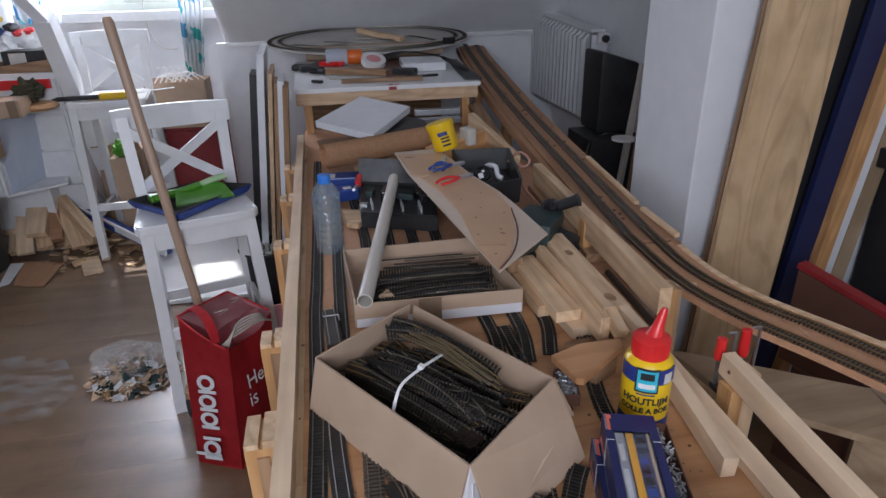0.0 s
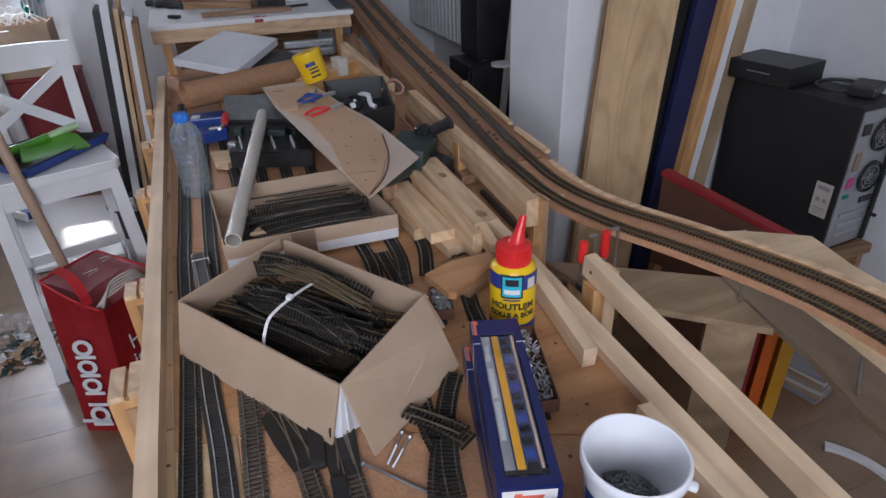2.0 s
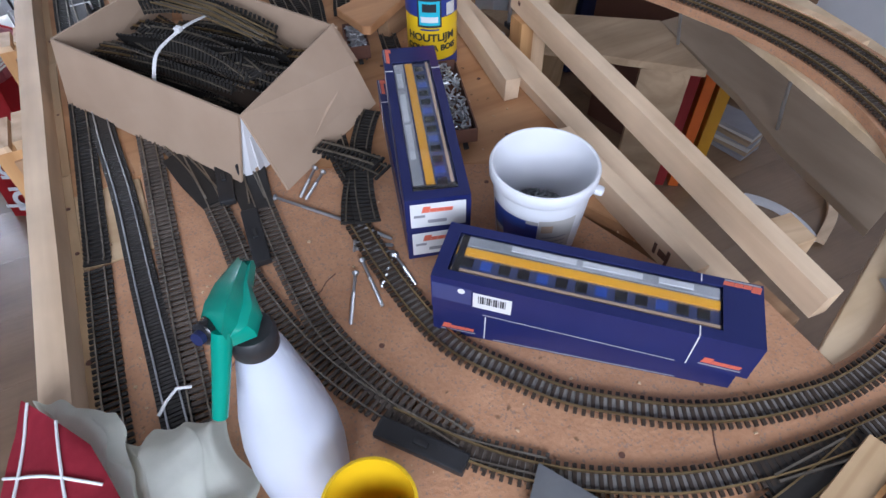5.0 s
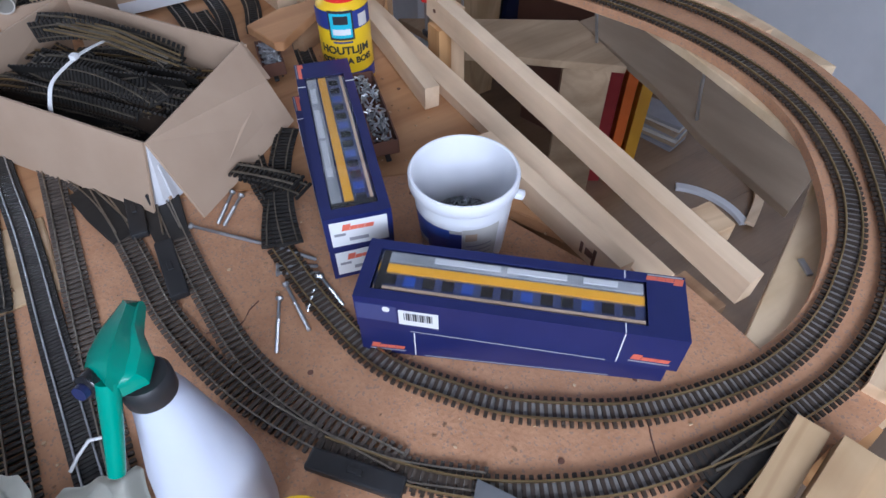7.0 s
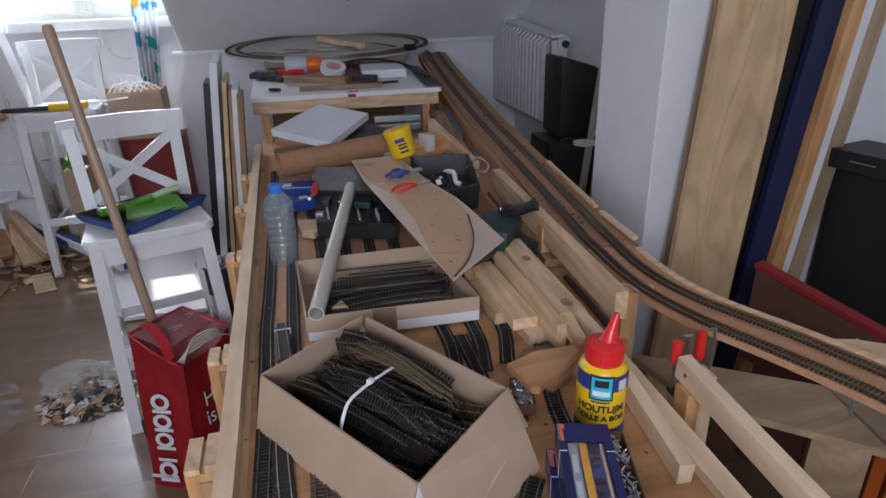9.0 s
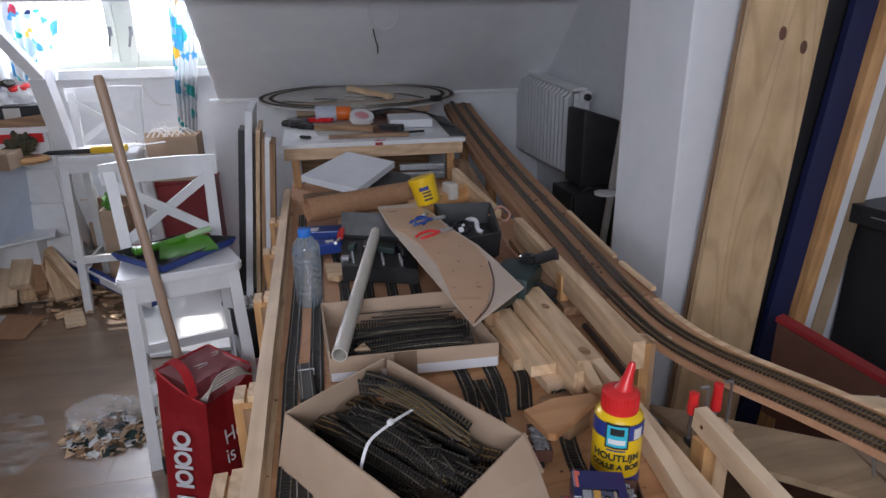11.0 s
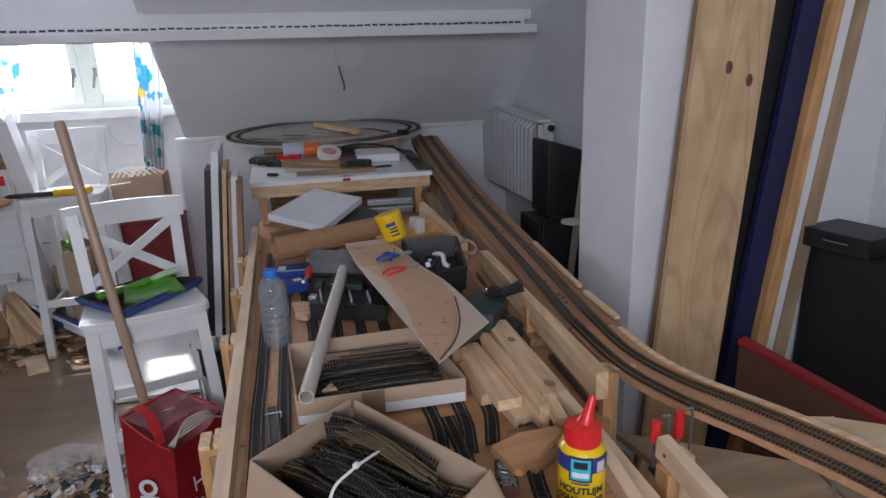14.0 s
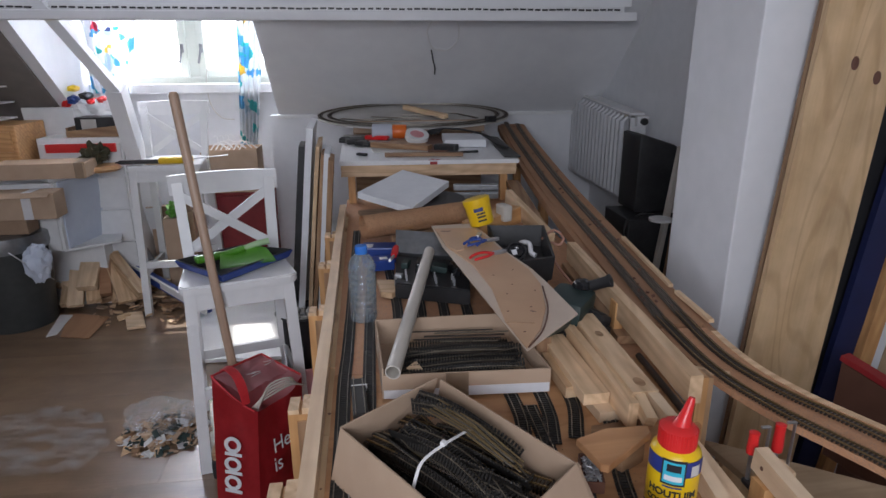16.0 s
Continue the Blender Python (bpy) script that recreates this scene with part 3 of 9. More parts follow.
structure("wall_window", block(1.30, 0.1, 1.14, at=(-1.165, DORMER_Y + 0.05, 0.55)), WALL, "white wall below the dormer window", "wall")
structure("wall_above_window", block(1.30, 0.1, 0.16, at=(-1.165, DORMER_Y + 0.05, 1.92)), WALL, "white wall above the dormer window", "wall")
win = tagged(thing("window_1", (-1.1, DORMER_Y, 1.12)), "white painted dormer window with two casements and handles", "window", kind="structure")
part("window_sill", block(1.30, 0.16, 0.055, 0.006, at=(-1.16, DORMER_Y - 0.05, 1.10)), WHITE, win, "white window sill")
part("window_frame", join(*[block(0.05 if x != -1.045 else 0.085, 0.07, 0.644, 0.004, at=(x, DORMER_Y + 0.03, 1.4875)) for x in (-1.60, -1.045, -0.56)],
     block(1.08, 0.07, 0.04, 0.004, at=(-1.08, DORMER_Y + 0.03, 1.145)), block(1.08, 0.07, 0.04, 0.004, at=(-1.08, DORMER_Y + 0.03, 1.83))), FRAMEW, win)
for x0, x1, hx in ((-1.575, -1.075, -1.10), (-1.015, -0.585, -0.99)):
    cx, w = (x0 + x1) / 2, x1 - x0
    sash = part("casement", join(*[block(0.045, 0.05, 0.66, 0.004, at=(x, DORMER_Y + 0.0, 1.49)) for x in (x0 + 0.0225, x1 - 0.0225)],
                *[block(w - 0.09, 0.05, 0.045, 0.004, at=(cx, DORMER_Y, z)) for z in (1.185, 1.79)]), FRAMEW, win)
    pane = part("pane", block(w - 0.09, 0.004, 0.56, at=(cx, DORMER_Y + 0.01, 1.4875)), GLASS, sash)
    pane.visible_shadow = False
    part("window_handle", join(block(0.018, 0.014, 0.05, 0.003, at=(hx, DORMER_Y - 0.03, 1.33)),
         block(0.012, 0.016, 0.085, 0.004, m=pose(hx - 0.008, DORMER_Y - 0.045, 1.285, 0, 14, 0))), DARKMETAL, sash, "steel casement handle")

# purlin with a slotted strip in front of the dormer
purlin = tagged(thing("purlin", (-0.6, 3.05, 1.47)), "white painted roof beam with a black slotted vent strip", "beam", kind="structure")
part("beam", block(RIGHT_X - LEFT_X - 0.12, 0.07, 0.040, 0.006, at=(-0.73, 3.06, 1.456)), CEIL, purlin)
part("board", block(RIGHT_X - LEFT_X - 0.12, 0.02, 0.14, 0.003, at=(-0.73, 3.115, 1.575)), CEIL, purlin)
part("vent_strip", block(RIGHT_X - LEFT_X - 0.2, 0.012, 0.03, 0.002, at=(-0.73, 3.098, 1.491)), WHITE, purlin, "white strip with black slots")
part("slots", join(*[block(random.uniform(0.022, 0.031), 0.004, 0.008, at=(-2.5 + i * 0.036, 3.0905, 1.490 + 0.0012 * math.sin(i))) for i in range(104)]), BLACKP, purlin, kind="stuff")
# slanting white strut in front of the dormer
tagged(bar("roof_strut", (-1.425, 3.06, 1.555), (-1.235, 3.34, 1.115), 0.048, 0.07, CEIL, up=(0, -1, 0), bevel=0.006), "white painted slanting roof strut", "beam", kind="structure")
tagged(bar("roof_strut_foot", (-1.240, 3.335, 1.135), (-1.265, 3.74, 0.30), 0.075, 0.09, CEIL, up=(0, -1, 0), bevel=0.006), "white painted foot of the roof strut", "beam", kind="structure")

# ---- model railway deck ----
DECK = 0.705
layout = thing("railway_table", (0.15, 1.2, 0), "wooden model railway table with chipboard and plywood deck", "table")
part("deck_board", prism([(-0.0355, 0.0), (0.44, 0.03), (0.45, 0.13), (0.450, 0.235), (0.40, 0.238), (0.33, 0.46), (-0.02, 0.62), (-0.0355, 0.62)], DECK - 0.016, DECK, 0.001), CHIP, layout, "pinkish chipboard deck")
part("deck_board", prism([(-0.115, 0.0), (-0.0365, 0.0), (-0.0365, 0.505), (-0.115, 0.505)], DECK - 0.016, DECK - 0.0004, 0.001), CHIP, layout, "pinkish chipboard deck")
part("deck_board", prism([(-0.115, 0.506), (-0.0365, 0.506), (-0.0365, 0.62), (-0.115, 0.62)], DECK - 0.016, DECK - 0.0004, 0.001), STRIPPLY, layout, "yellowish pine strip of the deck")
part("deck_board", prism([(-0.115, 0.621), (-0.02, 0.621), (0.33, 0.461), (0.43, 0.24), (0.436, 0.42), (0.447, 0.60), (0.463, 0.80), (0.50, 0.86), (0.522, 1.1), (-0.115, 1.1)], DECK - 0.016, DECK - 0.0005, 0.001), PLYDECK, layout, "orange brown plywood deck", )
part("deck_board", prism([(-0.115, 1.101), (0.60, 1.101), (0.60, 2.6), (-0.115, 2.6)], DECK - 0.016, DECK, 0.001), CHIP, layout, "chipboard deck")
bar("side_rail", (-0.124, 0.0, 0.700), (-0.124, 2.36, 0.704), 0.023, 0.075, PALEPINE, layout, "pale planed pine rail", 0.002)
for y0, y1, dz in ((0.02, 0.655, 0.0), (0.657, 0.905, 0.001), (0.907, 1.13, -0.001), (1.132, 1.42, 0.001), (1.422, 2.3, 0.0)):
    bar("side_board", (-0.1080, y0, 0.7005 + dz), (-0.1080, y1, 0.7005 + dz), 0.009, 0.012, STRIPPLY, layout, "yellowish plywood strip inside the rail", 0.001)
for y, r in ((0.10, 0.0026), (0.31, 0.0022), (0.395, 0.003), (0.53, 0.0022), (0.60, 0.0026), (0.78, 0.0022), (0.97, 0.003), (1.2, 0.0026)):
    part("nail_head", lathe([(0, 0), (r, 0.0), (r * 0.8, 0.0008), (0, 0.0009)], (-0.1080 + 0.002 * math.sin(40 * y), y, 0.7063), 10), MAROON, layout, "dark nail head")
bar("frame_beam", (-0.118, 0.02, 0.63), (-0.118, 2.6, 0.63), 0.03, 0.085, OLDWOOD, layout)
bar("frame_beam", (0.45, 0.3, 0.63), (0.49, 2.6, 0.63), 0.03, 0.08, OLDWOOD, layout)
bar("frame_beam", (-0.1, 0.06, 0.64), (0.44, 0.06, 0.64), 0.03, 0.08, OLDWOOD, layout)
for x, y in ((-0.06, 0.25), (0.40, 0.42), (-0.06, 2.4), (0.46, 2.4), (0.44, 1.3)):
    bar("leg", (x, y, 0.0), (x, y, 0.62), 0.045, 0.045, OLDWOOD, layout, up=(0, 1, 0))
# upright brackets outside the left rail
for y, top, w in ((0.76, 0.715, 0.075), (1.02, 0.700, 0.055), (1.44, 0.70, 0.05), (1.78, 0.70, 0.05), (2.1, 0.70, 0.05)):
    b = thing("bracket", (-0.165, y, 0.0), "orange brown slotted wooden upright bracket", "bracket", "uprights beside the table")
    bar("post", (-0.158, y, 0.0), (-0.158, y, top - 0.008), 0.042, w * 0.85, ORANGEW, b, up=(0, 1, 0), bevel=0.002)
    for k, x in enumerate((-0.1695, -0.1455)):
        bar("saw_cut_top", (x, y, top - 0.0085), (x, y, top + 0.004 * k), 0.018, w * 0.85 - 0.002, PINE, b, "pale saw cut end", up=(0, 1, 0), bevel=0.0015)
    # the slot's shade drawn as a brown strip on the front face
    bar("slat", (-0.156, y - w * 0.43, 0.0), (-0.156, y - w * 0.43, top - 0.020), 0.016, 0.005, OLDWOOD, b, "brown strip for the dark slot in the upright", up=(0, 1, 0))

# ---- curved upper strip on the wall side, with two tracks ----


def ramp_z(x, y):
    k = min(1, max(0, (x - 0.44) / 0.26)) if y < 0.45 else 1
    return DECK + 0.003 + 0.033 * k * k * (3 - 2 * k) + max(0, y - 1.6) * 0.08


INNER = [(0.152, 0.44), (0.156, 0.37), (0.166, 0.30), (0.180, 0.260), (0.206, 0.222), (0.234, 0.187), (0.270, 0.158), (0.306, 0.134), (0.348, 0.115), (0.397, 0.102), (0.440, 0.096), (0.495, 0.099),
         (0.546, 0.114), (0.604, 0.145), (0.657, 0.195), (0.707, 0.272), (0.731, 0.35), (0.738, 0.43), (0.729, 0.51), (0.706, 0.60), (0.668, 0.695), (0.607, 0.84), (0.579, 0.98), (0.588, 1.2),
         (0.640, 1.62), (0.668, 2.2), (0.70, 2.65), (0.755, 3.25), (0.80, 3.65)]
OUTER = [(0.10, 0.235), (0.136, 0.189), (0.165, 0.158), (0.197, 0.132), (0.231, 0.111), (0.267, 0.093), (0.310, 0.079), (0.358, 0.068), (0.412, 0.061), (0.477, 0.058), (0.545, 0.071), (0.610, 0.107),
         (0.680, 0.172), (0.745, 0.247), (0.788, 0.35), (0.800, 0.445), (0.790, 0.53), (0.760, 0.625), (0.708, 0.76), (0.647, 0.895), (0.625, 1.03), (0.642, 1.22),
         (0.692, 1.62), (0.722, 2.2), (0.757, 2.65), (0.813, 3.25), (0.855, 3.6)]


def ribbon(path, left, right, top, thick):
    """A board that follows a path of points; left and right of it by the given widths."""
    bm = bmesh.new()
    rings = []
    for i, p in enumerate(path):
        d = path[min(i + 1, len(path) - 1)] - path[max(i - 1, 0)]
        s = Vector((-d.y, d.x, 0)).normalized()
        a = left(i / (len(path) - 1)) if callable(left) else left
        b = right(i / (len(path) - 1)) if callable(right) else right
        z = Vector((0, 0, 1))
        rings.append([bm.verts.new(q) for q in (p + s * a + z * top, p - s * b + z * top, p - s * b + z * (top - thick), p + s * a + z * (top - thick))])
    for a, b in zip(rings, rings[1:]):
        for k in range(4):
            bm.faces.new((a[k], a[(k + 1) % 4], b[(k + 1) % 4], b[k]))
    bm.faces.new(rings[0])
    bm.faces.new(rings[-1][::-1])
    return bm


strip = thing("track_strip", (0.7, 1.0, 0), "curved chipboard strip that carries two tracks along the wall", "shelf")
mid = spline([Vector(((a[0] + b[0]) / 2, (a[1] + b[1]) / 2, ramp_z((a[0] + b[0]) / 2, (a[1] + b[1]) / 2))) for a, b in zip(INNER[10:], OUTER[8:])], 0.02)
near_strip, far_strip = [p for p in mid if p.y < 1.16], [p for p in mid if p.y > 1.135]
part("strip_board", ribbon(near_strip, lambda u: 0.036 + 0.005 * min(1, u / 0.4), 0.058, -0.003, 0.012), CHIP, strip, "chipboard strip with a pale edge")
part("strip_board", ribbon(far_strip[1:], 0.064, 0.060, -0.0032, 0.012), BROWNPLY, strip, "brown plywood strip along the wall")
far_mid = [p for p in mid if p.y > 1.0]
part("edge_board", ribbon([p + Vector((0.066, 0.0, -0.006)) for p in far_mid], 0.009, 0.009, 0.0, 0.02), BROWNPLY, strip, "brown wooden edge strip")
part("edge_board", ribbon([p + Vector((-0.071, 0.0, -0.010)) for p in far_mid], 0.011, 0.011, 0.0, 0.03), BROWNPLY, strip, "brown wooden edge strip")
near_mid = [p for p in mid if 0.40 < p.y < 1.15 and p.x > 0.55]
part("edge_board", ribbon([p + Vector((0.0, 0, 0)) for p in near_mid], -0.057, 0.070, -0.001, 0.022), PINE, strip, "pale wooden edge strip")
for y in (1.25, 1.75, 2.4, 3.1):
    p = min(mid, key=lambda q: abs(q.y - y) + (0 if q.x > 0.5 else 9))
    bar("strut", (p.x - 0.03, y, 0.0), (p.x - 0.03, y, p.z - 0.02), 0.035, 0.035, ORANGEW, strip, up=(0, 1, 0))
# plywood gusset and boards that hang under the strip
part("gusset", prism([(0.70, 0.78), (0.823, 0.735), (0.912, 0.672), (0.890, 0.578), (0.878, 0.437), (0.86, 0.33), (0.77, 0.40), (0.75, 0.62)], 0.708, 0.722, 0.001), GUSSETPLY, strip, "pale plywood corner piece")
part("gusset", prism([(0.451, 0.130), (0.642, 0.207), (0.690, 0.229), (0.74, 0.22), (0.62, 0.10), (0.52, 0.062), (0.451, 0.055)], 0.688, 0.7015, 0.001), GUSSETPLY, strip, "pale plywood under the inner curve")
part("gusset", prism([(0.655, 0.206), (0.688, 0.245), (0.708, 0.345), (0.727, 0.455), (0.737, 0.54), (0.70, 0.66), (0.76, 0.62), (0.80, 0.45), (0.76, 0.27), (0.70, 0.20)], 0.712, 0.7252, 0.001), GUSSETPLY, strip, "pale plywood under the inner curve")
part("hanging_board", prism([(0.794, 0.27), (0.824, 0.452), (0.862, 0.58), (0.905, 0.83), (1.02, 0.83), (1.00, 0.60), (0.925, 0.308)], 0.536, 0.550, 0.001), GREYWOOD, strip, "dusty grey brown board under the strip")
part("clip", block(0.020, 0.006, 0.003, 0.001, m=pose(0.560, 0.150, 0.7035, 0, 0, 62)), STEEL, strip, "small steel clip")
for x, y in ((0.845, 0.485), (0.86, 0.735)):
    cord("threaded_rod", [(x - 0.03, y, 0.72), (x - 0.012, y, 0.62), (x, y - 0.005, 0.553)], 0.0028, STEEL, strip, "steel threaded rod")
# triangular plywood shelf below
shelf = thing("corner_shelf", (0.75, 0.8, 0.5), "dusty triangular plywood shelf below the strip", "shelf")
part("shelf_top", prism([(0.60, 1.01), (0.63, 0.838), (0.687, 0.789), (0.847, 0.642), (0.884, 0.812), (0.718, 0.930)], 0.5515, 0.566, 0.001), DUSTYPLY, shelf)
part("shelf_leg", quads([(0.772, 0.722, 0.0), (0.842, 0.672, 0.0), (0.842, 0.672, 0.551), (0.772, 0.722, 0.551)], 0.018), DUSTYPLY, shelf, "dusty brown upright panel")
bar("shelf_leg", (0.58, 0.96, 0.0), (0.58, 0.96, 0.545), 0.04, 0.03, OLDWOOD, shelf, up=(0, 1, 0))

# ---- tracks ----


def track_parts(owner, path, sleeper_mat=SLEEPER, rail_mat=RAIL, pitch=0.0064, lift=0.0, bed=0.0):
    """Sleepers and two rails along a path."""
    pts = spline(path, pitch)
    bm = bmesh.new()
    for i, p in enumerate(pts):
        d = (pts[min(i + 1, len(pts) - 1)] - pts[max(i - 1, 0)]).normalized()
        s = Vector((-d.y, d.x, 0)).normalized()
        up = d.cross(s) * -1 if d.cross(s).z < 0 else d.cross(s)
        lo = [bm.verts.new(p + d * (a * 0.00150) + s * (b * 0.0124) + up * lift) for a, b in ((-1, -1), (1, -1), (1, 1), (-1, 1))]
        hi = [bm.verts.new(v.co + up * 0.0026) for v in lo]
        bm.faces.new(hi)
        for k in range(4):
            bm.faces.new((lo[k], lo[(k + 1) % 4], hi[(k + 1) % 4], hi[k]))
    part("sleepers", bm, sleeper_mat, owner, kind="stuff")
    if bed:
        bb = bmesh.new()
        cut = []
        for i, p in enumerate(pts):
            d = (pts[min(i + 1, len(pts) - 1)] - pts[max(i - 1, 0)]).normalized()
            s = Vector((-d.y, d.x, 0)).normalized()
            cut.append([bb.verts.new(p + s * a + Vector((0, 0, b + lift))) for a, b in ((-bed, 0.0002), (-bed, 0.0009), (bed, 0.0009), (bed, 0.0002))])
        for a, b in zip(cut, cut[1:]):
            for k in range(3):
                bb.faces.new((a[k], a[k + 1], b[k + 1], b[k]))
        part("webbing", bb, sleeper_mat if bed > 0.009 else BEDGREY, owner)
    for side in (-1, 1):
        ring = []
        rb = bmesh.new()
        for i, p in enumerate(pts):
            d = (pts[min(i + 1, len(pts) - 1)] - pts[max(i - 1, 0)]).normalized()
            s = Vector((-d.y, d.x, 0)).normalized()
            c = p + s * (side * 0.0070) + Vector((0, 0, 0.0026 + lift))
            ring.append([rb.verts.new(c + s * (a * 0.0007) + Vector((0, 0, b))) for a, b in ((-1, 0), (1, 0), (1, 0.0022), (-1, 0.0022))])
        for a, b in zip(ring, ring[1:]):
            for k in range(4):
                rb.faces.new((a[k], a[(k + 1) % 4], b[(k + 1) % 4], b[k]))
        rb.faces.new(ring[0])
        rb.faces.new(ring[-1][::-1])
        part("rail", rb, rail_mat, owner)


def track(path, label, z=None, sleeper_mat=SLEEPER, rail_mat=RAIL, bed=0.0, **kw):
    pts = [Vector((x, y, ramp_z(x, y) if z is None else z)) for x, y in path]
    t = thing("model_track", pts[0], label, "track", "tracks on the layout")
    track_parts(t, pts, sleeper_mat, rail_mat, bed=bed, **kw)
    return t


for line, n in ((INNER, "curved black model track on brown chipboard"), (OUTER, "curved dark model track on brown chipboard")):
    track([p for p in line if p[1] < 1.25], n, sleeper_mat=SLEEPERB, rail_mat=BRASS, bed=0.0066)
    track([p for p in line if p[1] > 1.19 and p[0] > 0.5], "long dusty dark model track along the wall side", sleeper_mat=DUSTSLEEPER, rail_mat=OLDRAIL, bed=0.0085)
T0 = DECK + 0.001
track([(-0.0955, 0.12), (-0.0945, 0.36), (-0.0905, 0.503)], "straight dark model track beside the table rail", T0)
track([(-0.0902, 0.5075), (-0.0885, 0.540), (-0.083, 0.80), (-0.084, 1.06), (-0.079, 1.28), (-0.069, 2.1)], "dark model track with clogged sleepers beside the table rail", T0, bed=0.0118)
track([(-0.050, 0.30), (-0.051, 0.36), (-0.053, 0.46), (-0.0545, 0.59), (-0.061, 0.72), (-0.064, 0.9)], "black flexible track with bright rails on the deck", T0 + 0.001, rail_mat=STEEL, bed=0.0128, pitch=0.0040)
track([(-0.036, 0.20), (-0.0315, 0.33), (-0.030, 0.387), (-0.026, 0.48), (-0.019, 0.622), (-0.016, 0.70)], "straight dusty model track on the chipboard", T0, DUSTSLEEPER)
track([(0.187, 0.146), (0.132, 0.196), (0.088, 0.262), (0.058, 0.33), (0.037, 0.42), (0.032, 0.50), (0.022, 0.60), (-0.01, 0.70)], "curving dusty model track with a point", T0 + 0.0006, DUSTSLEEPER)
track([(0.143, 0.192), (0.107, 0.259), (0.081, 0.336), (0.074, 0.417), (0.073, 0.50), (0.075, 0.60)], "curving dusty model track with a point", T0 + 0.0012, DUSTSLEEPER)
track([(0.172, 0.50), (0.175, 0.56), (0.20, 0.68), (0.23, 0.80), (0.235, 0.95)], "black model track half hidden by boxes", T0)
track([(-0.040, 0.95), (-0.035, 1.25), (-0.02, 1.9)], "straight black model track between the boxes", T0)
for x0, x1 in ((0.02, -0.01), (0.075, 0.06), (0.13, 0.12), (0.185, 0.18)):
    track([(x0, 1.22), (x0 + 0.012, 1.4), (x1 + 0.03, 1.75)], "black storage track on the deck behind the carton", T0, bed=0.0122)
track([(0.20, 0.84), (0.212, 0.93), (0.205, 1.06), (0.175, 1.22)], "curved black storage track on the deck", T0, bed=0.0122)
track([(0.245, 0.84), (0.262, 0.93), (0.262, 1.06), (0.24, 1.22)], "curved black storage track on the deck", T0, bed=0.0122)
track([(0.285, 0.85), (0.312, 0.95), (0.312, 1.08), (0.29, 1.22)], "curved black storage track on the deck", T0, bed=0.0122)
track([(0.30, 0.62), (0.315, 0.74), (0.36, 0.90), (0.40, 1.0)], "black model track behind the glue bottle", T0)
track([(0.415, 0.059), (0.36, 0.052), (0.30, 0.048), (0.24, 0.050)], "short track branching off the outer curve", T0 + 0.0015, rail_mat=BRASS)
# point bodies and their lever boxes
for x, y, r, l, w in ((0.023, 0.585, 10, 0.10, 0.030), (0.072, 0.56, -4, 0.11, 0.032), (0.365, 0.060, 83, 0.085, 0.024)):
    p = thing("track_point", (x, y, T0), "black plastic model railway point", "track point", "points on the layout")
    part("base", prism([(-l / 2, -w / 2), (l / 2, -w / 2 - 0.006), (l / 2, w / 2 + 0.008), (0, w / 2 + 0.006), (-l / 2, w / 2)], 0.0012, 0.0042, 0.0008), SLEEPER, p, m=pose(x, y, T0, 0, 0, 90 + r))
    part("blade", block(l * 0.8, 0.0016, 0.0024, at=(0, 0.004, 0.006)), RAIL, p, m=pose(x, y, T0, 0, 0, 86 + r))
    part("blade", block(l * 0.8, 0.0016, 0.0024, at=(0, -0.006, 0.006)), RAIL, p, m=pose(x, y, T0, 0, 0, 95 + r))
for x, y, r in ((0.047, 0.565, 83), (0.056, 0.469, 86), (0.112, 0.202, -51)):
    p = thing("point_motor", (x, y, T0), "black box of a point motor beside the track", "point motor")
    part("case", block(0.075, 0.017, 0.008, 0.002), BLACKP, p, m=pose(x, y, T0 + 0.005, 0, 0, r))
    part("lever", block(0.012, 0.005, 0.003, 0.001), BLACKP, p, m=pose(x, y, T0 + 0.0095, 0, 0, r))

# ---- timbers over the layout ----
def timber(p, q, w, h, mat, label, up=(0, 0, 1), group="loose timbers", rough_end=0.0015, name="timber"):
    ob = bar(name, p, q, w, h, mat, None, label, 0.002, up, rough_end=rough_end)
    return tagged(ob, label, "timber", group)


timber((0.5035, 0.722, 0.743), (0.4930, 0.160, 0.705), 0.0195, 0.034, PALEPINE, "long pale pine batten lying aslant over the opening")
timber((0.515, 1.58, 0.775), (0.478, 0.855, 0.775), 0.022, 0.05, PINE, "pale pine batten standing on edge along the track strip")
timber((0.424, 0.765, 0.7265), (0.399, 0.555, 0.7205), 0.0185, 0.030, PALEPINE, "short pale pine batten on the plywood deck")
tagged(part("drill_hole", lathe([(0, 0), (0.003, 0), (0.003, 0.0006), (0, 0.0006)], seg=14, m=pose(0.4930, 0.700, 0.742, 0, -90, 0)), MAROON), "dark drill hole in the end of the batten", "drill hole")
near_batten = timber((0.3985, 0.450, 0.7205), (0.3980, 0.229, 0.7205), 0.0165, 0.030, PALEPINE, "pine batten with a dark knot on the deck")
for y, h, w in ((0.266, 0.009, 0.010), (0.258, 0.022, 0.006), (0.276, 0.014, 0.004)):
    part("knot", block(0.0008, w, h, 0.0002, at=(0.3899, y, 0.7185)), MAROON, near_batten, "dark brown knot")
timber((0.447, 0.83, 0.7125), (0.423, 0.205, 0.7125), 0.029, 0.014, PALEPINE, "flat pale batten along the deck edge")
# brown batten, toned down to carry the dark slot beside the long batten
timber((0.463, 0.83, 0.7005), (0.4445, 0.43, 0.7005), 0.011, 0.012, OLDWOOD, "brown batten along the deck edge, darkened for the slot beside it")
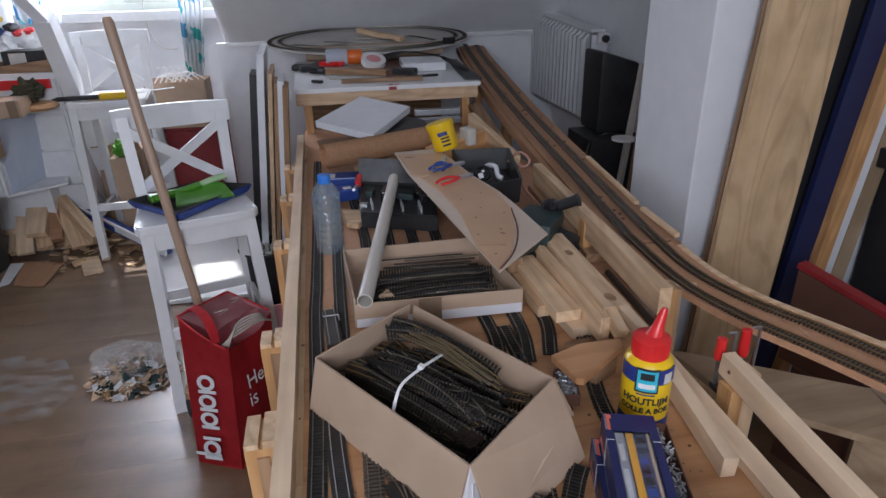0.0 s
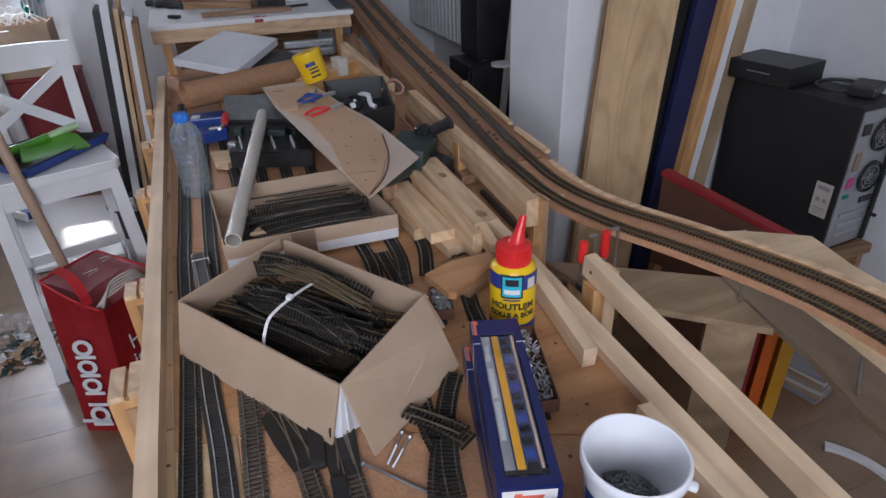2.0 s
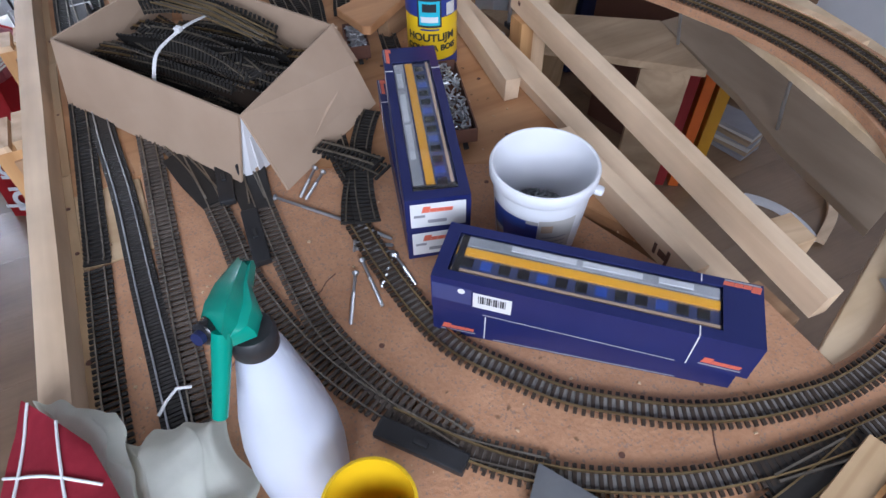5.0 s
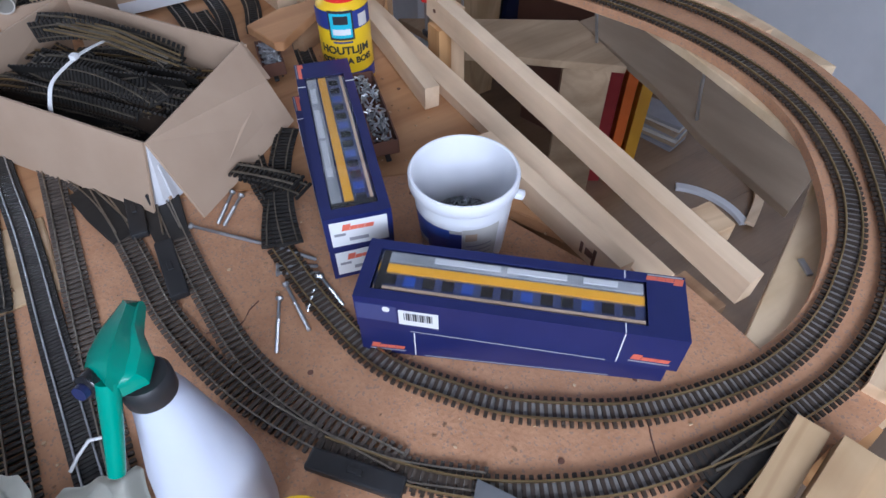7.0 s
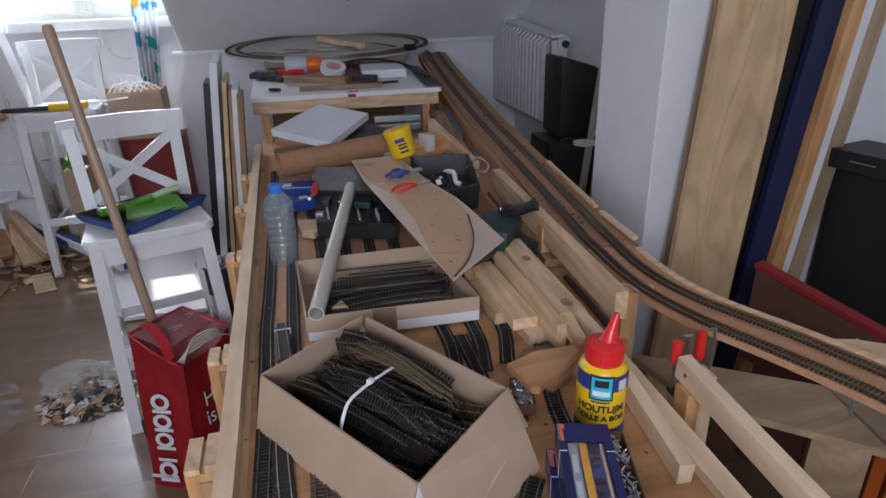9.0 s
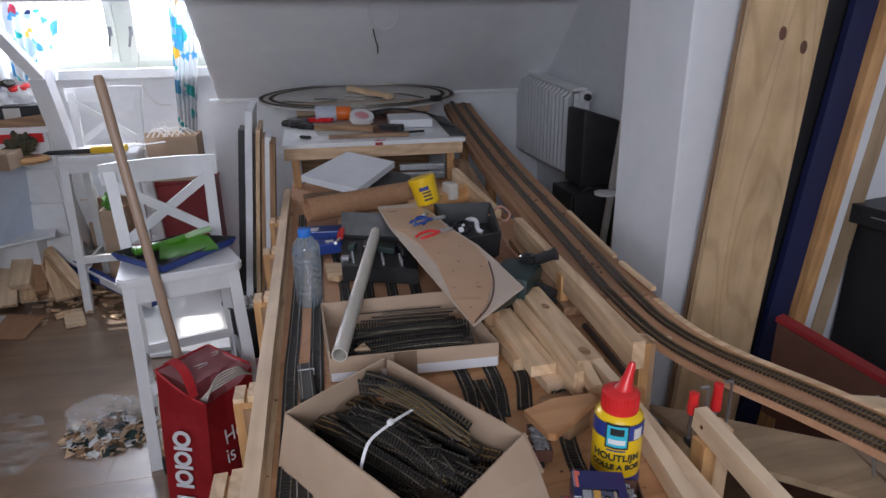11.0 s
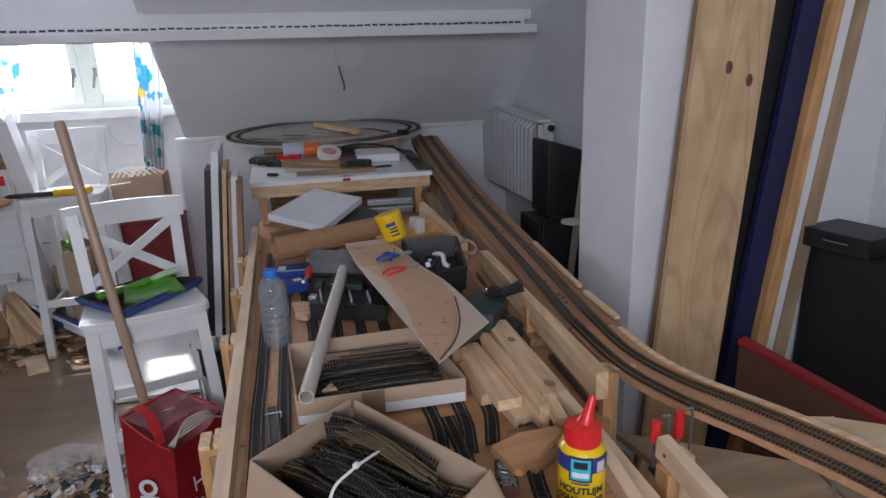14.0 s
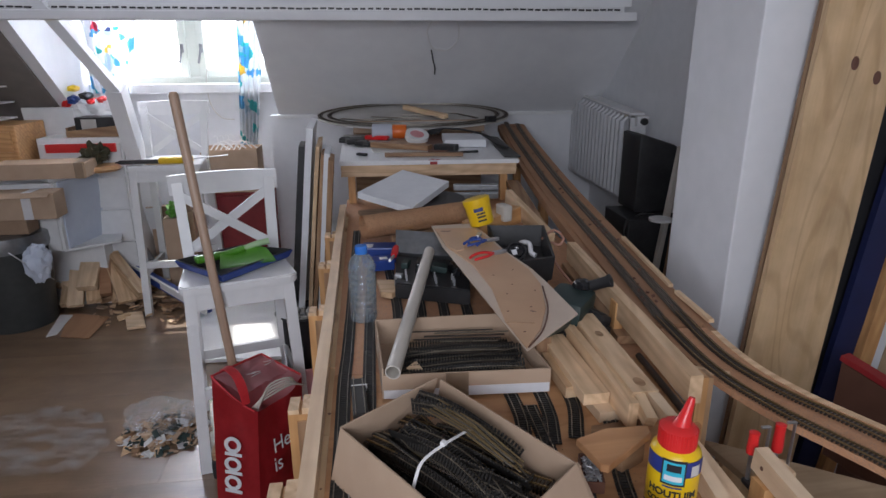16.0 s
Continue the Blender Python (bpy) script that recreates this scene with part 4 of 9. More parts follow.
for x, y, l in ((0.500, 0.885, "pair of reddish wooden uprights by the batten's end"), (0.49, 1.20, "short wooden upright under the batten"), (0.53, 1.60, "orange wooden upright with a cord")):
    u = thing("upright_block", (x, y, DECK), l, "block")
    bar("upright", (x, y, 0.60), (x, y, 0.785), 0.018, 0.03, ORANGEW, u, up=(0, 1, 0))
    bar("upright", (x + 0.016, y + 0.006, 0.60), (x + 0.016, y + 0.006, 0.780), 0.010, 0.03, OLDWOOD, u, up=(0, 1, 0))
cb = thing("clamp_block", (0.53, 0.715, 0.55), "short wooden blocks under the end of the long batten", "block")
bar("upright", (0.522, 0.70, 0.56), (0.522, 0.70, 0.742), 0.024, 0.03, PINE, cb, up=(0, 1, 0))
bar("upright", (0.498, 0.695, 0.56), (0.498, 0.695, 0.722), 0.020, 0.03, ORANGEW, cb, up=(0, 1, 0))
eb = thing("end_block", (0.47, 0.18, 0.7), "pale wooden block with a knot against the batten", "block")
bar("upright", (0.4985, 0.236, 0.712), (0.532, 0.232, 0.712), 0.036, 0.022, KNOTTY, eb)
bar("upright", (0.462, 0.19, 0.660), (0.475, 0.19, 0.660), 0.05, 0.058, OLDWOOD, eb)
eb2 = thing("end_block", (0.57, 0.03, 0.69), "drilled pine block beside the outer curve", "block")
bar("upright", (0.485, 0.030, 0.69), (0.60, 0.062, 0.69), 0.030, 0.06, PINE, eb2)
bar("upright", (0.435, 0.035, 0.66), (0.475, 0.037, 0.66), 0.045, 0.07, ORANGEW, eb2)
for x in (0.512, 0.535):
    part("drill_hole", lathe([(0.0, 0.0), (0.004, 0.0), (0.004, 0.0012), (0, 0.0012)], m=pose(0, 0, 0, 90, 0, 15.5), at=(x, 0.0218 + (x - 0.512) * 0.278, 0.695)), OLDWOOD, eb2, "dark drill hole")
# pile of short boards beside the batten
for p, q, w, h, mat in (((0.366, 1.15, 0.7425), (0.3715, 0.8455, 0.7425), 0.016, 0.045, PINE), ((0.330, 1.14, 0.735), (0.3375, 0.911, 0.735), 0.045, 0.020, PINE), ((0.308, 1.09, 0.722), (0.314, 0.958, 0.722), 0.026, 0.022, KNOTTY),
                        ((0.335, 1.10, 0.7145), (0.353, 0.888, 0.7145), 0.036, 0.018, PALEPINE), ((0.392, 1.12, 0.7300), (0.396, 0.880, 0.7300), 0.022, 0.038, KNOTTY), ((0.412, 1.06, 0.7225), (0.416, 0.90, 0.7225), 0.014, 0.030, PINE)):
    timber(p, q, w, h, mat, "short pine board in the pile", group="pile of short boards", name="pine_board")
split = thing("split_board", (0.40, 1.0, 0.751), "pale knotty pine board with a split end on the pile", "timber", "pile of short boards")
bar("board", (0.402, 1.17, 0.762), (0.3985, 0.864, 0.762), 0.044, 0.022, PINE, split, rough_end=0.0015)
bar("split_end", (0.4105, 0.868, 0.7615), (0.4175, 0.815, 0.751), 0.018, 0.021, PALEPINE, split, "pale split end", rough_end=0.003)
bar("split_end", (0.3880, 0.866, 0.7600), (0.3885, 0.818, 0.7465), 0.017, 0.022, KNOTTY, split, "brown split end", rough_end=0.003)
tagged(part("flat_offcut", prism([(0.317, 0.872), (0.41, 0.881), (0.395, 0.848), (0.308, 0.846)], DECK + 0.0005, DECK + 0.0068, 0.0008), OLDWOOD), "flat brown offcut under the pile of boards", "offcut")
rod_ = thing("dark_pipe", (0.49, 1.0, 0.71), "dark brown round pipe lying below the batten", "pipe")
cord("pipe", [(0.494, 1.09, 0.713), (0.489, 0.98, 0.713), (0.483, 0.878, 0.713)], 0.0062, SLEEPERB, rod_)
for x, y, z, s in ((0.402, 1.075, 0.7729, 0.9), (0.401, 0.893, 0.7729, 1.1)):
    ring = tagged(part("wood_knot", lathe([(0, 0), (0.006 * s, 0.0), (0.0095 * s, 0.0002), (0.0095 * s, 0.0006), (0.007 * s, 0.0007), (0.0065 * s, 0.0003), (0.004 * s, 0.0008), (0, 0.0008)], seg=20, m=pose(x, y, z, 0, 0, 94) @ Matrix.Diagonal((1.35, 0.85, 1, 1))), OLDWOOD), "reddish brown knot in a short board", "knot")
wedge = part("wood_wedge", prism([(0.258, 0.783), (0.310, 0.802), (0.374, 0.802), (0.372, 0.783), (0.281, 0.717), (0.272, 0.722)], 0.742, 0.754, 0.001), PLYDECK)
tagged(wedge, "triangular offcut of brown plywood on the tracks", "offcut")
timber((0.315, 0.765, 0.7235), (0.36, 0.79, 0.7235), 0.018, 0.036, OLDWOOD, "small wooden block under the offcut", name="wood_block")
timber((0.47, 1.62, 0.79), (0.44, 2.02, 0.83), 0.02, 0.05, PINE, "pale batten leaning at the far end of the strip")
timber((0.55, 1.9, 0.70), (0.57, 2.5, 0.78), 0.05, 0.02, OLDWOOD, "brown board beside the strip")
timber((0.50, 1.15, 0.718), (0.53, 1.62, 0.718), 0.05, 0.018, OLDWOOD, "brown board flat on the deck")
timber((0.545, 0.98, 0.735), (0.60, 0.95, 0.735), 0.02, 0.012, PINE, "short pale stub under the strip")
timber((0.700, 1.37, 0.744), (0.736, 1.75, 0.754), 0.011, 0.008, PINE, "pale slat along the edge of the strip", name="slat")
timber((0.684, 1.16, 0.744), (0.694, 1.33, 0.744), 0.012, 0.008, PINE, "pale slat along the edge of the strip", name="slat")
# red clamps
for x, y, z, l in ((0.549, 0.747, 0.749, 0.044), (0.503, 0.738, 0.751, 0.034)):
    c = thing("bar_clamp", (x, y, z), "small steel bar clamp with a red handle", "clamp", "clamps on the batten")
    part("handle", lathe([(0, -l / 2), (0.0075, -l / 2), (0.008, -l / 4), (0.007, l / 4), (0.0075, l / 2), (0, l / 2 + 0.003)], at=(x, y, z + 0.005), seg=16), RED, c, "red plastic handle", smooth=40)
    part("screw", lathe([(0, -0.05), (0.003, -0.05), (0.003, 0), (0, 0)], at=(x, y, z - l / 2 + 0.006), seg=10), STEEL, c)
    part("jaw", block(0.012, 0.034, 0.008, 0.002, at=(x, y - 0.012, z - 0.06)), BLACKP, c)
    part("bar", block(0.002, 0.005, 0.10, 0.0005, at=(x + 0.022, y, z - 0.02)), STEEL, c)
    part("arm", block(0.014, 0.005, 0.003, 0.001, at=(x + 0.016, y, z + 0.029)), STEEL, c)

# ---- open carton with track pieces ----
BL, BN, BR, BF = Vector((-0.075, 0.800, 0)), Vector((0.082, 0.562, 0)), Vector((0.222, 0.686, 0)), Vector((0.072, 0.925, 0))
bz0, bz1 = DECK + 0.006, 0.786


def wall_panel(a, b, z0, z1, lean=Vector((0, 0, 0)), thick=0.003):
    lo = Vector((0, 0, z0))
    hi = Vector((0, 0, z1))
    return quads([a + lo, b + lo, b + hi + lean, a + hi + lean], thick)


carton = thing("track_carton", (0.08, 0.75, bz0), "open brown cardboard carton full of loose model tracks", "box")
part("bottom", quads([v + Vector((0, 0, bz0 + 0.002)) for v in (BL, BN, BR, BF)], 0.004), CARD, carton)
part("side", quads([(-0.094, 0.799, DECK + 0.001), (0.0625, 0.554, DECK + 0.001), BN + Vector((0, 0, bz1)), BL + Vector((-0.002, 0.002, bz1 + 0.002))], 0.003), CARD, carton)
part("side", quads([(-0.094, 0.801, DECK + 0.001), (0.055, 0.935, DECK + 0.001), BF + Vector((0, 0, bz1)), BL + Vector((-0.002, 0.004, bz1 + 0.002))], 0.003), CARD, carton)
part("side", wall_panel(BF, BR, bz0, bz1 - 0.002, (BR - BL) * 0.02), CARD, carton)
part("inner_flap", wall_panel(BN + (BR - BN) * 0.02, BR, bz0, bz1 - 0.03), CARDW, carton, "white inside of the carton end")
part("flap", quads([BN + Vector((0.001, 0, bz1)), BR + Vector((0, 0, bz1)), Vector((0.229, 0.638, 0.760)), Vector((0.245, 0.624, DECK + 0.002)), Vector((0.104, 0.523, DECK + 0.002))], 0.003), CARD, carton, "carton end pulled outwards")
part("corner_fold", quads([BR + Vector((0, 0.001, bz1)), Vector((0.229, 0.640, 0.760)), Vector((0.236, 0.645, 0.757)), BR + Vector((0.004, 0.006, bz1 - 0.002))], 0.0025), CARD, carton, "short torn corner of the carton")
part("white_edge", quads([BN + Vector((0.001, 0.002, bz1 - 0.003)), Vector((0.066, 0.563, DECK + 0.004)), Vector((0.075, 0.562, DECK + 0.002)), Vector((0.100, 0.574, DECK + 0.002))], 0.002), CARDW, carton, "white inner flap")
part("dark_edge", quads([Vector((0.0625, 0.557, DECK + 0.026)), Vector((0.0625, 0.557, DECK + 0.001)), Vector((0.0665, 0.561, DECK + 0.001)), Vector((0.066, 0.5605, DECK + 0.026))], 0.002), INK, carton, "black edge at the carton corner")
rnd = random.Random(5)
axis = (BN - BL).normalized()
side = (BR - BN).normalized()


def loose_track(length, bend, smat, rmat, label):
    e = thing("loose_track", (0, 0, 0), label, "track", "loose tracks in the carton")
    track_parts(e, [Vector((-length / 2 + length * i / 6, bend * (1 - (i / 3 - 1) ** 2), 0)) for i in range(7)], smat, rmat, 0.0056)
    return e


protos = [loose_track(0.215, 0.006, SLEEPER, OLDRAIL, "straight piece of black model track"), loose_track(0.18, 0.016, SLEEPER, OLDRAIL, "curved piece of black model track"),
          loose_track(0.225, 0.010, SLEEPERB, BRASS, "curved piece of brown model track with brass rails")]
used = [False] * 3
for i in range(64):
    k = rnd.choice((0, 0, 1, 1, 1, 0, 1, 2))
    layer = i / 64
    across = rnd.uniform(-0.058, 0.058)
    crown = 0.012 * (1 - (across / 0.06) ** 2)
    c = BL * 0.5 + BR * 0.5 + side * across + axis * rnd.uniform(-0.030, 0.030) + Vector((0, 0, bz0 + 0.010 + (0.030 + crown) * layer + 0.003 * rnd.random()))
    ang = math.degrees(math.atan2(axis.y, axis.x)) + (rnd.gauss(2, 4) if i % 5 else rnd.gauss(12, 4))
    roll_ = rnd.gauss(0, 12) if i % 3 else rnd.choice((-1, 1)) * rnd.uniform(35, 70)
    m = pose(c.x, c.y, c.z, roll_ + (180 if i % 4 == 1 else 0), rnd.uniform(-4, 4), ang + (180 if rnd.random() < 0.5 else 0))
    if used[k]:
        copy_thing(protos[k], m)
    else:
        protos[k].matrix_basis = m
        used[k] = True
for i, (ang, lift) in enumerate(((20, 9), (26, 13), (33, 8), (12, 6))):
    c = BF * 0.52 + BR * 0.40 + BL * 0.08 - axis * (0.015 - 0.006 * i) - side * (0.020 + 0.003 * i) + Vector((0, 0, bz0 + 0.050 + 0.003 * i))
    copy_thing(protos[1], pose(c.x, c.y, c.z, (70, 20, 85, 10)[i], lift, math.degrees(math.atan2(axis.y, axis.x)) + ang - 14))
for i in range(9):
    a = BL * 0.30 + BR * 0.38 + BF * 0.32 - axis * (0.055 - 0.004 * (i % 4)) + side * (0.0045 * i - 0.020)
    b = a + axis * (0.155 + 0.01 * (i % 3)) + side * (0.010 - 0.002 * i)
    rod = part("rail_rod", sweep([a + Vector((0, 0, 0.793 - 0.001 * (i % 3))), (a + b) / 2 + Vector((0, 0, 0.794)), b + Vector((0, 0, 0.783 - 0.0015 * (i % 4)))], 0.0012, 6), (BRASS, OLDRAIL, BRASS)[i % 3])
    tagged(rod, "bare brass rail in the bundle of tracks", "rail", "bare rails in the bundle")
tie = thing("cable_tie", (0.06, 0.70, 0.8), "white plastic cable tie round the bundle of tracks", "cable tie")
part("strap", ribbon(spline([Vector(p) for p in ((0.014, 0.684, 0.770), (0.019, 0.694, 0.782), (0.030, 0.710, 0.793), (0.058, 0.729, 0.800), (0.076, 0.744, 0.799), (0.102, 0.775, 0.789))], 0.006), 0.0021, 0.0021, 0.0006, 0.0012), LABEL, tie)
part("tie_head", block(0.008, 0.0075, 0.006, 0.0015, m=pose(0.058, 0.729, 0.802, 0, 0, 46)), LABEL, tie)

# ---- second carton ----
c2 = [Vector(p) for p in ((-0.014, 0.998, 0), (0.280, 0.985, 0), (0.258, 1.205, 0), (-0.022, 1.205, 0))]
carton2 = thing("low_carton", (0.12, 1.1, DECK + 0.006), "low cardboard tray with black tracks and brown tape", "box")
b0, b1 = DECK + 0.006, 0.757
part("bottom", quads([v + Vector((0, 0, b0 + 0.002)) for v in c2], 0.004), CARD, carton2)
for a, b in zip(c2, c2[1:] + c2[:1]):
    part("side", wall_panel(a, b, b0, b1 if a.y < 1.1 else b1 + 0.012), CARD, carton2)
part("white_strip", quads([Vector((0.135, 0.9895, b0 + 0.001)), Vector((0.279, 0.9832, b0 + 0.001)), Vector((0.279, 0.9832, b0 + 0.019)), Vector((0.135, 0.9895, b0 + 0.019))], 0.001), CARDW, carton2, "white band on the carton")
part("white_strip", quads([Vector((-0.013, 0.9955, b0 + 0.001)), Vector((0.09, 0.991, b0 + 0.001)), Vector((0.09, 0.991, b0 + 0.017)), Vector((-0.013, 0.9955, b0 + 0.017))], 0.001), CARDW, carton2, "white band on the carton")
part("tape", quads([Vector((0.095, 0.9905, b0 + 0.002)), Vector((0.135, 0.9888, b0 + 0.002)), Vector((0.135, 0.9888, b1)), Vector((0.095, 0.9905, b1))], 0.001), TAPE, carton2, "brown packing tape")
for i in range(30):
    c = Vector((rnd.uniform(0.11, 0.150), 1.015 + 0.0045 * i + rnd.uniform(-0.004, 0.004), b0 + 0.010 + 0.011 * rnd.random()))
    copy_thing(protos[0], pose(c.x, c.y, c.z, rnd.choice((rnd.uniform(70, 95), rnd.uniform(-95, -70), 180 + rnd.gauss(0, 6))), rnd.uniform(-3, 3), rnd.gauss(1, 3) + 180 * (i % 2)))
for i in range(14):
    a = Vector((0.040 + 0.011 * (i * 5 % 7), 1.185 - 0.0105 * i, b0 + 0.036 - 0.0009 * i))
    b = Vector((0.215 + 0.010 * (i * 3 % 4), 1.172 - 0.0110 * i, b0 + 0.038 - 0.0009 * i))
    rod = part("rail_rod", block((b - a).length, 0.0022 + 0.001 * (i % 3), 0.0022, 0.0003, m=span(a, b)), (SLEEPER, OLDRAIL, SLEEPERB)[i % 3])
    tagged(rod, "thin dark rail lying on the tracks in the tray", "rail", "bare rails in the tray")
off = part("wood_scrap", prism([(0.03, 1.05), (0.06, 1.04), (0.05, 1.075)], 0.735, 0.741, 0.001), PINE)
tagged(off, "small wood scrap in the carton", "offcut")
tb = thing("pvc_tube", (0.06, 1.25, 0.78), "grey plastic tube leaning across the low carton", "tube")
ta, tz = Vector((0.003, 0.985, 0.768)), Vector((0.125, 1.55, 0.80))
d = (tz - ta).length
part("tube", lathe([(0.0135, 0), (0.0135, d), (0.0115, d), (0.0115, 0), (0.0135, 0)], seg=24), TUBE, tb, m=Matrix.Translation(ta) @ (tz - ta).to_track_quat("Z", "Y").to_matrix().to_4x4(), smooth=40)

# ---- water bottle ----
wb = thing("water_bottle", (-0.047, 1.352, DECK), "clear plastic water bottle with a blue cap", "bottle")
prof = [(0, 0.002), (0.022, 0.0), (0.029, 0.004), (0.031, 0.014)]
for i in range(7):
    z = 0.02 + i * 0.0165
    prof += [(0.031, z), (0.0285, z + 0.006), (0.031, z + 0.012)]
prof += [(0.031, 0.142), (0.026, 0.156), (0.017, 0.168), (0.012, 0.174), (0.012, 0.178)]
prof = [(r, z * 0.93) for r, z in prof]
inner = [(max(0.0, r - 0.0006), z + 0.0006) for r, z in prof]
part("body", lathe(prof + inner[::-1], (-0.047, 1.352, T0), 28), PET, wb, smooth=40)
part("cap", lathe([(0.0135, 0.160), (0.0140, 0.163), (0.0140, 0.175), (0.0125, 0.178), (0, 0.178)], (-0.047, 1.352, T0), 20), BLUECAP, wb, "blue screw cap", smooth=40)

# ---- glue bottle ----
GX, GY = 0.347, 0.672
gb = thing("glue_bottle", (GX, GY, DECK), "yellow wood glue bottle with a red nozzle cap", "bottle")
GR = 0.0315
part("body", lathe([(0, 0), (GR - 0.003, 0), (GR, 0.004), (GR, 0.098), (GR - 0.002, 0.106), (GR - 0.011, 0.113), (0.016, 0.115), (0, 0.115)], (GX, GY, DECK), 40), YELLOW, gb, smooth=40)
cap = part("cap", lathe([(0.0225, 0.109), (0.0235, 0.113), (0.0225, 0.135), (0.017, 0.139), (0, 0.140)], (GX, GY, DECK), 32), RED, gb, "red ribbed cap", smooth=40)
part("nozzle", lathe([(0.0135, -0.002), (0.0095, 0.006), (0.0068, 0.018), (0.0048, 0.034), (0.0036, 0.0385), (0, 0.039)], seg=24, m=pose(0, 0, 0, -4, 16, 0), at=(GX + 0.004, GY, DECK + 0.1365)), RED, cap, "red pointed nozzle", smooth=40)
part("ribs", join(*[block(0.001, 0.0016, 0.022, m=pose(GX, GY, DECK + 0.124, 0, 0, a * 9) @ pose(0.0232, 0, 0)) for a in range(40)]), RED, cap, kind="stuff")
FACE = math.atan2(-GX + 0.03, GY - 0.06)


def curved_patch(radius, centre, a0, a1, z0, z1, seg=16, thick=0.0004):
    """A label bent round an upright cylinder; angles are measured from the side that faces -y."""
    bm = bmesh.new()
    rows_ = [[bm.verts.new((centre[0] + r * math.sin(a0 + (a1 - a0) * i / seg), centre[1] - r * math.cos(a0 + (a1 - a0) * i / seg), centre[2] + z)) for i in range(seg + 1)]
             for r, z in ((radius, z0), (radius + thick, z0), (radius + thick, z1), (radius, z1))]
    for k in range(4):
        for i in range(seg):
            bm.faces.new((rows_[k][i], rows_[k][i + 1], rows_[(k + 1) % 4][i + 1], rows_[(k + 1) % 4][i]))
    bm.faces.new([r[0] for r in rows_])
    bm.faces.new([r[-1] for r in rows_][::-1])
    return bm


gc = (GX, GY, DECK)
label_g = part("front_label", curved_patch(GR + 0.0002, gc, FACE - 1.35, FACE + 1.35, 0.082, 0.104), LABELBLUE, gb, "navy blue label band", smooth=60)
part("logo_border", curved_patch(GR + 0.0006, gc, FACE - 0.50, FACE + 0.42, 0.070, 0.106), INK, label_g, smooth=60)
part("logo_patch", curved_patch(GR + 0.001, gc, FACE - 0.43, FACE + 0.35, 0.073, 0.103), CYAN, label_g, "cyan square logo patch", smooth=60)
part("logo_shape", curved_patch(GR + 0.0014, gc, FACE - 0.30, FACE + 0.22, 0.090, 0.100), INK, label_g, smooth=60)
part("logo_bar", curved_patch(GR + 0.0014, gc, FACE - 0.36, FACE + 0.28, 0.077, 0.084), LABEL, label_g, smooth=60)
part("round_seal", curved_patch(GR + 0.0012, gc, FACE + 0.62, FACE + 1.0, 0.084, 0.099), PAPER, label_g, "round pale seal", smooth=60)
part("logo_bar", curved_patch(GR + 0.0006, gc, FACE - 0.40, FACE + 0.32, 0.066, 0.068), LABELBLUE, label_g, smooth=60)
for text, z, size in (("HOUTLIJM", 0.056, 0.0135), ("COLLE A BOIS", 0.042, 0.0105)):
    ob = lettering("lettering", text, size, None, INK, gb, 0.0004)
    wrapped(ob.data, GR, (GX, GY, DECK + z), FACE)
part("front_label", curved_patch(GR + 0.0002, gc, FACE - 1.4, FACE + 1.4, 0.010, 0.026), LABELBLUE, gb, "navy blue label band", smooth=60)
part("weight_bar", curved_patch(GR + 0.0006, gc, FACE + 0.4, FACE + 0.75, 0.015, 0.021), LABEL, gb, smooth=60)

# ---- boxed model coaches ----


def logo_mark(name, box, m, length, height):
    """A row of slanted rounded shapes, the first one taller."""
    bits = []
    for x0, w, h in ((0.0, 0.24, 1.0), (0.25, 0.22, 0.62), (0.48, 0.22, 0.62), (0.71, 0.27, 0.62)):
        b = block(length * w, height * h, 0.0004, 0.0001)
        for v in b.verts:
            v.co.x += length * (x0 + w / 2 - 0.5) + 0.25 * (v.co.y + height * h / 2)
            v.co.y += height * (h - 1) / 2
        bits.append(b)
    part(name, join(*bits), ROCORED, box, "orange red logo shapes", m=m)


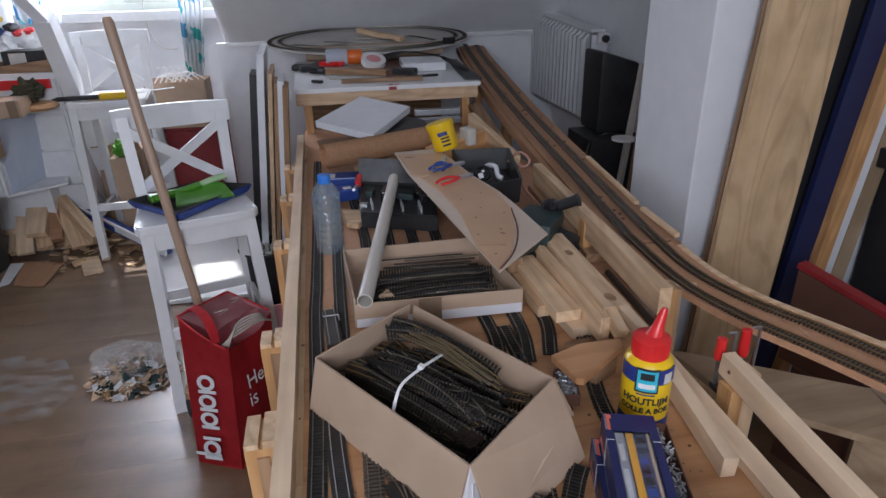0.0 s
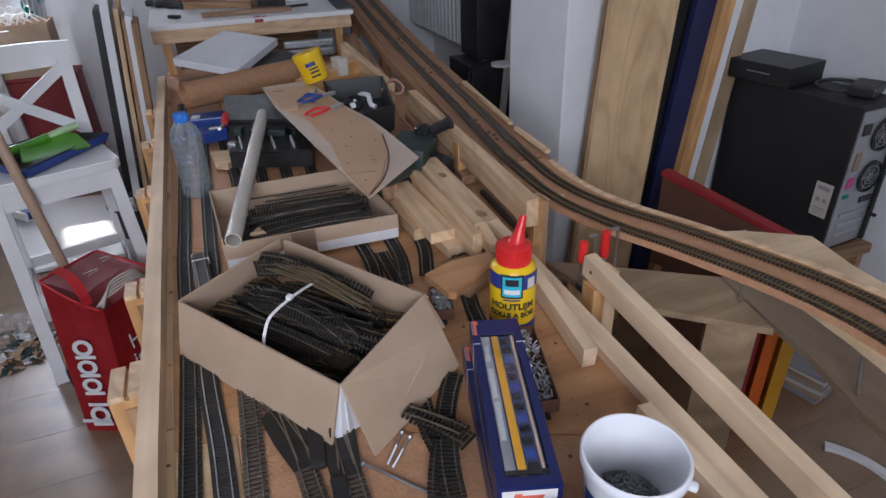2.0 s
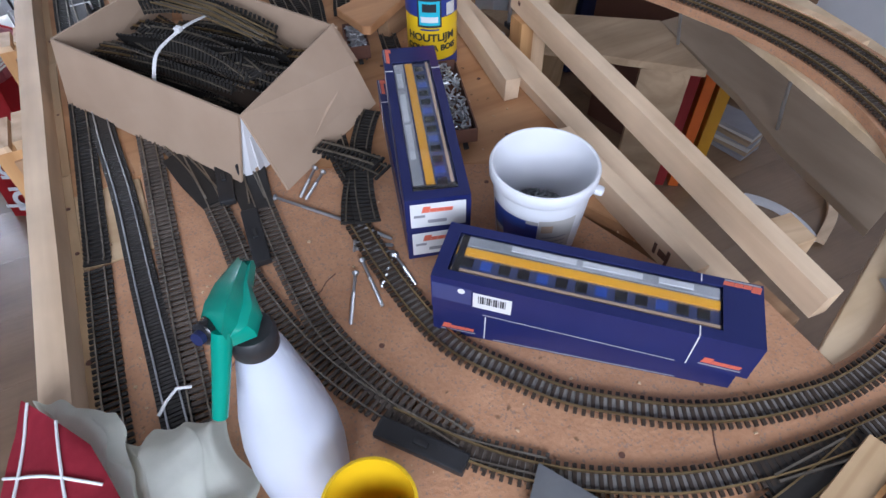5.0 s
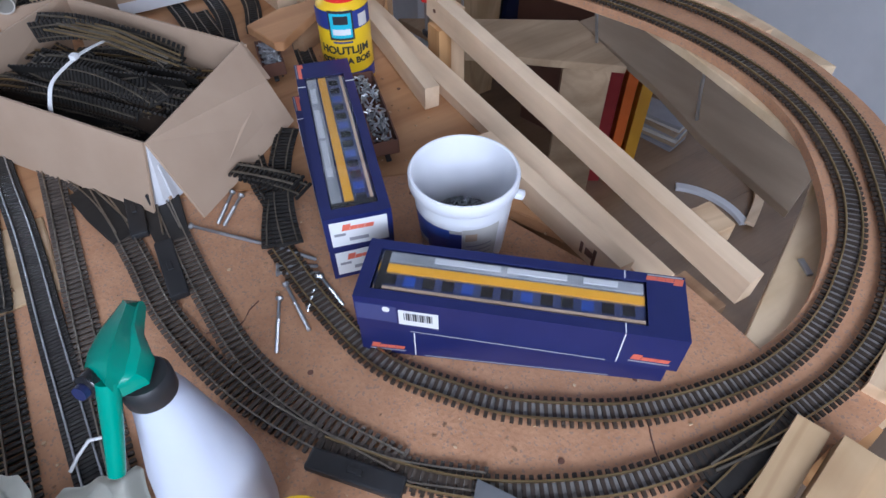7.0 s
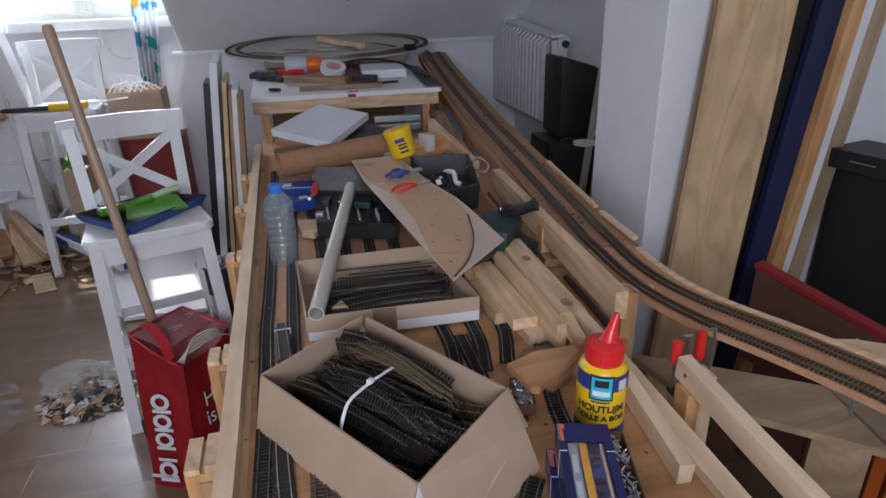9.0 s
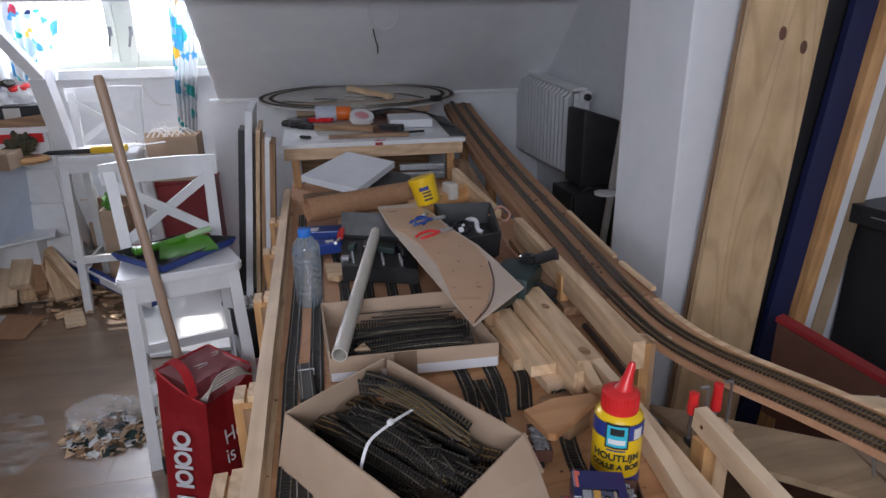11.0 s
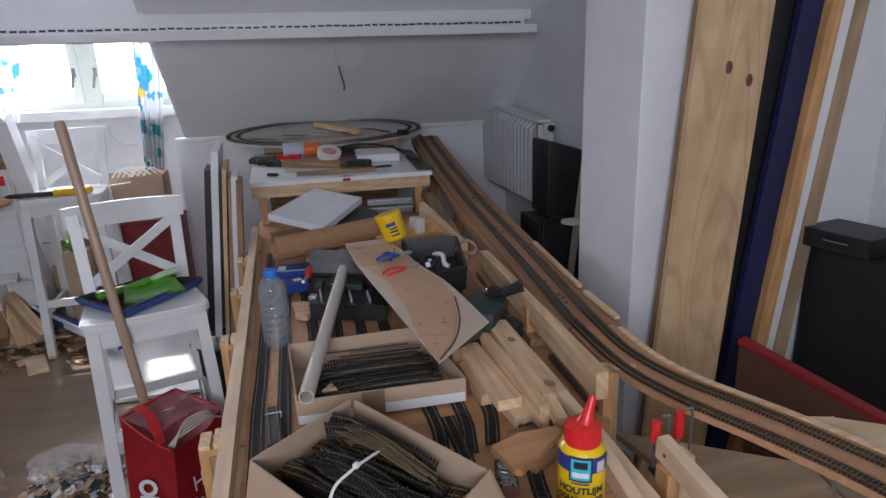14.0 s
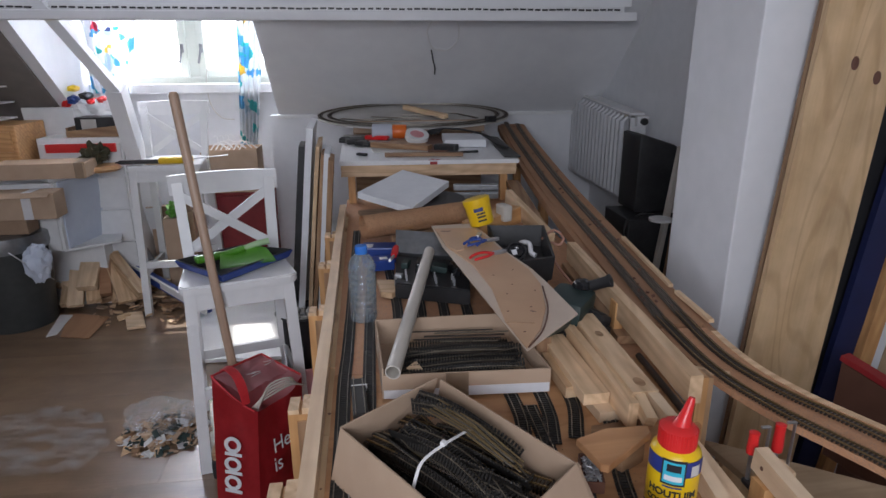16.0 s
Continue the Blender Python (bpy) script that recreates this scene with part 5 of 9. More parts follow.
def coach_box(m, label, window=True, end=True, barcode=True):
    """A dark blue carton with a film window over a model coach; x runs along it."""
    L, W, H = 0.246, 0.059, 0.0395
    b = thing("coach_box", (0, 0, 0), label, "box", "boxed model coaches")
    wx0, wx1, wy0, wy1 = -0.112, 0.094, -0.0205, 0.0205
    if window:
        for nm, x0, x1, y0, y1, z0, z1 in (("base", -L / 2, L / 2, -W / 2, W / 2, 0, 0.001), ("side", -L / 2, L / 2, -W / 2, -W / 2 + 0.001, 0.001, H), ("side", -L / 2, L / 2, W / 2 - 0.001, W / 2, 0.001, H),
                                       ("end", -L / 2, -L / 2 + 0.001, -W / 2 + 0.001, W / 2 - 0.001, 0.001, H), ("end", L / 2 - 0.001, L / 2, -W / 2 + 0.001, W / 2 - 0.001, 0.001, H),
                                       ("top_panel", -L / 2 + 0.001, wx0, -W / 2 + 0.001, W / 2 - 0.001, H - 0.001, H), ("top_panel", wx1, L / 2 - 0.001, -W / 2 + 0.001, W / 2 - 0.001, H - 0.001, H),
                                       ("top_panel", wx0, wx1, -W / 2 + 0.001, wy0, H - 0.001, H), ("top_panel", wx0, wx1, wy1, W / 2 - 0.001, H - 0.001, H)):
            part(nm, block(x1 - x0, y1 - y0, z1 - z0, at=((x0 + x1) / 2, (y0 + y1) / 2, (z0 + z1) / 2)), BLUEBOX, b)
        coach = part("coach", block(0.205, 0.0405, 0.034, 0.002, at=(-0.009, 0.0, 0.0195)), TRAINB, b, "blue and yellow model coach")
        part("stripe", block(0.203, 0.0080, 0.0012, at=(-0.009, 0.0035, 0.0369)), TRAINY, coach, "yellow stripe")
        part("stripe", block(0.203, 0.0028, 0.0012, at=(-0.009, -0.0165, 0.0369)), CARD, coach, "thin yellow stripe")
        part("roof", block(0.202, 0.010, 0.002, 0.0006, at=(-0.009, 0.0145, 0.0369)), TRAING, coach, "grey roof")
        for i in range(13):
            part("coach_window", block(0.009, 0.0095, 0.0008, at=(-0.099 + i * 0.0150, -0.0075, 0.0367)), BLUEP if i % 3 == 1 else BLACKG, coach)
        # pale strips put in for the highlights along the coach roof
        for x, w in ((-0.042, 0.052), (0.012, 0.046), (0.060, 0.026)):
            part("roof_panel", block(w, 0.0055, 0.0008, 0.0003, at=(x, 0.0150, 0.0383)), RADGREY, coach, "pale highlight put on the roof")
        part("coach_end", block(0.006, 0.040, 0.0012, 0.0004, at=(-0.1065, 0.0, 0.0376)), BLACKG, coach)
        film = part("film", quads([(wx0, wy0, H - 0.0004), (wx1, wy0, H - 0.0004), (wx1, wy1, H - 0.0004), (wx0, wy1, H - 0.0004)], 0.0002), FILM, b, "clear film window")
        film.visible_shadow = False
    else:
        part("carton", block(L, W, H, 0.0008, at=(0, 0, H / 2)), BLUEBOX, b)
    logo_mark("top_logo", b, pose(0.108, 0.0235, H + 0.0002, 0, 0, 180), 0.028, 0.0062)
    part("top_line", block(0.026, 0.0012, 0.0004, at=(0.108, 0.0278, H + 0.0002)), GREYINK, b)
    part("fold_line", block(0.0009, 0.008, 0.0004, at=(0.078, 0.0255, H + 0.0002)), LABEL, b)
    part("fold_line", block(0.0009, 0.009, 0.0004, at=(0.078, -0.025, H + 0.0002)), LABEL, b)
    for s in (-1, 1):
        part("fold_line", block(0.0009, 0.0004, H * 0.92, at=(0.078, s * (W / 2 + 0.0002), H * 0.52)), LABEL, b)
        logo_mark("side_logo", b, pose(0.101, s * (W / 2 + 0.0002), 0.012, 90, 0, 0 if s < 0 else 180), 0.028, 0.0065)
        part("side_line", block(0.150, 0.0004, 0.0009, at=(-0.005, s * (W / 2 + 0.0002), 0.0024)), GREYINK, b)
        part("side_line", block(0.030, 0.0004, 0.0012, at=(0.101, s * (W / 2 + 0.0002), 0.0065)), GREYINK, b)
    if barcode:
        bl = part("barcode_label", block(0.031, 0.0004, 0.018, at=(-0.073, -W / 2 - 0.0002, 0.020)), LABEL, b, "white barcode label")
        for i in range(13):
            part("barcode_bar", block(0.0006 + 0.0005 * (i * 7 % 3), 0.0003, 0.009, at=(-0.084 + i * 0.0018, -W / 2 - 0.0005, 0.022)), INK, bl)
        part("print_block", block(0.032, 0.0004, 0.020, at=(-0.106, -W / 2 - 0.0002, 0.022)), GREYBLUE, b, "greyish blue printed panel")
        part("seal", lathe([(0, 0), (0.003, 0), (0.003, 0.0004), (0, 0.0004)], seg=16, m=pose(-0.098, -W / 2 - 0.0004, 0.028, 90, 0, 0)), LABEL, b, "small round mark")
    if end:
        el = part("end_label", block(0.0004, 0.050, 0.029, at=(-L / 2 - 0.0002, 0, 0.0195)), LABEL, b, "white end label")
        logo_mark("end_logo", el, Matrix(((0, 0, -1, -L / 2 - 0.0005), (-1, 0, 0, 0.001), (0, 1, 0, 0.027), (0, 0, 0, 1))), 0.028, 0.0072)
        part("end_print", block(0.0003, 0.010, 0.003, at=(-L / 2 - 0.0005, 0.017, 0.019)), GREYINK, el)
        part("end_print", block(0.0003, 0.017, 0.004, at=(-L / 2 - 0.0005, 0.001, 0.012)), GREYINK, el)
    b.matrix_basis = m
    return b


BH = 0.0402
box_a = coach_box(pose(0.2460, 0.4845, DECK + BH, 0, 0, 72.0), "dark blue box with a yellow and blue model coach")
copy_thing(box_a, pose(0.2425, 0.4885, DECK + 0.0005, 0, 0, 74.3))
coach_box(pose(0.2760, 0.2315, DECK + BH, 0, 0, -42.8), "dark blue box with a coach and a barcode label")
coach_box(pose(0.2800, 0.2385, DECK + 0.0005, 0, 0, 140.0), "dark blue box under another coach box", window=False, barcode=False)

# ---- white bucket with ballast ----
KX, KY = 0.306, 0.352
bk = thing("bucket", (KX, KY, DECK), "white plastic bucket with a little grey ballast", "bucket")
part("shell", lathe([(0, 0.001), (0.037, 0.001), (0.0385, 0.004), (0.0458, 0.080), (0.0478, 0.081), (0.0490, 0.083), (0.0494, 0.092), (0.0484, 0.0945), (0.0470, 0.0952), (0.0456, 0.094), (0.0444, 0.082),
                     (0.0370, 0.0045), (0, 0.004)], (KX, KY, DECK), 48), BUCKETW, bk, smooth=35)
part("handle_lug", block(0.010, 0.009, 0.007, 0.003, m=pose(KX, KY, DECK + 0.080, 0, 0, -52) @ pose(0.0505, 0, 0)), BUCKETW, bk)
fb = math.atan2(-KX + 0.05, KY - 0.03)


def cone_patch(a0, a1, z0, z1, lift, seg=12):
    bm = bmesh.new()
    grid = []
    for z in (z0, z1):
        r = 0.0385 + (0.0455 - 0.0385) * (z - 0.004) / 0.074 + lift
        grid.append([bm.verts.new((KX + r * math.sin(a0 + (a1 - a0) * i / seg), KY - r * math.cos(a0 + (a1 - a0) * i / seg), DECK + z)) for i in range(seg + 1)])
    for i in range(seg):
        bm.faces.new((grid[0][i], grid[0][i + 1], grid[1][i + 1], grid[1][i]))
    return bm


lb = part("picture_label", cone_patch(fb - 1.15, fb + 0.05, 0.012, 0.062, 0.0004), PAPER, bk, "pale label printed with a blue picture", smooth=60)
part("picture_patch", cone_patch(fb - 1.12, fb - 0.20, 0.036, 0.062, 0.0008), BLUEP, lb, "blue picture", smooth=60)
part("picture_patch", cone_patch(fb - 0.75, fb - 0.20, 0.028, 0.050, 0.0011), LABELBLUE, lb, "dark blue picture shape", smooth=60)
part("picture_patch", cone_patch(fb - 0.20, fb + 0.05, 0.012, 0.058, 0.0008), LABELBLUE, lb, "dark blue stripe", smooth=60)
part("picture_patch", cone_patch(fb - 1.08, fb - 0.60, 0.013, 0.030, 0.0008), CARD, lb, "beige picture shape", smooth=60)
l2 = part("text_label", cone_patch(fb + 0.06, fb + 0.85, 0.012, 0.064, 0.0004), PAPER, bk, "pale text label", smooth=60)
for z in (0.022, 0.028, 0.034, 0.040):
    part("text_bar", cone_patch(fb + 0.14, fb + 0.70, z, z + 0.0016, 0.0007), GREYINK, l2, smooth=60)
part("seal", cone_patch(fb + 0.12, fb + 0.36, 0.048, 0.058, 0.0008), CARD, l2, smooth=60)
bal = bmesh.new()
rg = random.Random(9)
for i in range(420):
    a, r = rg.uniform(0, 6.28), 0.035 * math.sqrt(rg.random())
    z = 0.021 + 0.018 * (1 - (r / 0.035) ** 2) + 0.08 * r * math.sin(a)
    c = block(0.003, 0.003, 0.0025, m=pose(KX + 0.003 + r * math.cos(a), KY + 0.002 + r * math.sin(a), DECK + z, rg.uniform(0, 90), rg.uniform(0, 90), rg.uniform(0, 90)))
    me = bpy.data.meshes.new("tmp")
    c.to_mesh(me)
    c.free()
    bal.from_mesh(me)
    bpy.data.meshes.remove(me)
bl_ob = part("ballast", bal, GRAVEL)
tagged(bl_ob, "grey ballast grit in the bucket", "gravel", kind="stuff")

# ---- goods wagons filled with screws ----
for p, q in (((0.345, 0.635), (0.305, 0.500)), ((0.275, 0.775), (0.262, 0.715))):
    a, b = Vector((*p, DECK)), Vector((*q, DECK))
    L = (b - a).length
    w = thing("model_wagon", (a + b) / 2, "dark red open model wagon heaped with small screws", "model wagon", "model wagons on the deck")
    m = span(a, b)
    part("body", join(block(L, 0.028, 0.003, at=(0, 0, 0.010)), *[block(L, 0.0015, 0.018, at=(0, s * 0.0135, 0.018)) for s in (-1, 1)], *[block(0.0015, 0.027, 0.018, at=(s * L / 2, 0, 0.018)) for s in (-1, 1)]), MAROON, w, m=m)
    for sx in (-0.32, 0.32):
        part("wheelset", lathe([(0, -0.010), (0.0055, -0.010), (0.0055, -0.008), (0.001, -0.008), (0.001, 0.008), (0.0055, 0.008), (0.0055, 0.010), (0, 0.010)], seg=14, m=pose(sx * L, 0, 0.0055, 90, 0, 0)), BLACKP, w, m=m)
    part("coupler", block(0.010, 0.006, 0.003, 0.001, at=(L / 2 + 0.005, 0, 0.008)), BLACKP, w, m=m)
    sc = bmesh.new()
    for i in range(150):
        x, y = rg.uniform(-L / 2 + 0.006, L / 2 - 0.006), rg.uniform(-0.010, 0.010)
        c = block(0.0075, 0.0016, 0.0016, m=m @ pose(x, y, 0.020 + 0.008 * rg.random(), rg.uniform(-40, 40), rg.uniform(-40, 40), rg.uniform(0, 360)))
        me = bpy.data.meshes.new("tmp")
        c.to_mesh(me)
        c.free()
        sc.from_mesh(me)
        bpy.data.meshes.remove(me)
    tagged(part("screw_heap", sc, STEEL), "heap of small steel screws in the wagon", "screws", kind="stuff")

# ---- long screws on the deck ----


def screw(p, q, label="long steel wood screw lying on the chipboard", washers=False):
    a, b = Vector(p), Vector(q)
    L = (b - a).length
    s = thing("long_screw", a, label, "screw", "screws on the deck")
    prof = [(0, 0), (0.0036, 0.0), (0.0036, 0.001), (0.0016, 0.0035)]
    n = int(L * 0.6 / 0.0016)
    prof += [(0.0016, L * 0.4)]
    for i in range(n):
        prof += [(0.0014, L * 0.4 + i * 0.0016), (0.0021, L * 0.4 + i * 0.0016 + 0.0008)]
    prof += [(0, L)]
    part("shank", lathe(prof, seg=8), STEEL, s, m=Matrix.Translation(a) @ (b - a).to_track_quat("Z", "Y").to_matrix().to_4x4())
    return s


ZS = DECK + 0.004
for p, q in (((0.128, 0.383), (0.103, 0.33)), ((0.139, 0.395), (0.136, 0.336)), ((0.168, 0.387), (0.143, 0.356)), ((0.17, 0.386), (0.173, 0.344)), ((0.14, 0.419), (0.174, 0.399)),
             ((0.137, 0.412), (0.172, 0.39)), ((0.088, 0.517), (0.143, 0.452)), ((0.143, 0.452), (0.176, 0.407)), ((0.147, 0.532), (0.116, 0.499)), ((0.141, 0.542), (0.112, 0.505))):
    screw((*p, ZS), (*q, ZS - 0.001))

# ---- bar stools ----
def bar_stool(seat_z, back_top, m, label):
    s = thing("bar_stool", (0, 0, 0), label, "stool", "white bar stools")
    W, D = 0.35, 0.34
    pts = []
    for cx, cy, r, a0 in ((W / 2 - 0.03, -D / 2 + 0.03, 0.03, -90), (W / 2 - 0.045, D / 2 - 0.02, 0.02, 0), (-W / 2 + 0.045, D / 2 - 0.02, 0.02, 90), (-W / 2 + 0.03, -D / 2 + 0.03, 0.03, 180)):
        pts += [(cx + r * math.cos(radians(a0 + k * 22.5)), cy + r * math.sin(radians(a0 + k * 22.5))) for k in range(5)]
    part("seat", prism(pts, seat_z - 0.028, seat_z, 0.005), WHITE, s, smooth=40)
    for sx in (-1, 1):
        bar("leg", (sx * 0.165, -0.175, 0), (sx * 0.145, -0.14, seat_z - 0.028), 0.034, 0.036, WHITE, s, up=(0, 1, 0), bevel=0.003)
        bar("leg", (sx * 0.160, 0.215, 0), (sx * 0.140, 0.145, seat_z - 0.028), 0.034, 0.036, WHITE, s, up=(0, 1, 0), bevel=0.003)
        bar("back_post", (sx * 0.140, 0.145, seat_z - 0.02), (sx * 0.150, 0.205, back_top - 0.03), 0.034, 0.024, WHITE, s, up=(0, 1, 0), bevel=0.003)
        bar("apron", (sx * 0.145, -0.14, seat_z - 0.055), (sx * 0.14, 0.145, seat_z - 0.055), 0.02, 0.055, WHITE, s)
        bar("stretcher", (sx * 0.158, -0.162, 0.22), (sx * 0.152, 0.185, 0.22), 0.018, 0.03, WHITE, s)
    bar("apron", (-0.145, -0.145, seat_z - 0.055), (0.145, -0.145, seat_z - 0.055), 0.02, 0.055, WHITE, s)
    bar("apron", (-0.145, 0.145, seat_z - 0.055), (0.145, 0.145, seat_z - 0.055), 0.02, 0.055, WHITE, s)
    bar("stretcher", (-0.157, 0.188, 0.24), (0.157, 0.188, 0.24), 0.018, 0.035, WHITE, s)
    bar("footrest", (-0.157, -0.162, 0.27), (0.157, -0.162, 0.27), 0.02, 0.035, WHITE, s)
    rail = bmesh.new()
    n = 10
    rings = []
    for i in range(n + 1):
        u = -1 + 2 * i / n
        y = 0.205 + 0.022 * (1 - u * u)
        h = 0.075 - 0.006 * u * u
        x = u * 0.178
        rings.append([rail.verts.new(v) for v in ((x, y - 0.010, back_top - h), (x, y + 0.010, back_top - h), (x, y + 0.010, back_top - 0.004 * u * u), (x, y - 0.010, back_top - 0.004 * u * u))])
    for a, b in zip(rings, rings[1:]):
        for k in range(4):
            rail.faces.new((a[k], a[(k + 1) % 4], b[(k + 1) % 4], b[k]))
    rail.faces.new(rings[0])
    rail.faces.new(rings[-1][::-1])
    bmesh.ops.bevel(rail, geom=[e for e in rail.edges if e.calc_face_angle(0) > 0.8], offset=0.004, segments=2, affect="EDGES")
    part("top_rail", rail, WHITE, s, smooth=40)
    zb, zt = seat_z + 0.02, back_top - 0.075
    bar("cross_slat", (-0.135, 0.160, zb), (0.138, 0.198, zt), 0.030, 0.012, WHITE, s, up=(0, -1, 0))
    bar("cross_slat", (0.135, 0.152, zb), (-0.138, 0.190, zt), 0.030, 0.012, WHITE, s, up=(0, -1, 0))
    s.matrix_basis = m
    return s


bar_stool(0.63, 0.905, pose(-0.468, 2.02, 0, 0, 0, 15), "white wooden bar stool with a crossed back and tray")
bar_stool(0.775, 1.06, pose(-1.025, 3.33, 0, 0, 0, 3), "white wooden bar stool before the window with tools on its seat")

# tray, dustpan and brush on the stool
tray = thing("plastic_tray", (-0.47, 2.01, 0.632), "blue and black plastic tray on the white stool", "tray")
tc = [Vector(p) for p in ((-0.645, 2.0, 0.636), (-0.47, 2.14, 0.636), (-0.293, 2.07, 0.636), (-0.47, 1.835, 0.636))]
cen = sum(tc, Vector()) / 4
part("base", quads([p * 0.9 + cen * 0.1 for p in tc], 0.008), BLACKP, tray)
for a, b in zip(tc, tc[1:] + tc[:1]):
    part("inner_wall", quads([a * 0.92 + cen * 0.08, b * 0.92 + cen * 0.08, b + Vector((0, 0, 0.026)), a + Vector((0, 0, 0.026))], 0.004), BLACKP, tray, "black inside")
    part("rim", quads([a * 0.94 + cen * 0.06, b * 0.94 + cen * 0.06, b * 1.025 - cen * 0.025 + Vector((0, 0, 0.022)), a * 1.025 - cen * 0.025 + Vector((0, 0, 0.022))], 0.004), BLUEP, tray, "blue rim")
pan = thing("dustpan", (-0.44, 2.0, 0.66), "lime green plastic dustpan with a long handle", "dustpan")
pm = pose(-0.425, 1.98, 0.652, 0, 0, 20) @ Matrix.Scale(0.86, 4)
pb = bmesh.new()
n = 10
top, bot = [], []
for i in range(n + 1):
    u = -1 + 2 * i / n
    for lst, dz in ((top, 0.006), (bot, 0.0)):
        lst.append([pb.verts.new((0.10 * u, -0.05 + 0.0 * u, 0.002 + dz)), pb.verts.new((0.085 * u, 0.05 - 0.012 * u * u, 0.012 + 0.014 * u * u + dz)), pb.verts.new((0.07 * u, 0.065 - 0.015 * u * u, 0.03 + dz))])
for lst in (top, bot):
    for a, b in zip(lst, lst[1:]):
        for k in range(2):
            pb.faces.new((a[k], a[k + 1], b[k + 1], b[k]))
part("pan", pb, GREENP, pan, m=pm, smooth=50)
cord("handle", [(-0.44, 2.04, 0.678), (-0.40, 2.05, 0.690), (-0.35, 2.062, 0.698)], 0.011, PALEGREEN, pan, "pale green handle")
br = thing("hand_brush", (-0.50, 2.0, 0.66), "lime green hand brush lying in the tray", "brush")
cord("handle", [(-0.565, 1.965, 0.668), (-0.50, 2.0, 0.672), (-0.43, 2.03, 0.684)], 0.012, GREENP, br)
part("bristle_block", block(0.09, 0.035, 0.02, 0.006, m=pose(-0.545, 2.01, 0.662, 0, 0, 30)), GREENP, br)
part("bristles", block(0.085, 0.028, 0.02, 0.004, m=pose(-0.545, 2.01, 0.65, 0, 0, 30)), BLACKP, br, kind="stuff")
# tools on the far stool
saw = thing("hand_tool", (-1.03, 3.3, 0.79), "yellow handled pointed hand tool on the stool", "tool")
part("handle", block(0.16, 0.055, 0.032, 0.012, m=pose(-0.965, 3.215, 0.795, 0, 0, 6)), YELLOW, saw)
part("blade", block(0.20, 0.016, 0.004, 0.001, m=pose(-0.82, 3.235, 0.802, 0, -4, 6)), STEEL, saw)
part("grip", prism([(-1.25, 3.195), (-1.18, 3.180), (-1.04, 3.192), (-1.04, 3.222), (-1.15, 3.225)], 0.780, 0.800, 0.006), BLACKP, saw)
tagged(part("wood_offcut", block(0.16, 0.05, 0.01, 0.001, m=pose(-1.03, 3.23, 0.780, 0, 0, 4)), PINE), "flat wooden offcut on the stool seat", "offcut")

# ---- broom ----
broom = thing("broom", (-0.546, 1.70, 0), "long wooden broom standing behind the red bag", "broom")
bq = [Vector((-0.550, 1.87, 1.191)), Vector((-0.436, 1.80, 0.09))]
part("stick", lathe([(0, 0), (0.0135, 0), (0.0135, (bq[0] - bq[1]).length - 0.012), (0.010, (bq[0] - bq[1]).length - 0.002), (0, (bq[0] - bq[1]).length)], seg=16), STICK, broom,
     m=Matrix.Translation(bq[1]) @ (bq[0] - bq[1]).to_track_quat("Z", "Y").to_matrix().to_4x4(), smooth=50)
tuft = thing("floor_brush", (-0.55, 1.75, 0), "wooden floor brush with black bristles behind the bag", "brush")
part("head", block(0.30, 0.05, 0.03, 0.008, m=pose(-0.40, 1.80, 0.085, 0, 0, 8)), OLDWOOD, tuft)
part("bristles", block(0.31, 0.055, 0.07, 0.014, m=pose(-0.40, 1.80, 0.036, 0, 0, 8)), BLACKP, tuft, kind="stuff")

# ---- red shopping bag ----
bag = thing("shopping_bag", (-0.36, 1.6, 0), "red woven plastic shopping bag with cables inside", "bag")
bC, bL = Vector((-0.360, 1.486, 0)), Vector((-0.486, 1.546, 0))
dirw = Vector((0.45, 0.89, 0)).normalized()
bR, bB = bC + dirw * 0.22, bL + dirw * 0.22
LEAN = Vector((0.010, 0.075, 0))


def cloth_wall(a, b, za, zb, sag, mat, name, label="", steps=14, out=Vector((0, 0, 0))):
    """A soft fabric side from a to b, za and zb high at its ends, creased."""
    bm = bmesh.new()
    grid = []
    nrm = Vector((b.y - a.y, a.x - b.x, 0)).normalized()
    for i in range(steps + 1):
        u = i / steps
        col = []
        for k in range(11):
            v = k / 10
            top_z = za * (1 - u) + zb * u - sag * math.sin(math.pi * u)
            p = a.lerp(b, u) + Vector((0, 0, 0.004 + v * top_z)) + out * v
            w = noise.noise(Vector((p.x * 14, p.y * 14, p.z * 11))) * 0.012 + math.sin(math.pi * v) * math.sin(math.pi * u) * 0.010
            col.append(bm.verts.new(p + nrm * w * (0.3 + v) * math.sin(math.pi * min(0.98, max(0.02, u)))))
        grid.append(col)
    for c0, c1 in zip(grid, grid[1:]):
        for k in range(10):
            bm.faces.new((c0[k], c1[k], c1[k + 1], c0[k + 1]))
    bmesh.ops.solidify(bm, geom=bm.faces[:], thickness=0.0015)
    return part(name, bm, mat, bag, label, smooth=60)


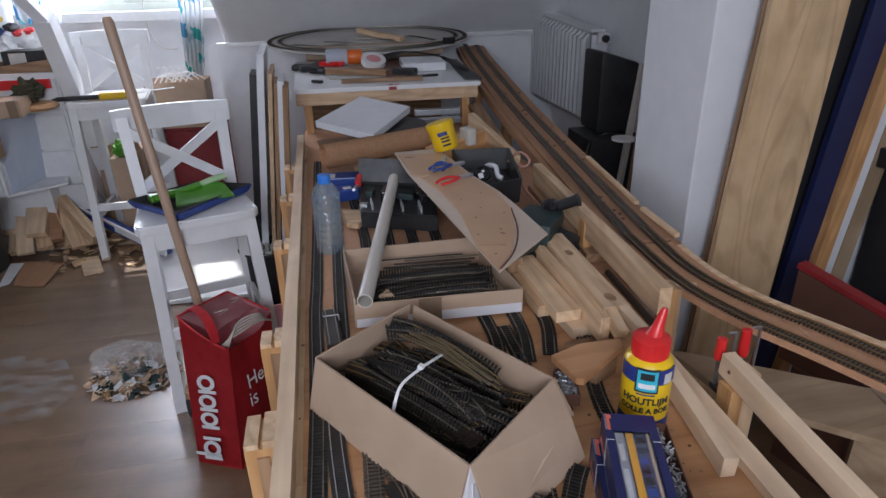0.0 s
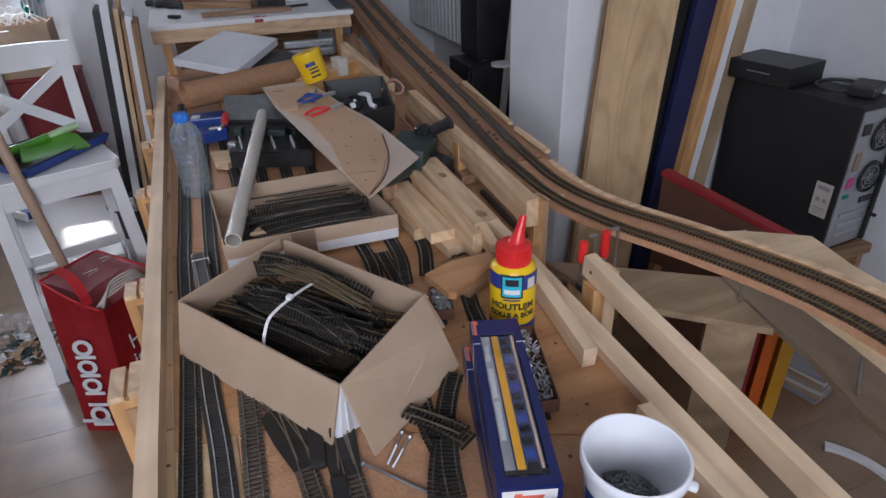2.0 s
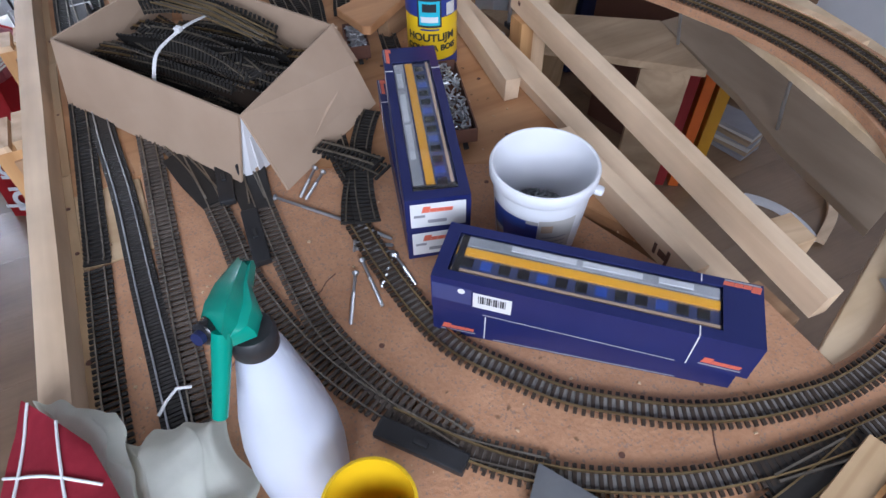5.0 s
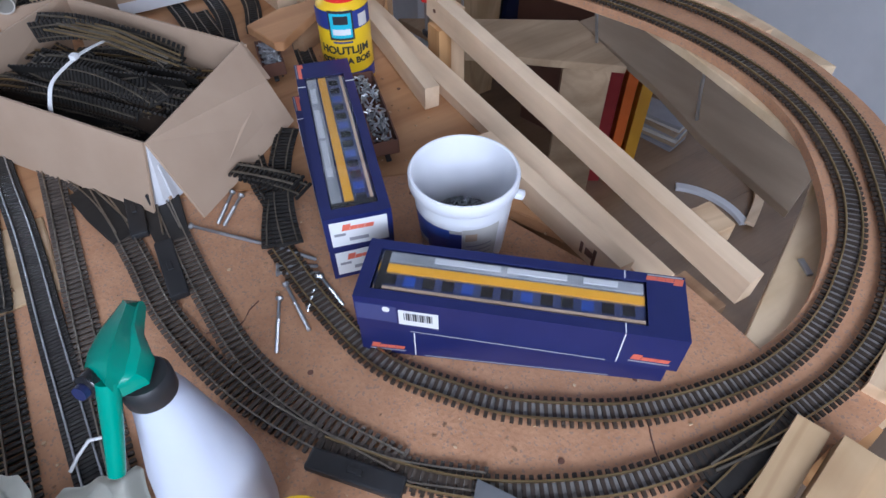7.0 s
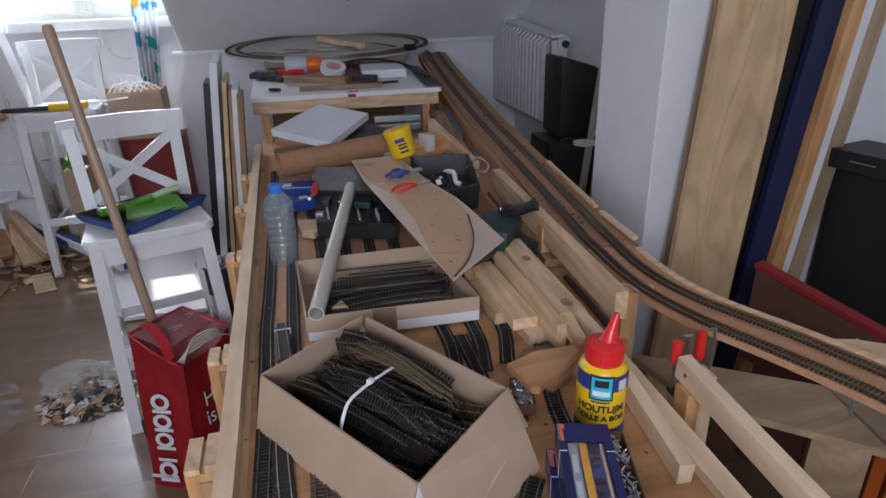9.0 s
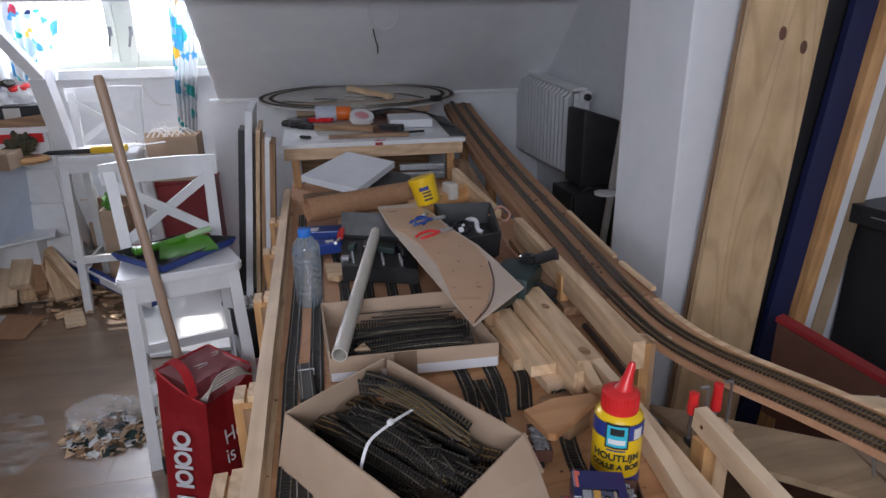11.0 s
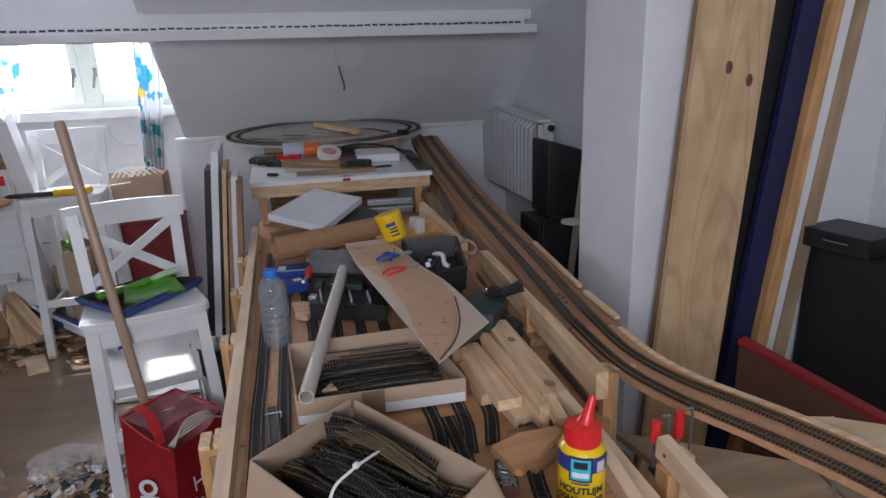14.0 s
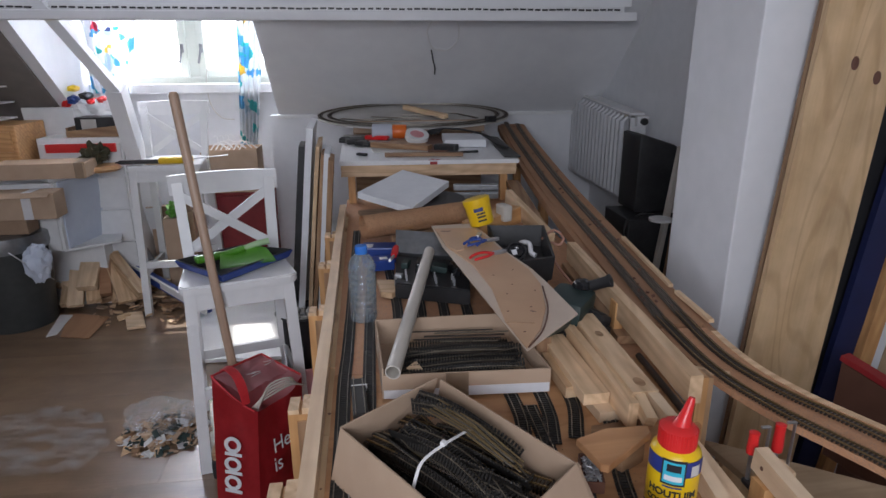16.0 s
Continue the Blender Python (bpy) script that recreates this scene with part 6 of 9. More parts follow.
gus = cloth_wall(bL, bC, 0.435, 0.352, 0.012, BAGRED, "gusset", "red bag side with white lettering shapes", out=LEAN)
cloth_wall(bC, bR, 0.352, 0.345, 0.022, BAGRED, "front", "red bag front", out=LEAN)
cloth_wall(bL, bB, 0.435, 0.400, 0.0, BAGLIGHT, "side", "faded inner side of the bag", out=LEAN)
cloth_wall(bB, bR, 0.400, 0.350, 0.0, BAGLIGHT, "back", "faded inside of the bag", out=LEAN)
part("bottom", quads([p + Vector((0, 0, 0.004)) for p in (bL, bC, bR, bB)], 0.004), BAGRED, bag)
fl = bmesh.new()
g = []
for i in range(13):
    u = i / 12
    p = bL.lerp(bB, u) + LEAN
    q = bC.lerp(bR, u) + LEAN
    g.append([fl.verts.new(p.lerp(q, v) + Vector((0, 0, 0.440 - 0.040 * u - 0.085 * v + 0.016 * math.sin(math.pi * v) + 0.010 * noise.noise(Vector((u * 5, v * 5, 1))) + 0.006 * noise.noise(Vector((u * 14, v * 14, 4)))))) for v in (0.0, 0.1, 0.2, 0.32, 0.44, 0.56, 0.66)])
for a, b in zip(g, g[1:]):
    for k in range(6):
        fl.faces.new((a[k], b[k], b[k + 1], a[k + 1]))
bmesh.ops.solidify(fl, geom=fl.faces[:], thickness=0.0015)
part("folded_flap", fl, BAGLIGHT, bag, "faded red flap folded over the opening", smooth=60)
for nm, a, b, za, zb in (("seam", bL, bB, 0.442, 0.403), ("seam", bB, bR, 0.403, 0.353), ("seam", bL, bC, 0.440, 0.350)):
    cord(nm, [a.lerp(b, t) + LEAN + Vector((0, 0, za + (zb - za) * t - (0.012 * math.sin(math.pi * t) if b is bC else 0))) for t in (0.0, 0.33, 0.66, 1.0)], 0.0034, BAGRED, bag, "dark red rim seam")
for u, v, w, h in ((0.45, 0.50, 0.040, 0.006), (0.49, 0.45, 0.006, 0.030), (0.40, 0.44, 0.006, 0.030), (0.80, 0.40, 0.030, 0.006), (0.84, 0.34, 0.006, 0.026)):
    p = (bL.lerp(bB, u) + LEAN).lerp(bC.lerp(bR, u) + LEAN, v)
    part("flap_mark", block(w, h, 0.001, m=pose(p.x, p.y, 0.4435 - 0.040 * u - 0.085 * v + 0.016 * math.sin(math.pi * v) + 0.008, -18, 10, 64)), LABEL, bag, "white printed mark")
strap = spline([Vector(p) for p in ((-0.452, 1.655, 0.446), (-0.435, 1.642, 0.452), (-0.405, 1.610, 0.440), (-0.388, 1.588, 0.405), (-0.382, 1.582, 0.365))], 0.008)
part("strap", ribbon(strap, 0.013, 0.013, 0.001, 0.002), BAGRED, bag, "red carrying strap")
# lettering shapes up the gusset: plain bars and arcs
gd = (bC - bL).normalized()
gup = (LEAN + Vector((0, 0, 0.40))).normalized()
gn = gd.cross(gup)
mg = Matrix((gd, gup, gn)).transposed().to_4x4()
mg.translation = bL.lerp(bC, 0.46) + gn * 0.021 + gup * 0.010
mg = mg @ Matrix.Diagonal((1.08, 1.16, 1, 1))
for z, h, arc in ((0.050, 0.050, 1), (0.092, 0.030, 0), (0.128, 0.042, 1), (0.174, 0.042, 1), (0.222, 0.046, 1)):
    if arc:
        bmv = lathe([(0.020, -0.0006), (0.011, -0.0006), (0.011, 0.0006), (0.020, 0.0006), (0.020, -0.0006)], seg=18)
        bmv.transform(Matrix.Diagonal((1.25, h / 0.046, 1, 1)))
        for v in bmv.verts:
            v.co += Vector((0.0, z, 0))
        part("logo_ring", bmv, CARDW, gus, m=mg)
    part("logo_bar", block(0.050, 0.008, 0.0012, at=(0.002, z - h / 2, 0)), CARDW, gus, m=mg)
part("logo_bar", block(0.074, 0.008, 0.0012, at=(-0.012, 0.034, 0)), CARDW, gus, m=mg)
wn_ = dirw.cross(gup)
mw = Matrix((dirw, gup, wn_)).transposed().to_4x4()
for text, z, off in (("He", 0.235, 0.085), ("is", 0.182, 0.066)):
    mm = mw.copy()
    mm.translation = bC + dirw * off + wn_ * 0.019 + gup * z
    lettering("lettering", text, 0.062, mm, LABEL, bag)
for i in range(5):
    cab = thing("cable", (-0.33, 1.6, 0.44), "grey white cable coiled in the bag", "cable", "cables in the bag")
    o = 0.006 * i
    cord("wire", [(-0.385 + o, 1.600, 0.330), (-0.365 + o, 1.602, 0.352 + o), (-0.325, 1.625 + o, 0.366 + o), (-0.275, 1.68, 0.366 + o), (-0.245 - o, 1.74, 0.33)], 0.0026, TUBE, cab)

# ---- floor: chips, planks pile, bright board ----
rf = random.Random(21)


def scrap(name, n, cx, cy, rx, ry, zmax, smin, smax, mats, label, category):
    by = {}
    for i in range(n):
        a, r = rf.uniform(0, 6.283), math.sqrt(rf.random())
        s = rf.uniform(smin, smax)
        b = block(s, s * rf.uniform(0.3, 0.8), rf.uniform(0.001, 0.006), m=pose(cx + rx * r * math.cos(a), cy + ry * r * math.sin(a), 0.004 + rf.random() * zmax * (1 - r), rf.uniform(-35, 35), rf.uniform(-35, 35), rf.uniform(0, 360)))
        by.setdefault(rf.randrange(len(mats)), []).append(b)
    for k, bs in by.items():
        tagged(part(name, join(*bs), mats[k]), label, category, kind="stuff")


scrap("wood_chips", 330, -0.775, 2.03, 0.15, 0.125, 0.06, 0.012, 0.04, (CARD, PINE, GREENTOOL, LABEL, CARDW, OLDWOOD), "heap of small wood and card scraps on the floor", "scraps")
film = thing("crumpled_bag", (-0.80, 2.05, 0.05), "crumpled clear plastic bag over the scraps", "plastic bag")
cb_ = bmesh.new()
bmesh.ops.create_icosphere(cb_, subdivisions=4, radius=1.0)
for v in cb_.verts:
    k = 1 + 0.35 * noise.noise(v.co * 2.6) + 0.2 * noise.noise(v.co * 7)
    v.co = Vector((-0.80 + v.co.x * 0.11 * k, 2.07 + v.co.y * 0.085 * k, 0.055 + v.co.z * 0.05 * k))
part("sheet", cb_, CRINKLE, film, smooth=25)
tagged(part("floor_sheet", quads([(-0.78, 2.56, 0.012), (-0.43, 2.55, 0.012), (-0.56, 3.25, 0.012), (-0.99, 3.30, 0.012)], 0.016), GLOSSY), "white lacquered board lying on the floor in the light", "board")
for p, q, w, h, mt in (((-1.561, 3.205, 0.045), (-1.603, 3.45, 0.270), 0.075, 0.025, PALEPINE), ((-1.511, 3.25, 0.125), (-1.52, 3.47, 0.312), 0.095, 0.045, PALEPINE), ((-1.421, 3.25, 0.085), (-1.475, 3.47, 0.290), 0.055, 0.035, BROWNPLY),
                       ((-1.313, 3.235, 0.045), (-1.446, 3.44, 0.255), 0.085, 0.025, PINE), ((-1.221, 3.22, 0.085), (-1.430, 3.43, 0.240), 0.055, 0.05, KNOTTY), ((-1.241, 3.40, 0.075), (-1.399, 3.52, 0.175), 0.06, 0.025, PINE),
                       ((-1.478, 3.235, 0.055), (-1.54, 3.42, 0.180), 0.07, 0.03, KNOTTY), ((-1.667, 3.34, 0.10), (-1.656, 3.47, 0.255), 0.07, 0.03, PALEPINE), ((-1.372, 3.26, 0.045), (-1.44, 3.45, 0.200), 0.06, 0.03, KNOTTY),
                       ((-1.62, 3.24, 0.04), (-1.66, 3.45, 0.17), 0.06, 0.03, PINE), ((-1.28, 3.50, 0.15), (-1.41, 3.56, 0.19), 0.05, 0.03, PALEPINE), ((-1.33, 3.58, 0.16), (-1.22, 3.62, 0.15), 0.05, 0.03, PINE),
                       ((-1.20, 3.44, 0.03), (-1.38, 3.60, 0.10), 0.07, 0.03, PINE), ((-1.12, 3.42, 0.03), (-1.02, 3.62, 0.05), 0.05, 0.02, PINE), ((-1.16, 3.50, 0.05), (-1.30, 3.66, 0.07), 0.05, 0.03, PALEPINE),
                       ((-1.50, 3.34, 0.03), (-1.30, 3.46, 0.03), 0.09, 0.03, OLDWOOD), ((-1.60, 3.45, 0.05), (-1.40, 3.60, 0.08), 0.09, 0.06, KNOTTY), ((-1.10, 3.28, 0.02), (-0.98, 3.44, 0.03), 0.04, 0.02, KNOTTY)):
    timber(p, q, w, h, mt, "offcut of pale timber in the heap on the floor", group="heap of timber offcuts", name="timber_offcut")
tagged(part("plywood_square", quads([(-1.30, 3.14, 0.016), (-1.215, 3.15, 0.018), (-1.145, 2.98, 0.010), (-1.225, 2.955, 0.010)], 0.012), PALEPINE), "square scrap of pale plywood on the floor", "offcut")
tagged(part("card_strip", quads([(-1.58, 2.92, 0.008), (-1.62, 3.16, 0.02), (-1.56, 3.16, 0.016), (-1.545, 2.95, 0.006)], 0.004), CARDW), "pale card strip on the floor", "card")
for i in range(22):
    x, y = -1.12 + rf.uniform(-0.20, 0.26), 3.20 + rf.uniform(-0.10, 0.30)
    s = rf.uniform(0.03, 0.09)
    ob = part("wood_scrap", block(s, s * rf.uniform(0.4, 0.9), rf.uniform(0.006, 0.02), 0.001), rf.choice((PINE, OLDWOOD, CARD, KNOTTY)), m=pose(x, y, 0.012 + 0.03 * rf.random(), rf.uniform(-12, 12), rf.uniform(-12, 12), rf.uniform(0, 180)))
    tagged(ob, "small flat scrap of wood on the floor", "offcut", "heap of timber offcuts")
scrap("wood_chips", 130, -1.15, 3.25, 0.34, 0.28, 0.03, 0.012, 0.05, (CARD, PINE, OLDWOOD), "small splinters and scraps round the timber heap", "scraps")
tagged(part("carton_sheet", quads([(-1.515, 2.92, 0.006), (-1.372, 2.88, 0.006), (-1.37, 3.126, 0.010), (-1.594, 3.20, 0.012)], 0.004), BROWNPLY), "flat brown card sheet on the floor", "card")
can = thing("metal_tube", (-1.22, 3.42, 0.1), "short grey metal tube on the offcuts", "tube")
part("tube", lathe([(0.038, 0), (0.038, 0.16), (0.034, 0.16), (0.034, 0.0), (0.038, 0)], seg=24, m=Matrix.Translation((-1.235, 3.42, 0.183)) @ Vector((-0.111, 0.18, 0.05)).to_track_quat("Z", "Y").to_matrix().to_4x4()), DARKMETAL, can, smooth=40)
bt = thing("blue_level", (-1.1, 3.75, 0.1), "long blue and white tube lying on the floor", "tube")
bar("profile", (-1.62, 3.70, 0.22), (-0.86, 3.05, 0.05), 0.05, 0.035, BLUEP, bt)
bar("edge", (-1.60, 3.668, 0.225), (-0.86, 3.018, 0.055), 0.012, 0.037, WHITE, bt)

# ---- left corner: bin, boxes, cabinets ----
binx, biny = -1.80, 3.15
gbin = thing("waste_bin", (binx, biny, 0), "dark grey round waste bin with a folded rim of bag", "bin")
part("body", lathe([(0, 0), (0.16, 0), (0.165, 0.01), (0.19, 0.44), (0.195, 0.46), (0.18, 0.46), (0.155, 0.02), (0, 0.02)], (binx, biny, 0), 40), BINGREY, gbin, smooth=40)
part("bag_rim", lathe([(0.197, 0.40), (0.205, 0.43), (0.20, 0.475), (0.17, 0.485), (0.12, 0.47), (0.0, 0.455)], (binx, biny, 0), 40), DARKMETAL, gbin, "grey liner folded over the rim", smooth=40)
cord("wire_handle", [(binx + 0.10, biny - 0.17, 0.42), (binx + 0.20, biny - 0.15, 0.32), (binx + 0.24, biny - 0.05, 0.22), (binx + 0.20, biny + 0.02, 0.20)], 0.003, STEEL, gbin)
lb_ = thing("crumpled_paper_bag", (-1.66, 3.04, 0.46), "crumpled pale blue bag hanging over the bin rim", "bag")
bagm = bmesh.new()
bmesh.ops.create_icosphere(bagm, subdivisions=4, radius=1.0)
for v in bagm.verts:
    k = 1 + 0.30 * noise.noise(v.co * 1.8) + 0.16 * noise.noise(v.co * 5)
    v.co = Vector((-1.60 + v.co.x * 0.06 * k, 3.03 + v.co.y * 0.05 * k, 0.35 + v.co.z * 0.09 * k))
part("sheet", bagm, PALEBLUE, lb_, smooth=25)
cs = thing("small_carton", (-1.71, 3.09, 0.487), "small brown cardboard carton lying on the bin", "box")
part("carton", block(0.20, 0.105, 0.071, 0.003, at=(-1.72, 3.09, 0.5215)), MDF, cs)
cu = thing("flat_carton", (-1.64, 3.21, 0.56), "flat brown cardboard carton with pale tape on a smaller one", "box")
part("carton", block(0.325, 0.12, 0.125, 0.003, m=pose(-1.642, 3.085, 0.6205, 0, 0, 2)), CARD, cu)
part("tape", block(0.04, 0.122, 0.126, 0.001, m=pose(-1.60, 3.085, 0.6215, 0, 0, 2)), CARDW, cu, "strip of pale tape")
part("flap", quads([(-1.80, 3.022, 0.6845), (-1.49, 3.033, 0.6845), (-1.485, 2.985, 0.672), (-1.79, 2.973, 0.668)], 0.003), CARD, cu, "open carton flap")
wbx = thing("white_cube_shelf", (-1.5, 3.35, 0.0), "white open cube shelf on its side with a carton on top", "shelf unit")
# white inside coloured pale blue, as the window lights it
part("inner_panel", quads([(-1.533, 3.20, 0.36), (-1.461, 3.55, 0.36), (-1.424, 3.55, 0.70), (-1.533, 3.20, 0.70)], 0.012), PALEBLUE, wbx, "inside of the white cube, painted with the window's blue light")
part("base_panel", quads([(-1.547, 3.185, 0.355), (-1.33, 3.33, 0.355), (-1.40, 3.56, 0.355), (-1.95, 3.50, 0.355)], 0.012), WHITE, wbx)
part("top_panel", quads([(-1.56, 3.185, 0.712), (-1.43, 3.36, 0.712), (-1.40, 3.62, 0.712), (-1.95, 3.50, 0.712)], 0.016), WHITE, wbx)
part("front_panel", quads([(-1.95, 3.18, 0.36), (-1.552, 3.18, 0.36), (-1.552, 3.18, 0.70), (-1.95, 3.18, 0.70)], 0.016), WHITE, wbx)
bar("edge", (-1.541, 3.185, 0.36), (-1.541, 3.185, 0.70), 0.014, 0.03, WHITE, wbx, up=(0, 1, 0))
part("plinth", block(0.5, 0.2, 0.34, 0.004, at=(-1.68, 3.45, 0.17)), WHITE, wbx)
cbx = thing("flat_carton", (-1.62, 3.3, 0.73), "brown taped carton lying on the white shelf", "box")
part("carton", block(0.42, 0.17, 0.075, 0.003, m=pose(-1.60, 3.26, 0.757, 0, 0, 4)), CARD, cbx)
part("tape", block(0.04, 0.174, 0.077, 0.001, m=pose(-1.42, 3.272, 0.757, 0, 0, 4)), TAPE, cbx)
ocab = thing("pine_cabinet", (-1.95, 3.4, 0), "varnished pine cabinet in the corner", "cabinet")
part("body", block(0.30, 0.3, 0.26, 0.006, at=(-1.90, 3.5, 0.83)), ORANGEW, ocab)
part("drawer_front", block(0.26, 0.015, 0.10, 0.003, at=(-1.90, 3.345, 0.88)), ORANGEW, ocab)
dr = thing("drawer_unit", (-1.5, 3.62, 0), "white drawer unit with a red tray on top", "drawers")
part("body", block(0.42, 0.30, 0.88, 0.004, at=(-1.51, 3.62, 0.44)), WHITE, dr)
for i, z in enumerate((0.80, 0.62, 0.44, 0.26)):
    part("drawer_front", block(0.40, 0.014, 0.165, 0.003, at=(-1.51, 3.463, z - 0.03)), WHITE, dr)
part("red_tray", block(0.345, 0.02, 0.045, 0.004, at=(-1.50, 3.452, 0.83)), RED, dr, "red tray front")
pl = thing("plant_model", (-1.46, 3.42, 0.72), "small brown and green landscape model on a round wooden base", "model")
part("base", lathe([(0, 0), (0.09, 0), (0.10, 0.012), (0.085, 0.03), (0, 0.035)], (-1.40, 3.40, 0.72), 24), ORANGEW, pl, smooth=40)
mb = bmesh.new()
bmesh.ops.create_icosphere(mb, subdivisions=4, radius=1.0)
for v in mb.verts:
    k = 1 + 0.6 * noise.noise(v.co * 2.2) + 0.35 * noise.noise(v.co * 6)
    v.co = Vector((-1.42 + v.co.x * 0.06 * k, 3.40 + v.co.y * 0.05 * k, 0.80 + v.co.z * 0.055 * k))
part("moss", mb, surface("moss", (0.03, 0.035, 0.018), (0.10, 0.085, 0.05), 60, rough=0.9, bump=0.5), pl, smooth=30)
clut = thing("photo_box", (-1.42, 3.6, 0.9), "dark box with a picture front on the drawers", "box")
part("box", block(0.20, 0.12, 0.09, 0.003, at=(-1.44, 3.58, 0.935)), BLACKP, clut)
part("picture", block(0.075, 0.004, 0.07, 0.001, at=(-1.47, 3.519, 0.935)), PAPER, clut, "small printed picture")
cr = thing("wooden_crate", (-1.45, 3.56, 0.88), "low brown wooden crate on the drawers", "crate")
part("front", block(0.30, 0.012, 0.05, 0.002, m=pose(-1.43, 3.50, 0.902, 0, -6, 0)), OLDWOOD, cr)
part("bottom", block(0.30, 0.12, 0.01, 0.002, m=pose(-1.43, 3.56, 0.885, 0, 0, 0)), OLDWOOD, cr)
for x in (-1.575, -1.285):
    part("end", block(0.012, 0.12, 0.05, 0.002, at=(x, 3.56, 0.905)), OLDWOOD, cr)
pb2 = thing("toy_bag", (-1.52, 3.72, 1.02), "clear plastic bag with coloured contents", "plastic bag")
for (x, z, sx, sz, mt) in ((-1.63, 1.01, 0.035, 0.06, RED), (-1.57, 1.00, 0.05, 0.05, WHITE), (-1.60, 1.06, 0.028, 0.025, BLUEP), (-1.59, 1.12, 0.025, 0.018, YELLOW), (-1.47, 1.02, 0.07, 0.05, WHITE), (-1.50, 1.05, 0.028, 0.02, RED), (-1.45, 1.06, 0.025, 0.018, RED), (-1.53, 1.08, 0.03, 0.022, BLACKP)):
    nb = bmesh.new()
    bmesh.ops.create_icosphere(nb, subdivisions=3, radius=1.0)
    for v in nb.verts:
        k = 1 + 0.35 * noise.noise(v.co * 2 + Vector((x * 9, 0, 0)))
        v.co = Vector((x + v.co.x * sx * k, 3.70 + v.co.y * 0.05 * k, z + v.co.z * sz * k))
    part("wrapped_toy", nb, mt, pb2, smooth=40)
rack = thing("letter_rack", (-1.90, 3.45, 1.0), "white stacked letter rack on the cabinet", "rack")
for z in (0.98, 1.06, 1.14):
    part("tray", block(0.14, 0.2, 0.008, 0.002, at=(-1.92, 3.50, z)), WHITE, rack)
for x in (-1.985, -1.855):
    part("post", block(0.012, 0.012, 0.22, 0.002, at=(x, 3.41, 1.07)), WHITE, rack)
tagged(part("white_board", block(0.26, 0.016, 0.15, 0.002, m=pose(-1.72, 3.66, 0.95, 8, 0, 0)), WHITE), "white board leaning behind the drawers", "board")
# between and behind the stools
bx = thing("hanger_box", (-0.78, 3.66, 0), "brown carton full of white hangers and wire", "box")
part("carton", join(block(0.30, 0.004, 0.24, at=(-0.785, 3.56, 0.67)), block(0.30, 0.004, 0.24, at=(-0.785, 3.76, 0.67)), block(0.004, 0.2, 0.24, at=(-0.935, 3.66, 0.67)), block(0.004, 0.2, 0.24, at=(-0.635, 3.66, 0.67)), block(0.30, 0.2, 0.004, at=(-0.785, 3.66, 0.553))), CARD, bx)
for i in range(7):
    hg = thing("hanger", (-0.8, 3.66, 0.85), "white plastic hanger in the carton", "hanger", "hangers in the carton")
    x, y = -0.85 + 0.025 * i, 3.60 + 0.02 * (i % 4)
    cord("wire", [(x - 0.05, y, 0.77), (x, y, 0.822 + 0.006 * (i % 3)), (x + 0.06, y + 0.01, 0.785)], 0.004, WHITE, hg)
    cord("hook", [(x, y, 0.822), (x + 0.006, y, 0.85), (x - 0.008, y, 0.862), (x - 0.016, y, 0.85)], 0.0025, WHITE, hg, step=0.006)
rb = thing("red_crate", (-0.66, 2.9, 0), "dark red storage crate behind the stool", "crate")
part("crate", block(0.34, 0.20, 0.525, 0.008, at=(-0.745, 3.665, 0.2645)), DARKRED, rb)
part("lid", block(0.348, 0.208, 0.02, 0.006, at=(-0.745, 3.665, 0.538)), DARKRED, rb)
gr = thing("green_bag", (-0.93, 3.1, 0.4), "crumpled bright green bag between the stools", "bag")
nb = bmesh.new()
bmesh.ops.create_icosphere(nb, subdivisions=4, radius=1.0)
for v in nb.verts:
    k = 1 + 0.45 * noise.noise(v.co * 2.3) + 0.2 * noise.noise(v.co * 6)
    v.co = Vector((-1.09 + v.co.x * 0.033 * k, 3.46 + v.co.y * 0.04 * k, 0.485 + v.co.z * 0.042 * k))
part("sack", nb, GREENP, gr, smooth=30)
part("stand", block(0.11, 0.1, 0.44, 0.003, at=(-1.09, 3.48, 0.221)), CARD, gr)
bxs = thing("brown_carton", (-1.15, 3.72, 0), "open brown carton on the floor below the window", "box")
part("carton", block(0.24, 0.2, 0.42, 0.003, at=(-1.17, 3.78, 0.21)), CARD, bxs)
part("lid", quads([(-1.29, 3.68, 0.42), (-1.05, 3.68, 0.42), (-1.04, 3.60, 0.48), (-1.28, 3.60, 0.47)], 0.003), CARD, bxs)
# curtains
def curtain(x0, x1, z0, z1, y, gather, label, folds=5):
    c = thing("curtain", ((x0 + x1) / 2, y, z1), label, "curtain", "printed curtains")
    bm = bmesh.new()
    nx, nz = 60, 24
    grid = []
    for i in range(nx + 1):
        u = i / nx
        col = []
        for k in range(nz + 1):
            v = k / nz
            mid_x = (x0 + x1) / 2 + gather * (1 - v)
            half = (x1 - x0) / 2 * (0.55 + 0.45 * v)
            col.append(bm.verts.new((mid_x + (2 * u - 1) * half, y + 0.022 * math.sin(u * folds * 6.283 + 0.8 * math.sin(3 * v)) * (0.6 + 0.4 * v), z0 + (z1 - z0) * v)))
        grid.append(col)
    for a, b in zip(grid, grid[1:]):
        for k in range(nz):
            bm.faces.new((a[k], b[k], b[k + 1], a[k + 1]))
    bmesh.ops.solidify(bm, geom=bm.faces[:], thickness=0.001)
    part("cloth", bm, CURTAIN, c, smooth=60)


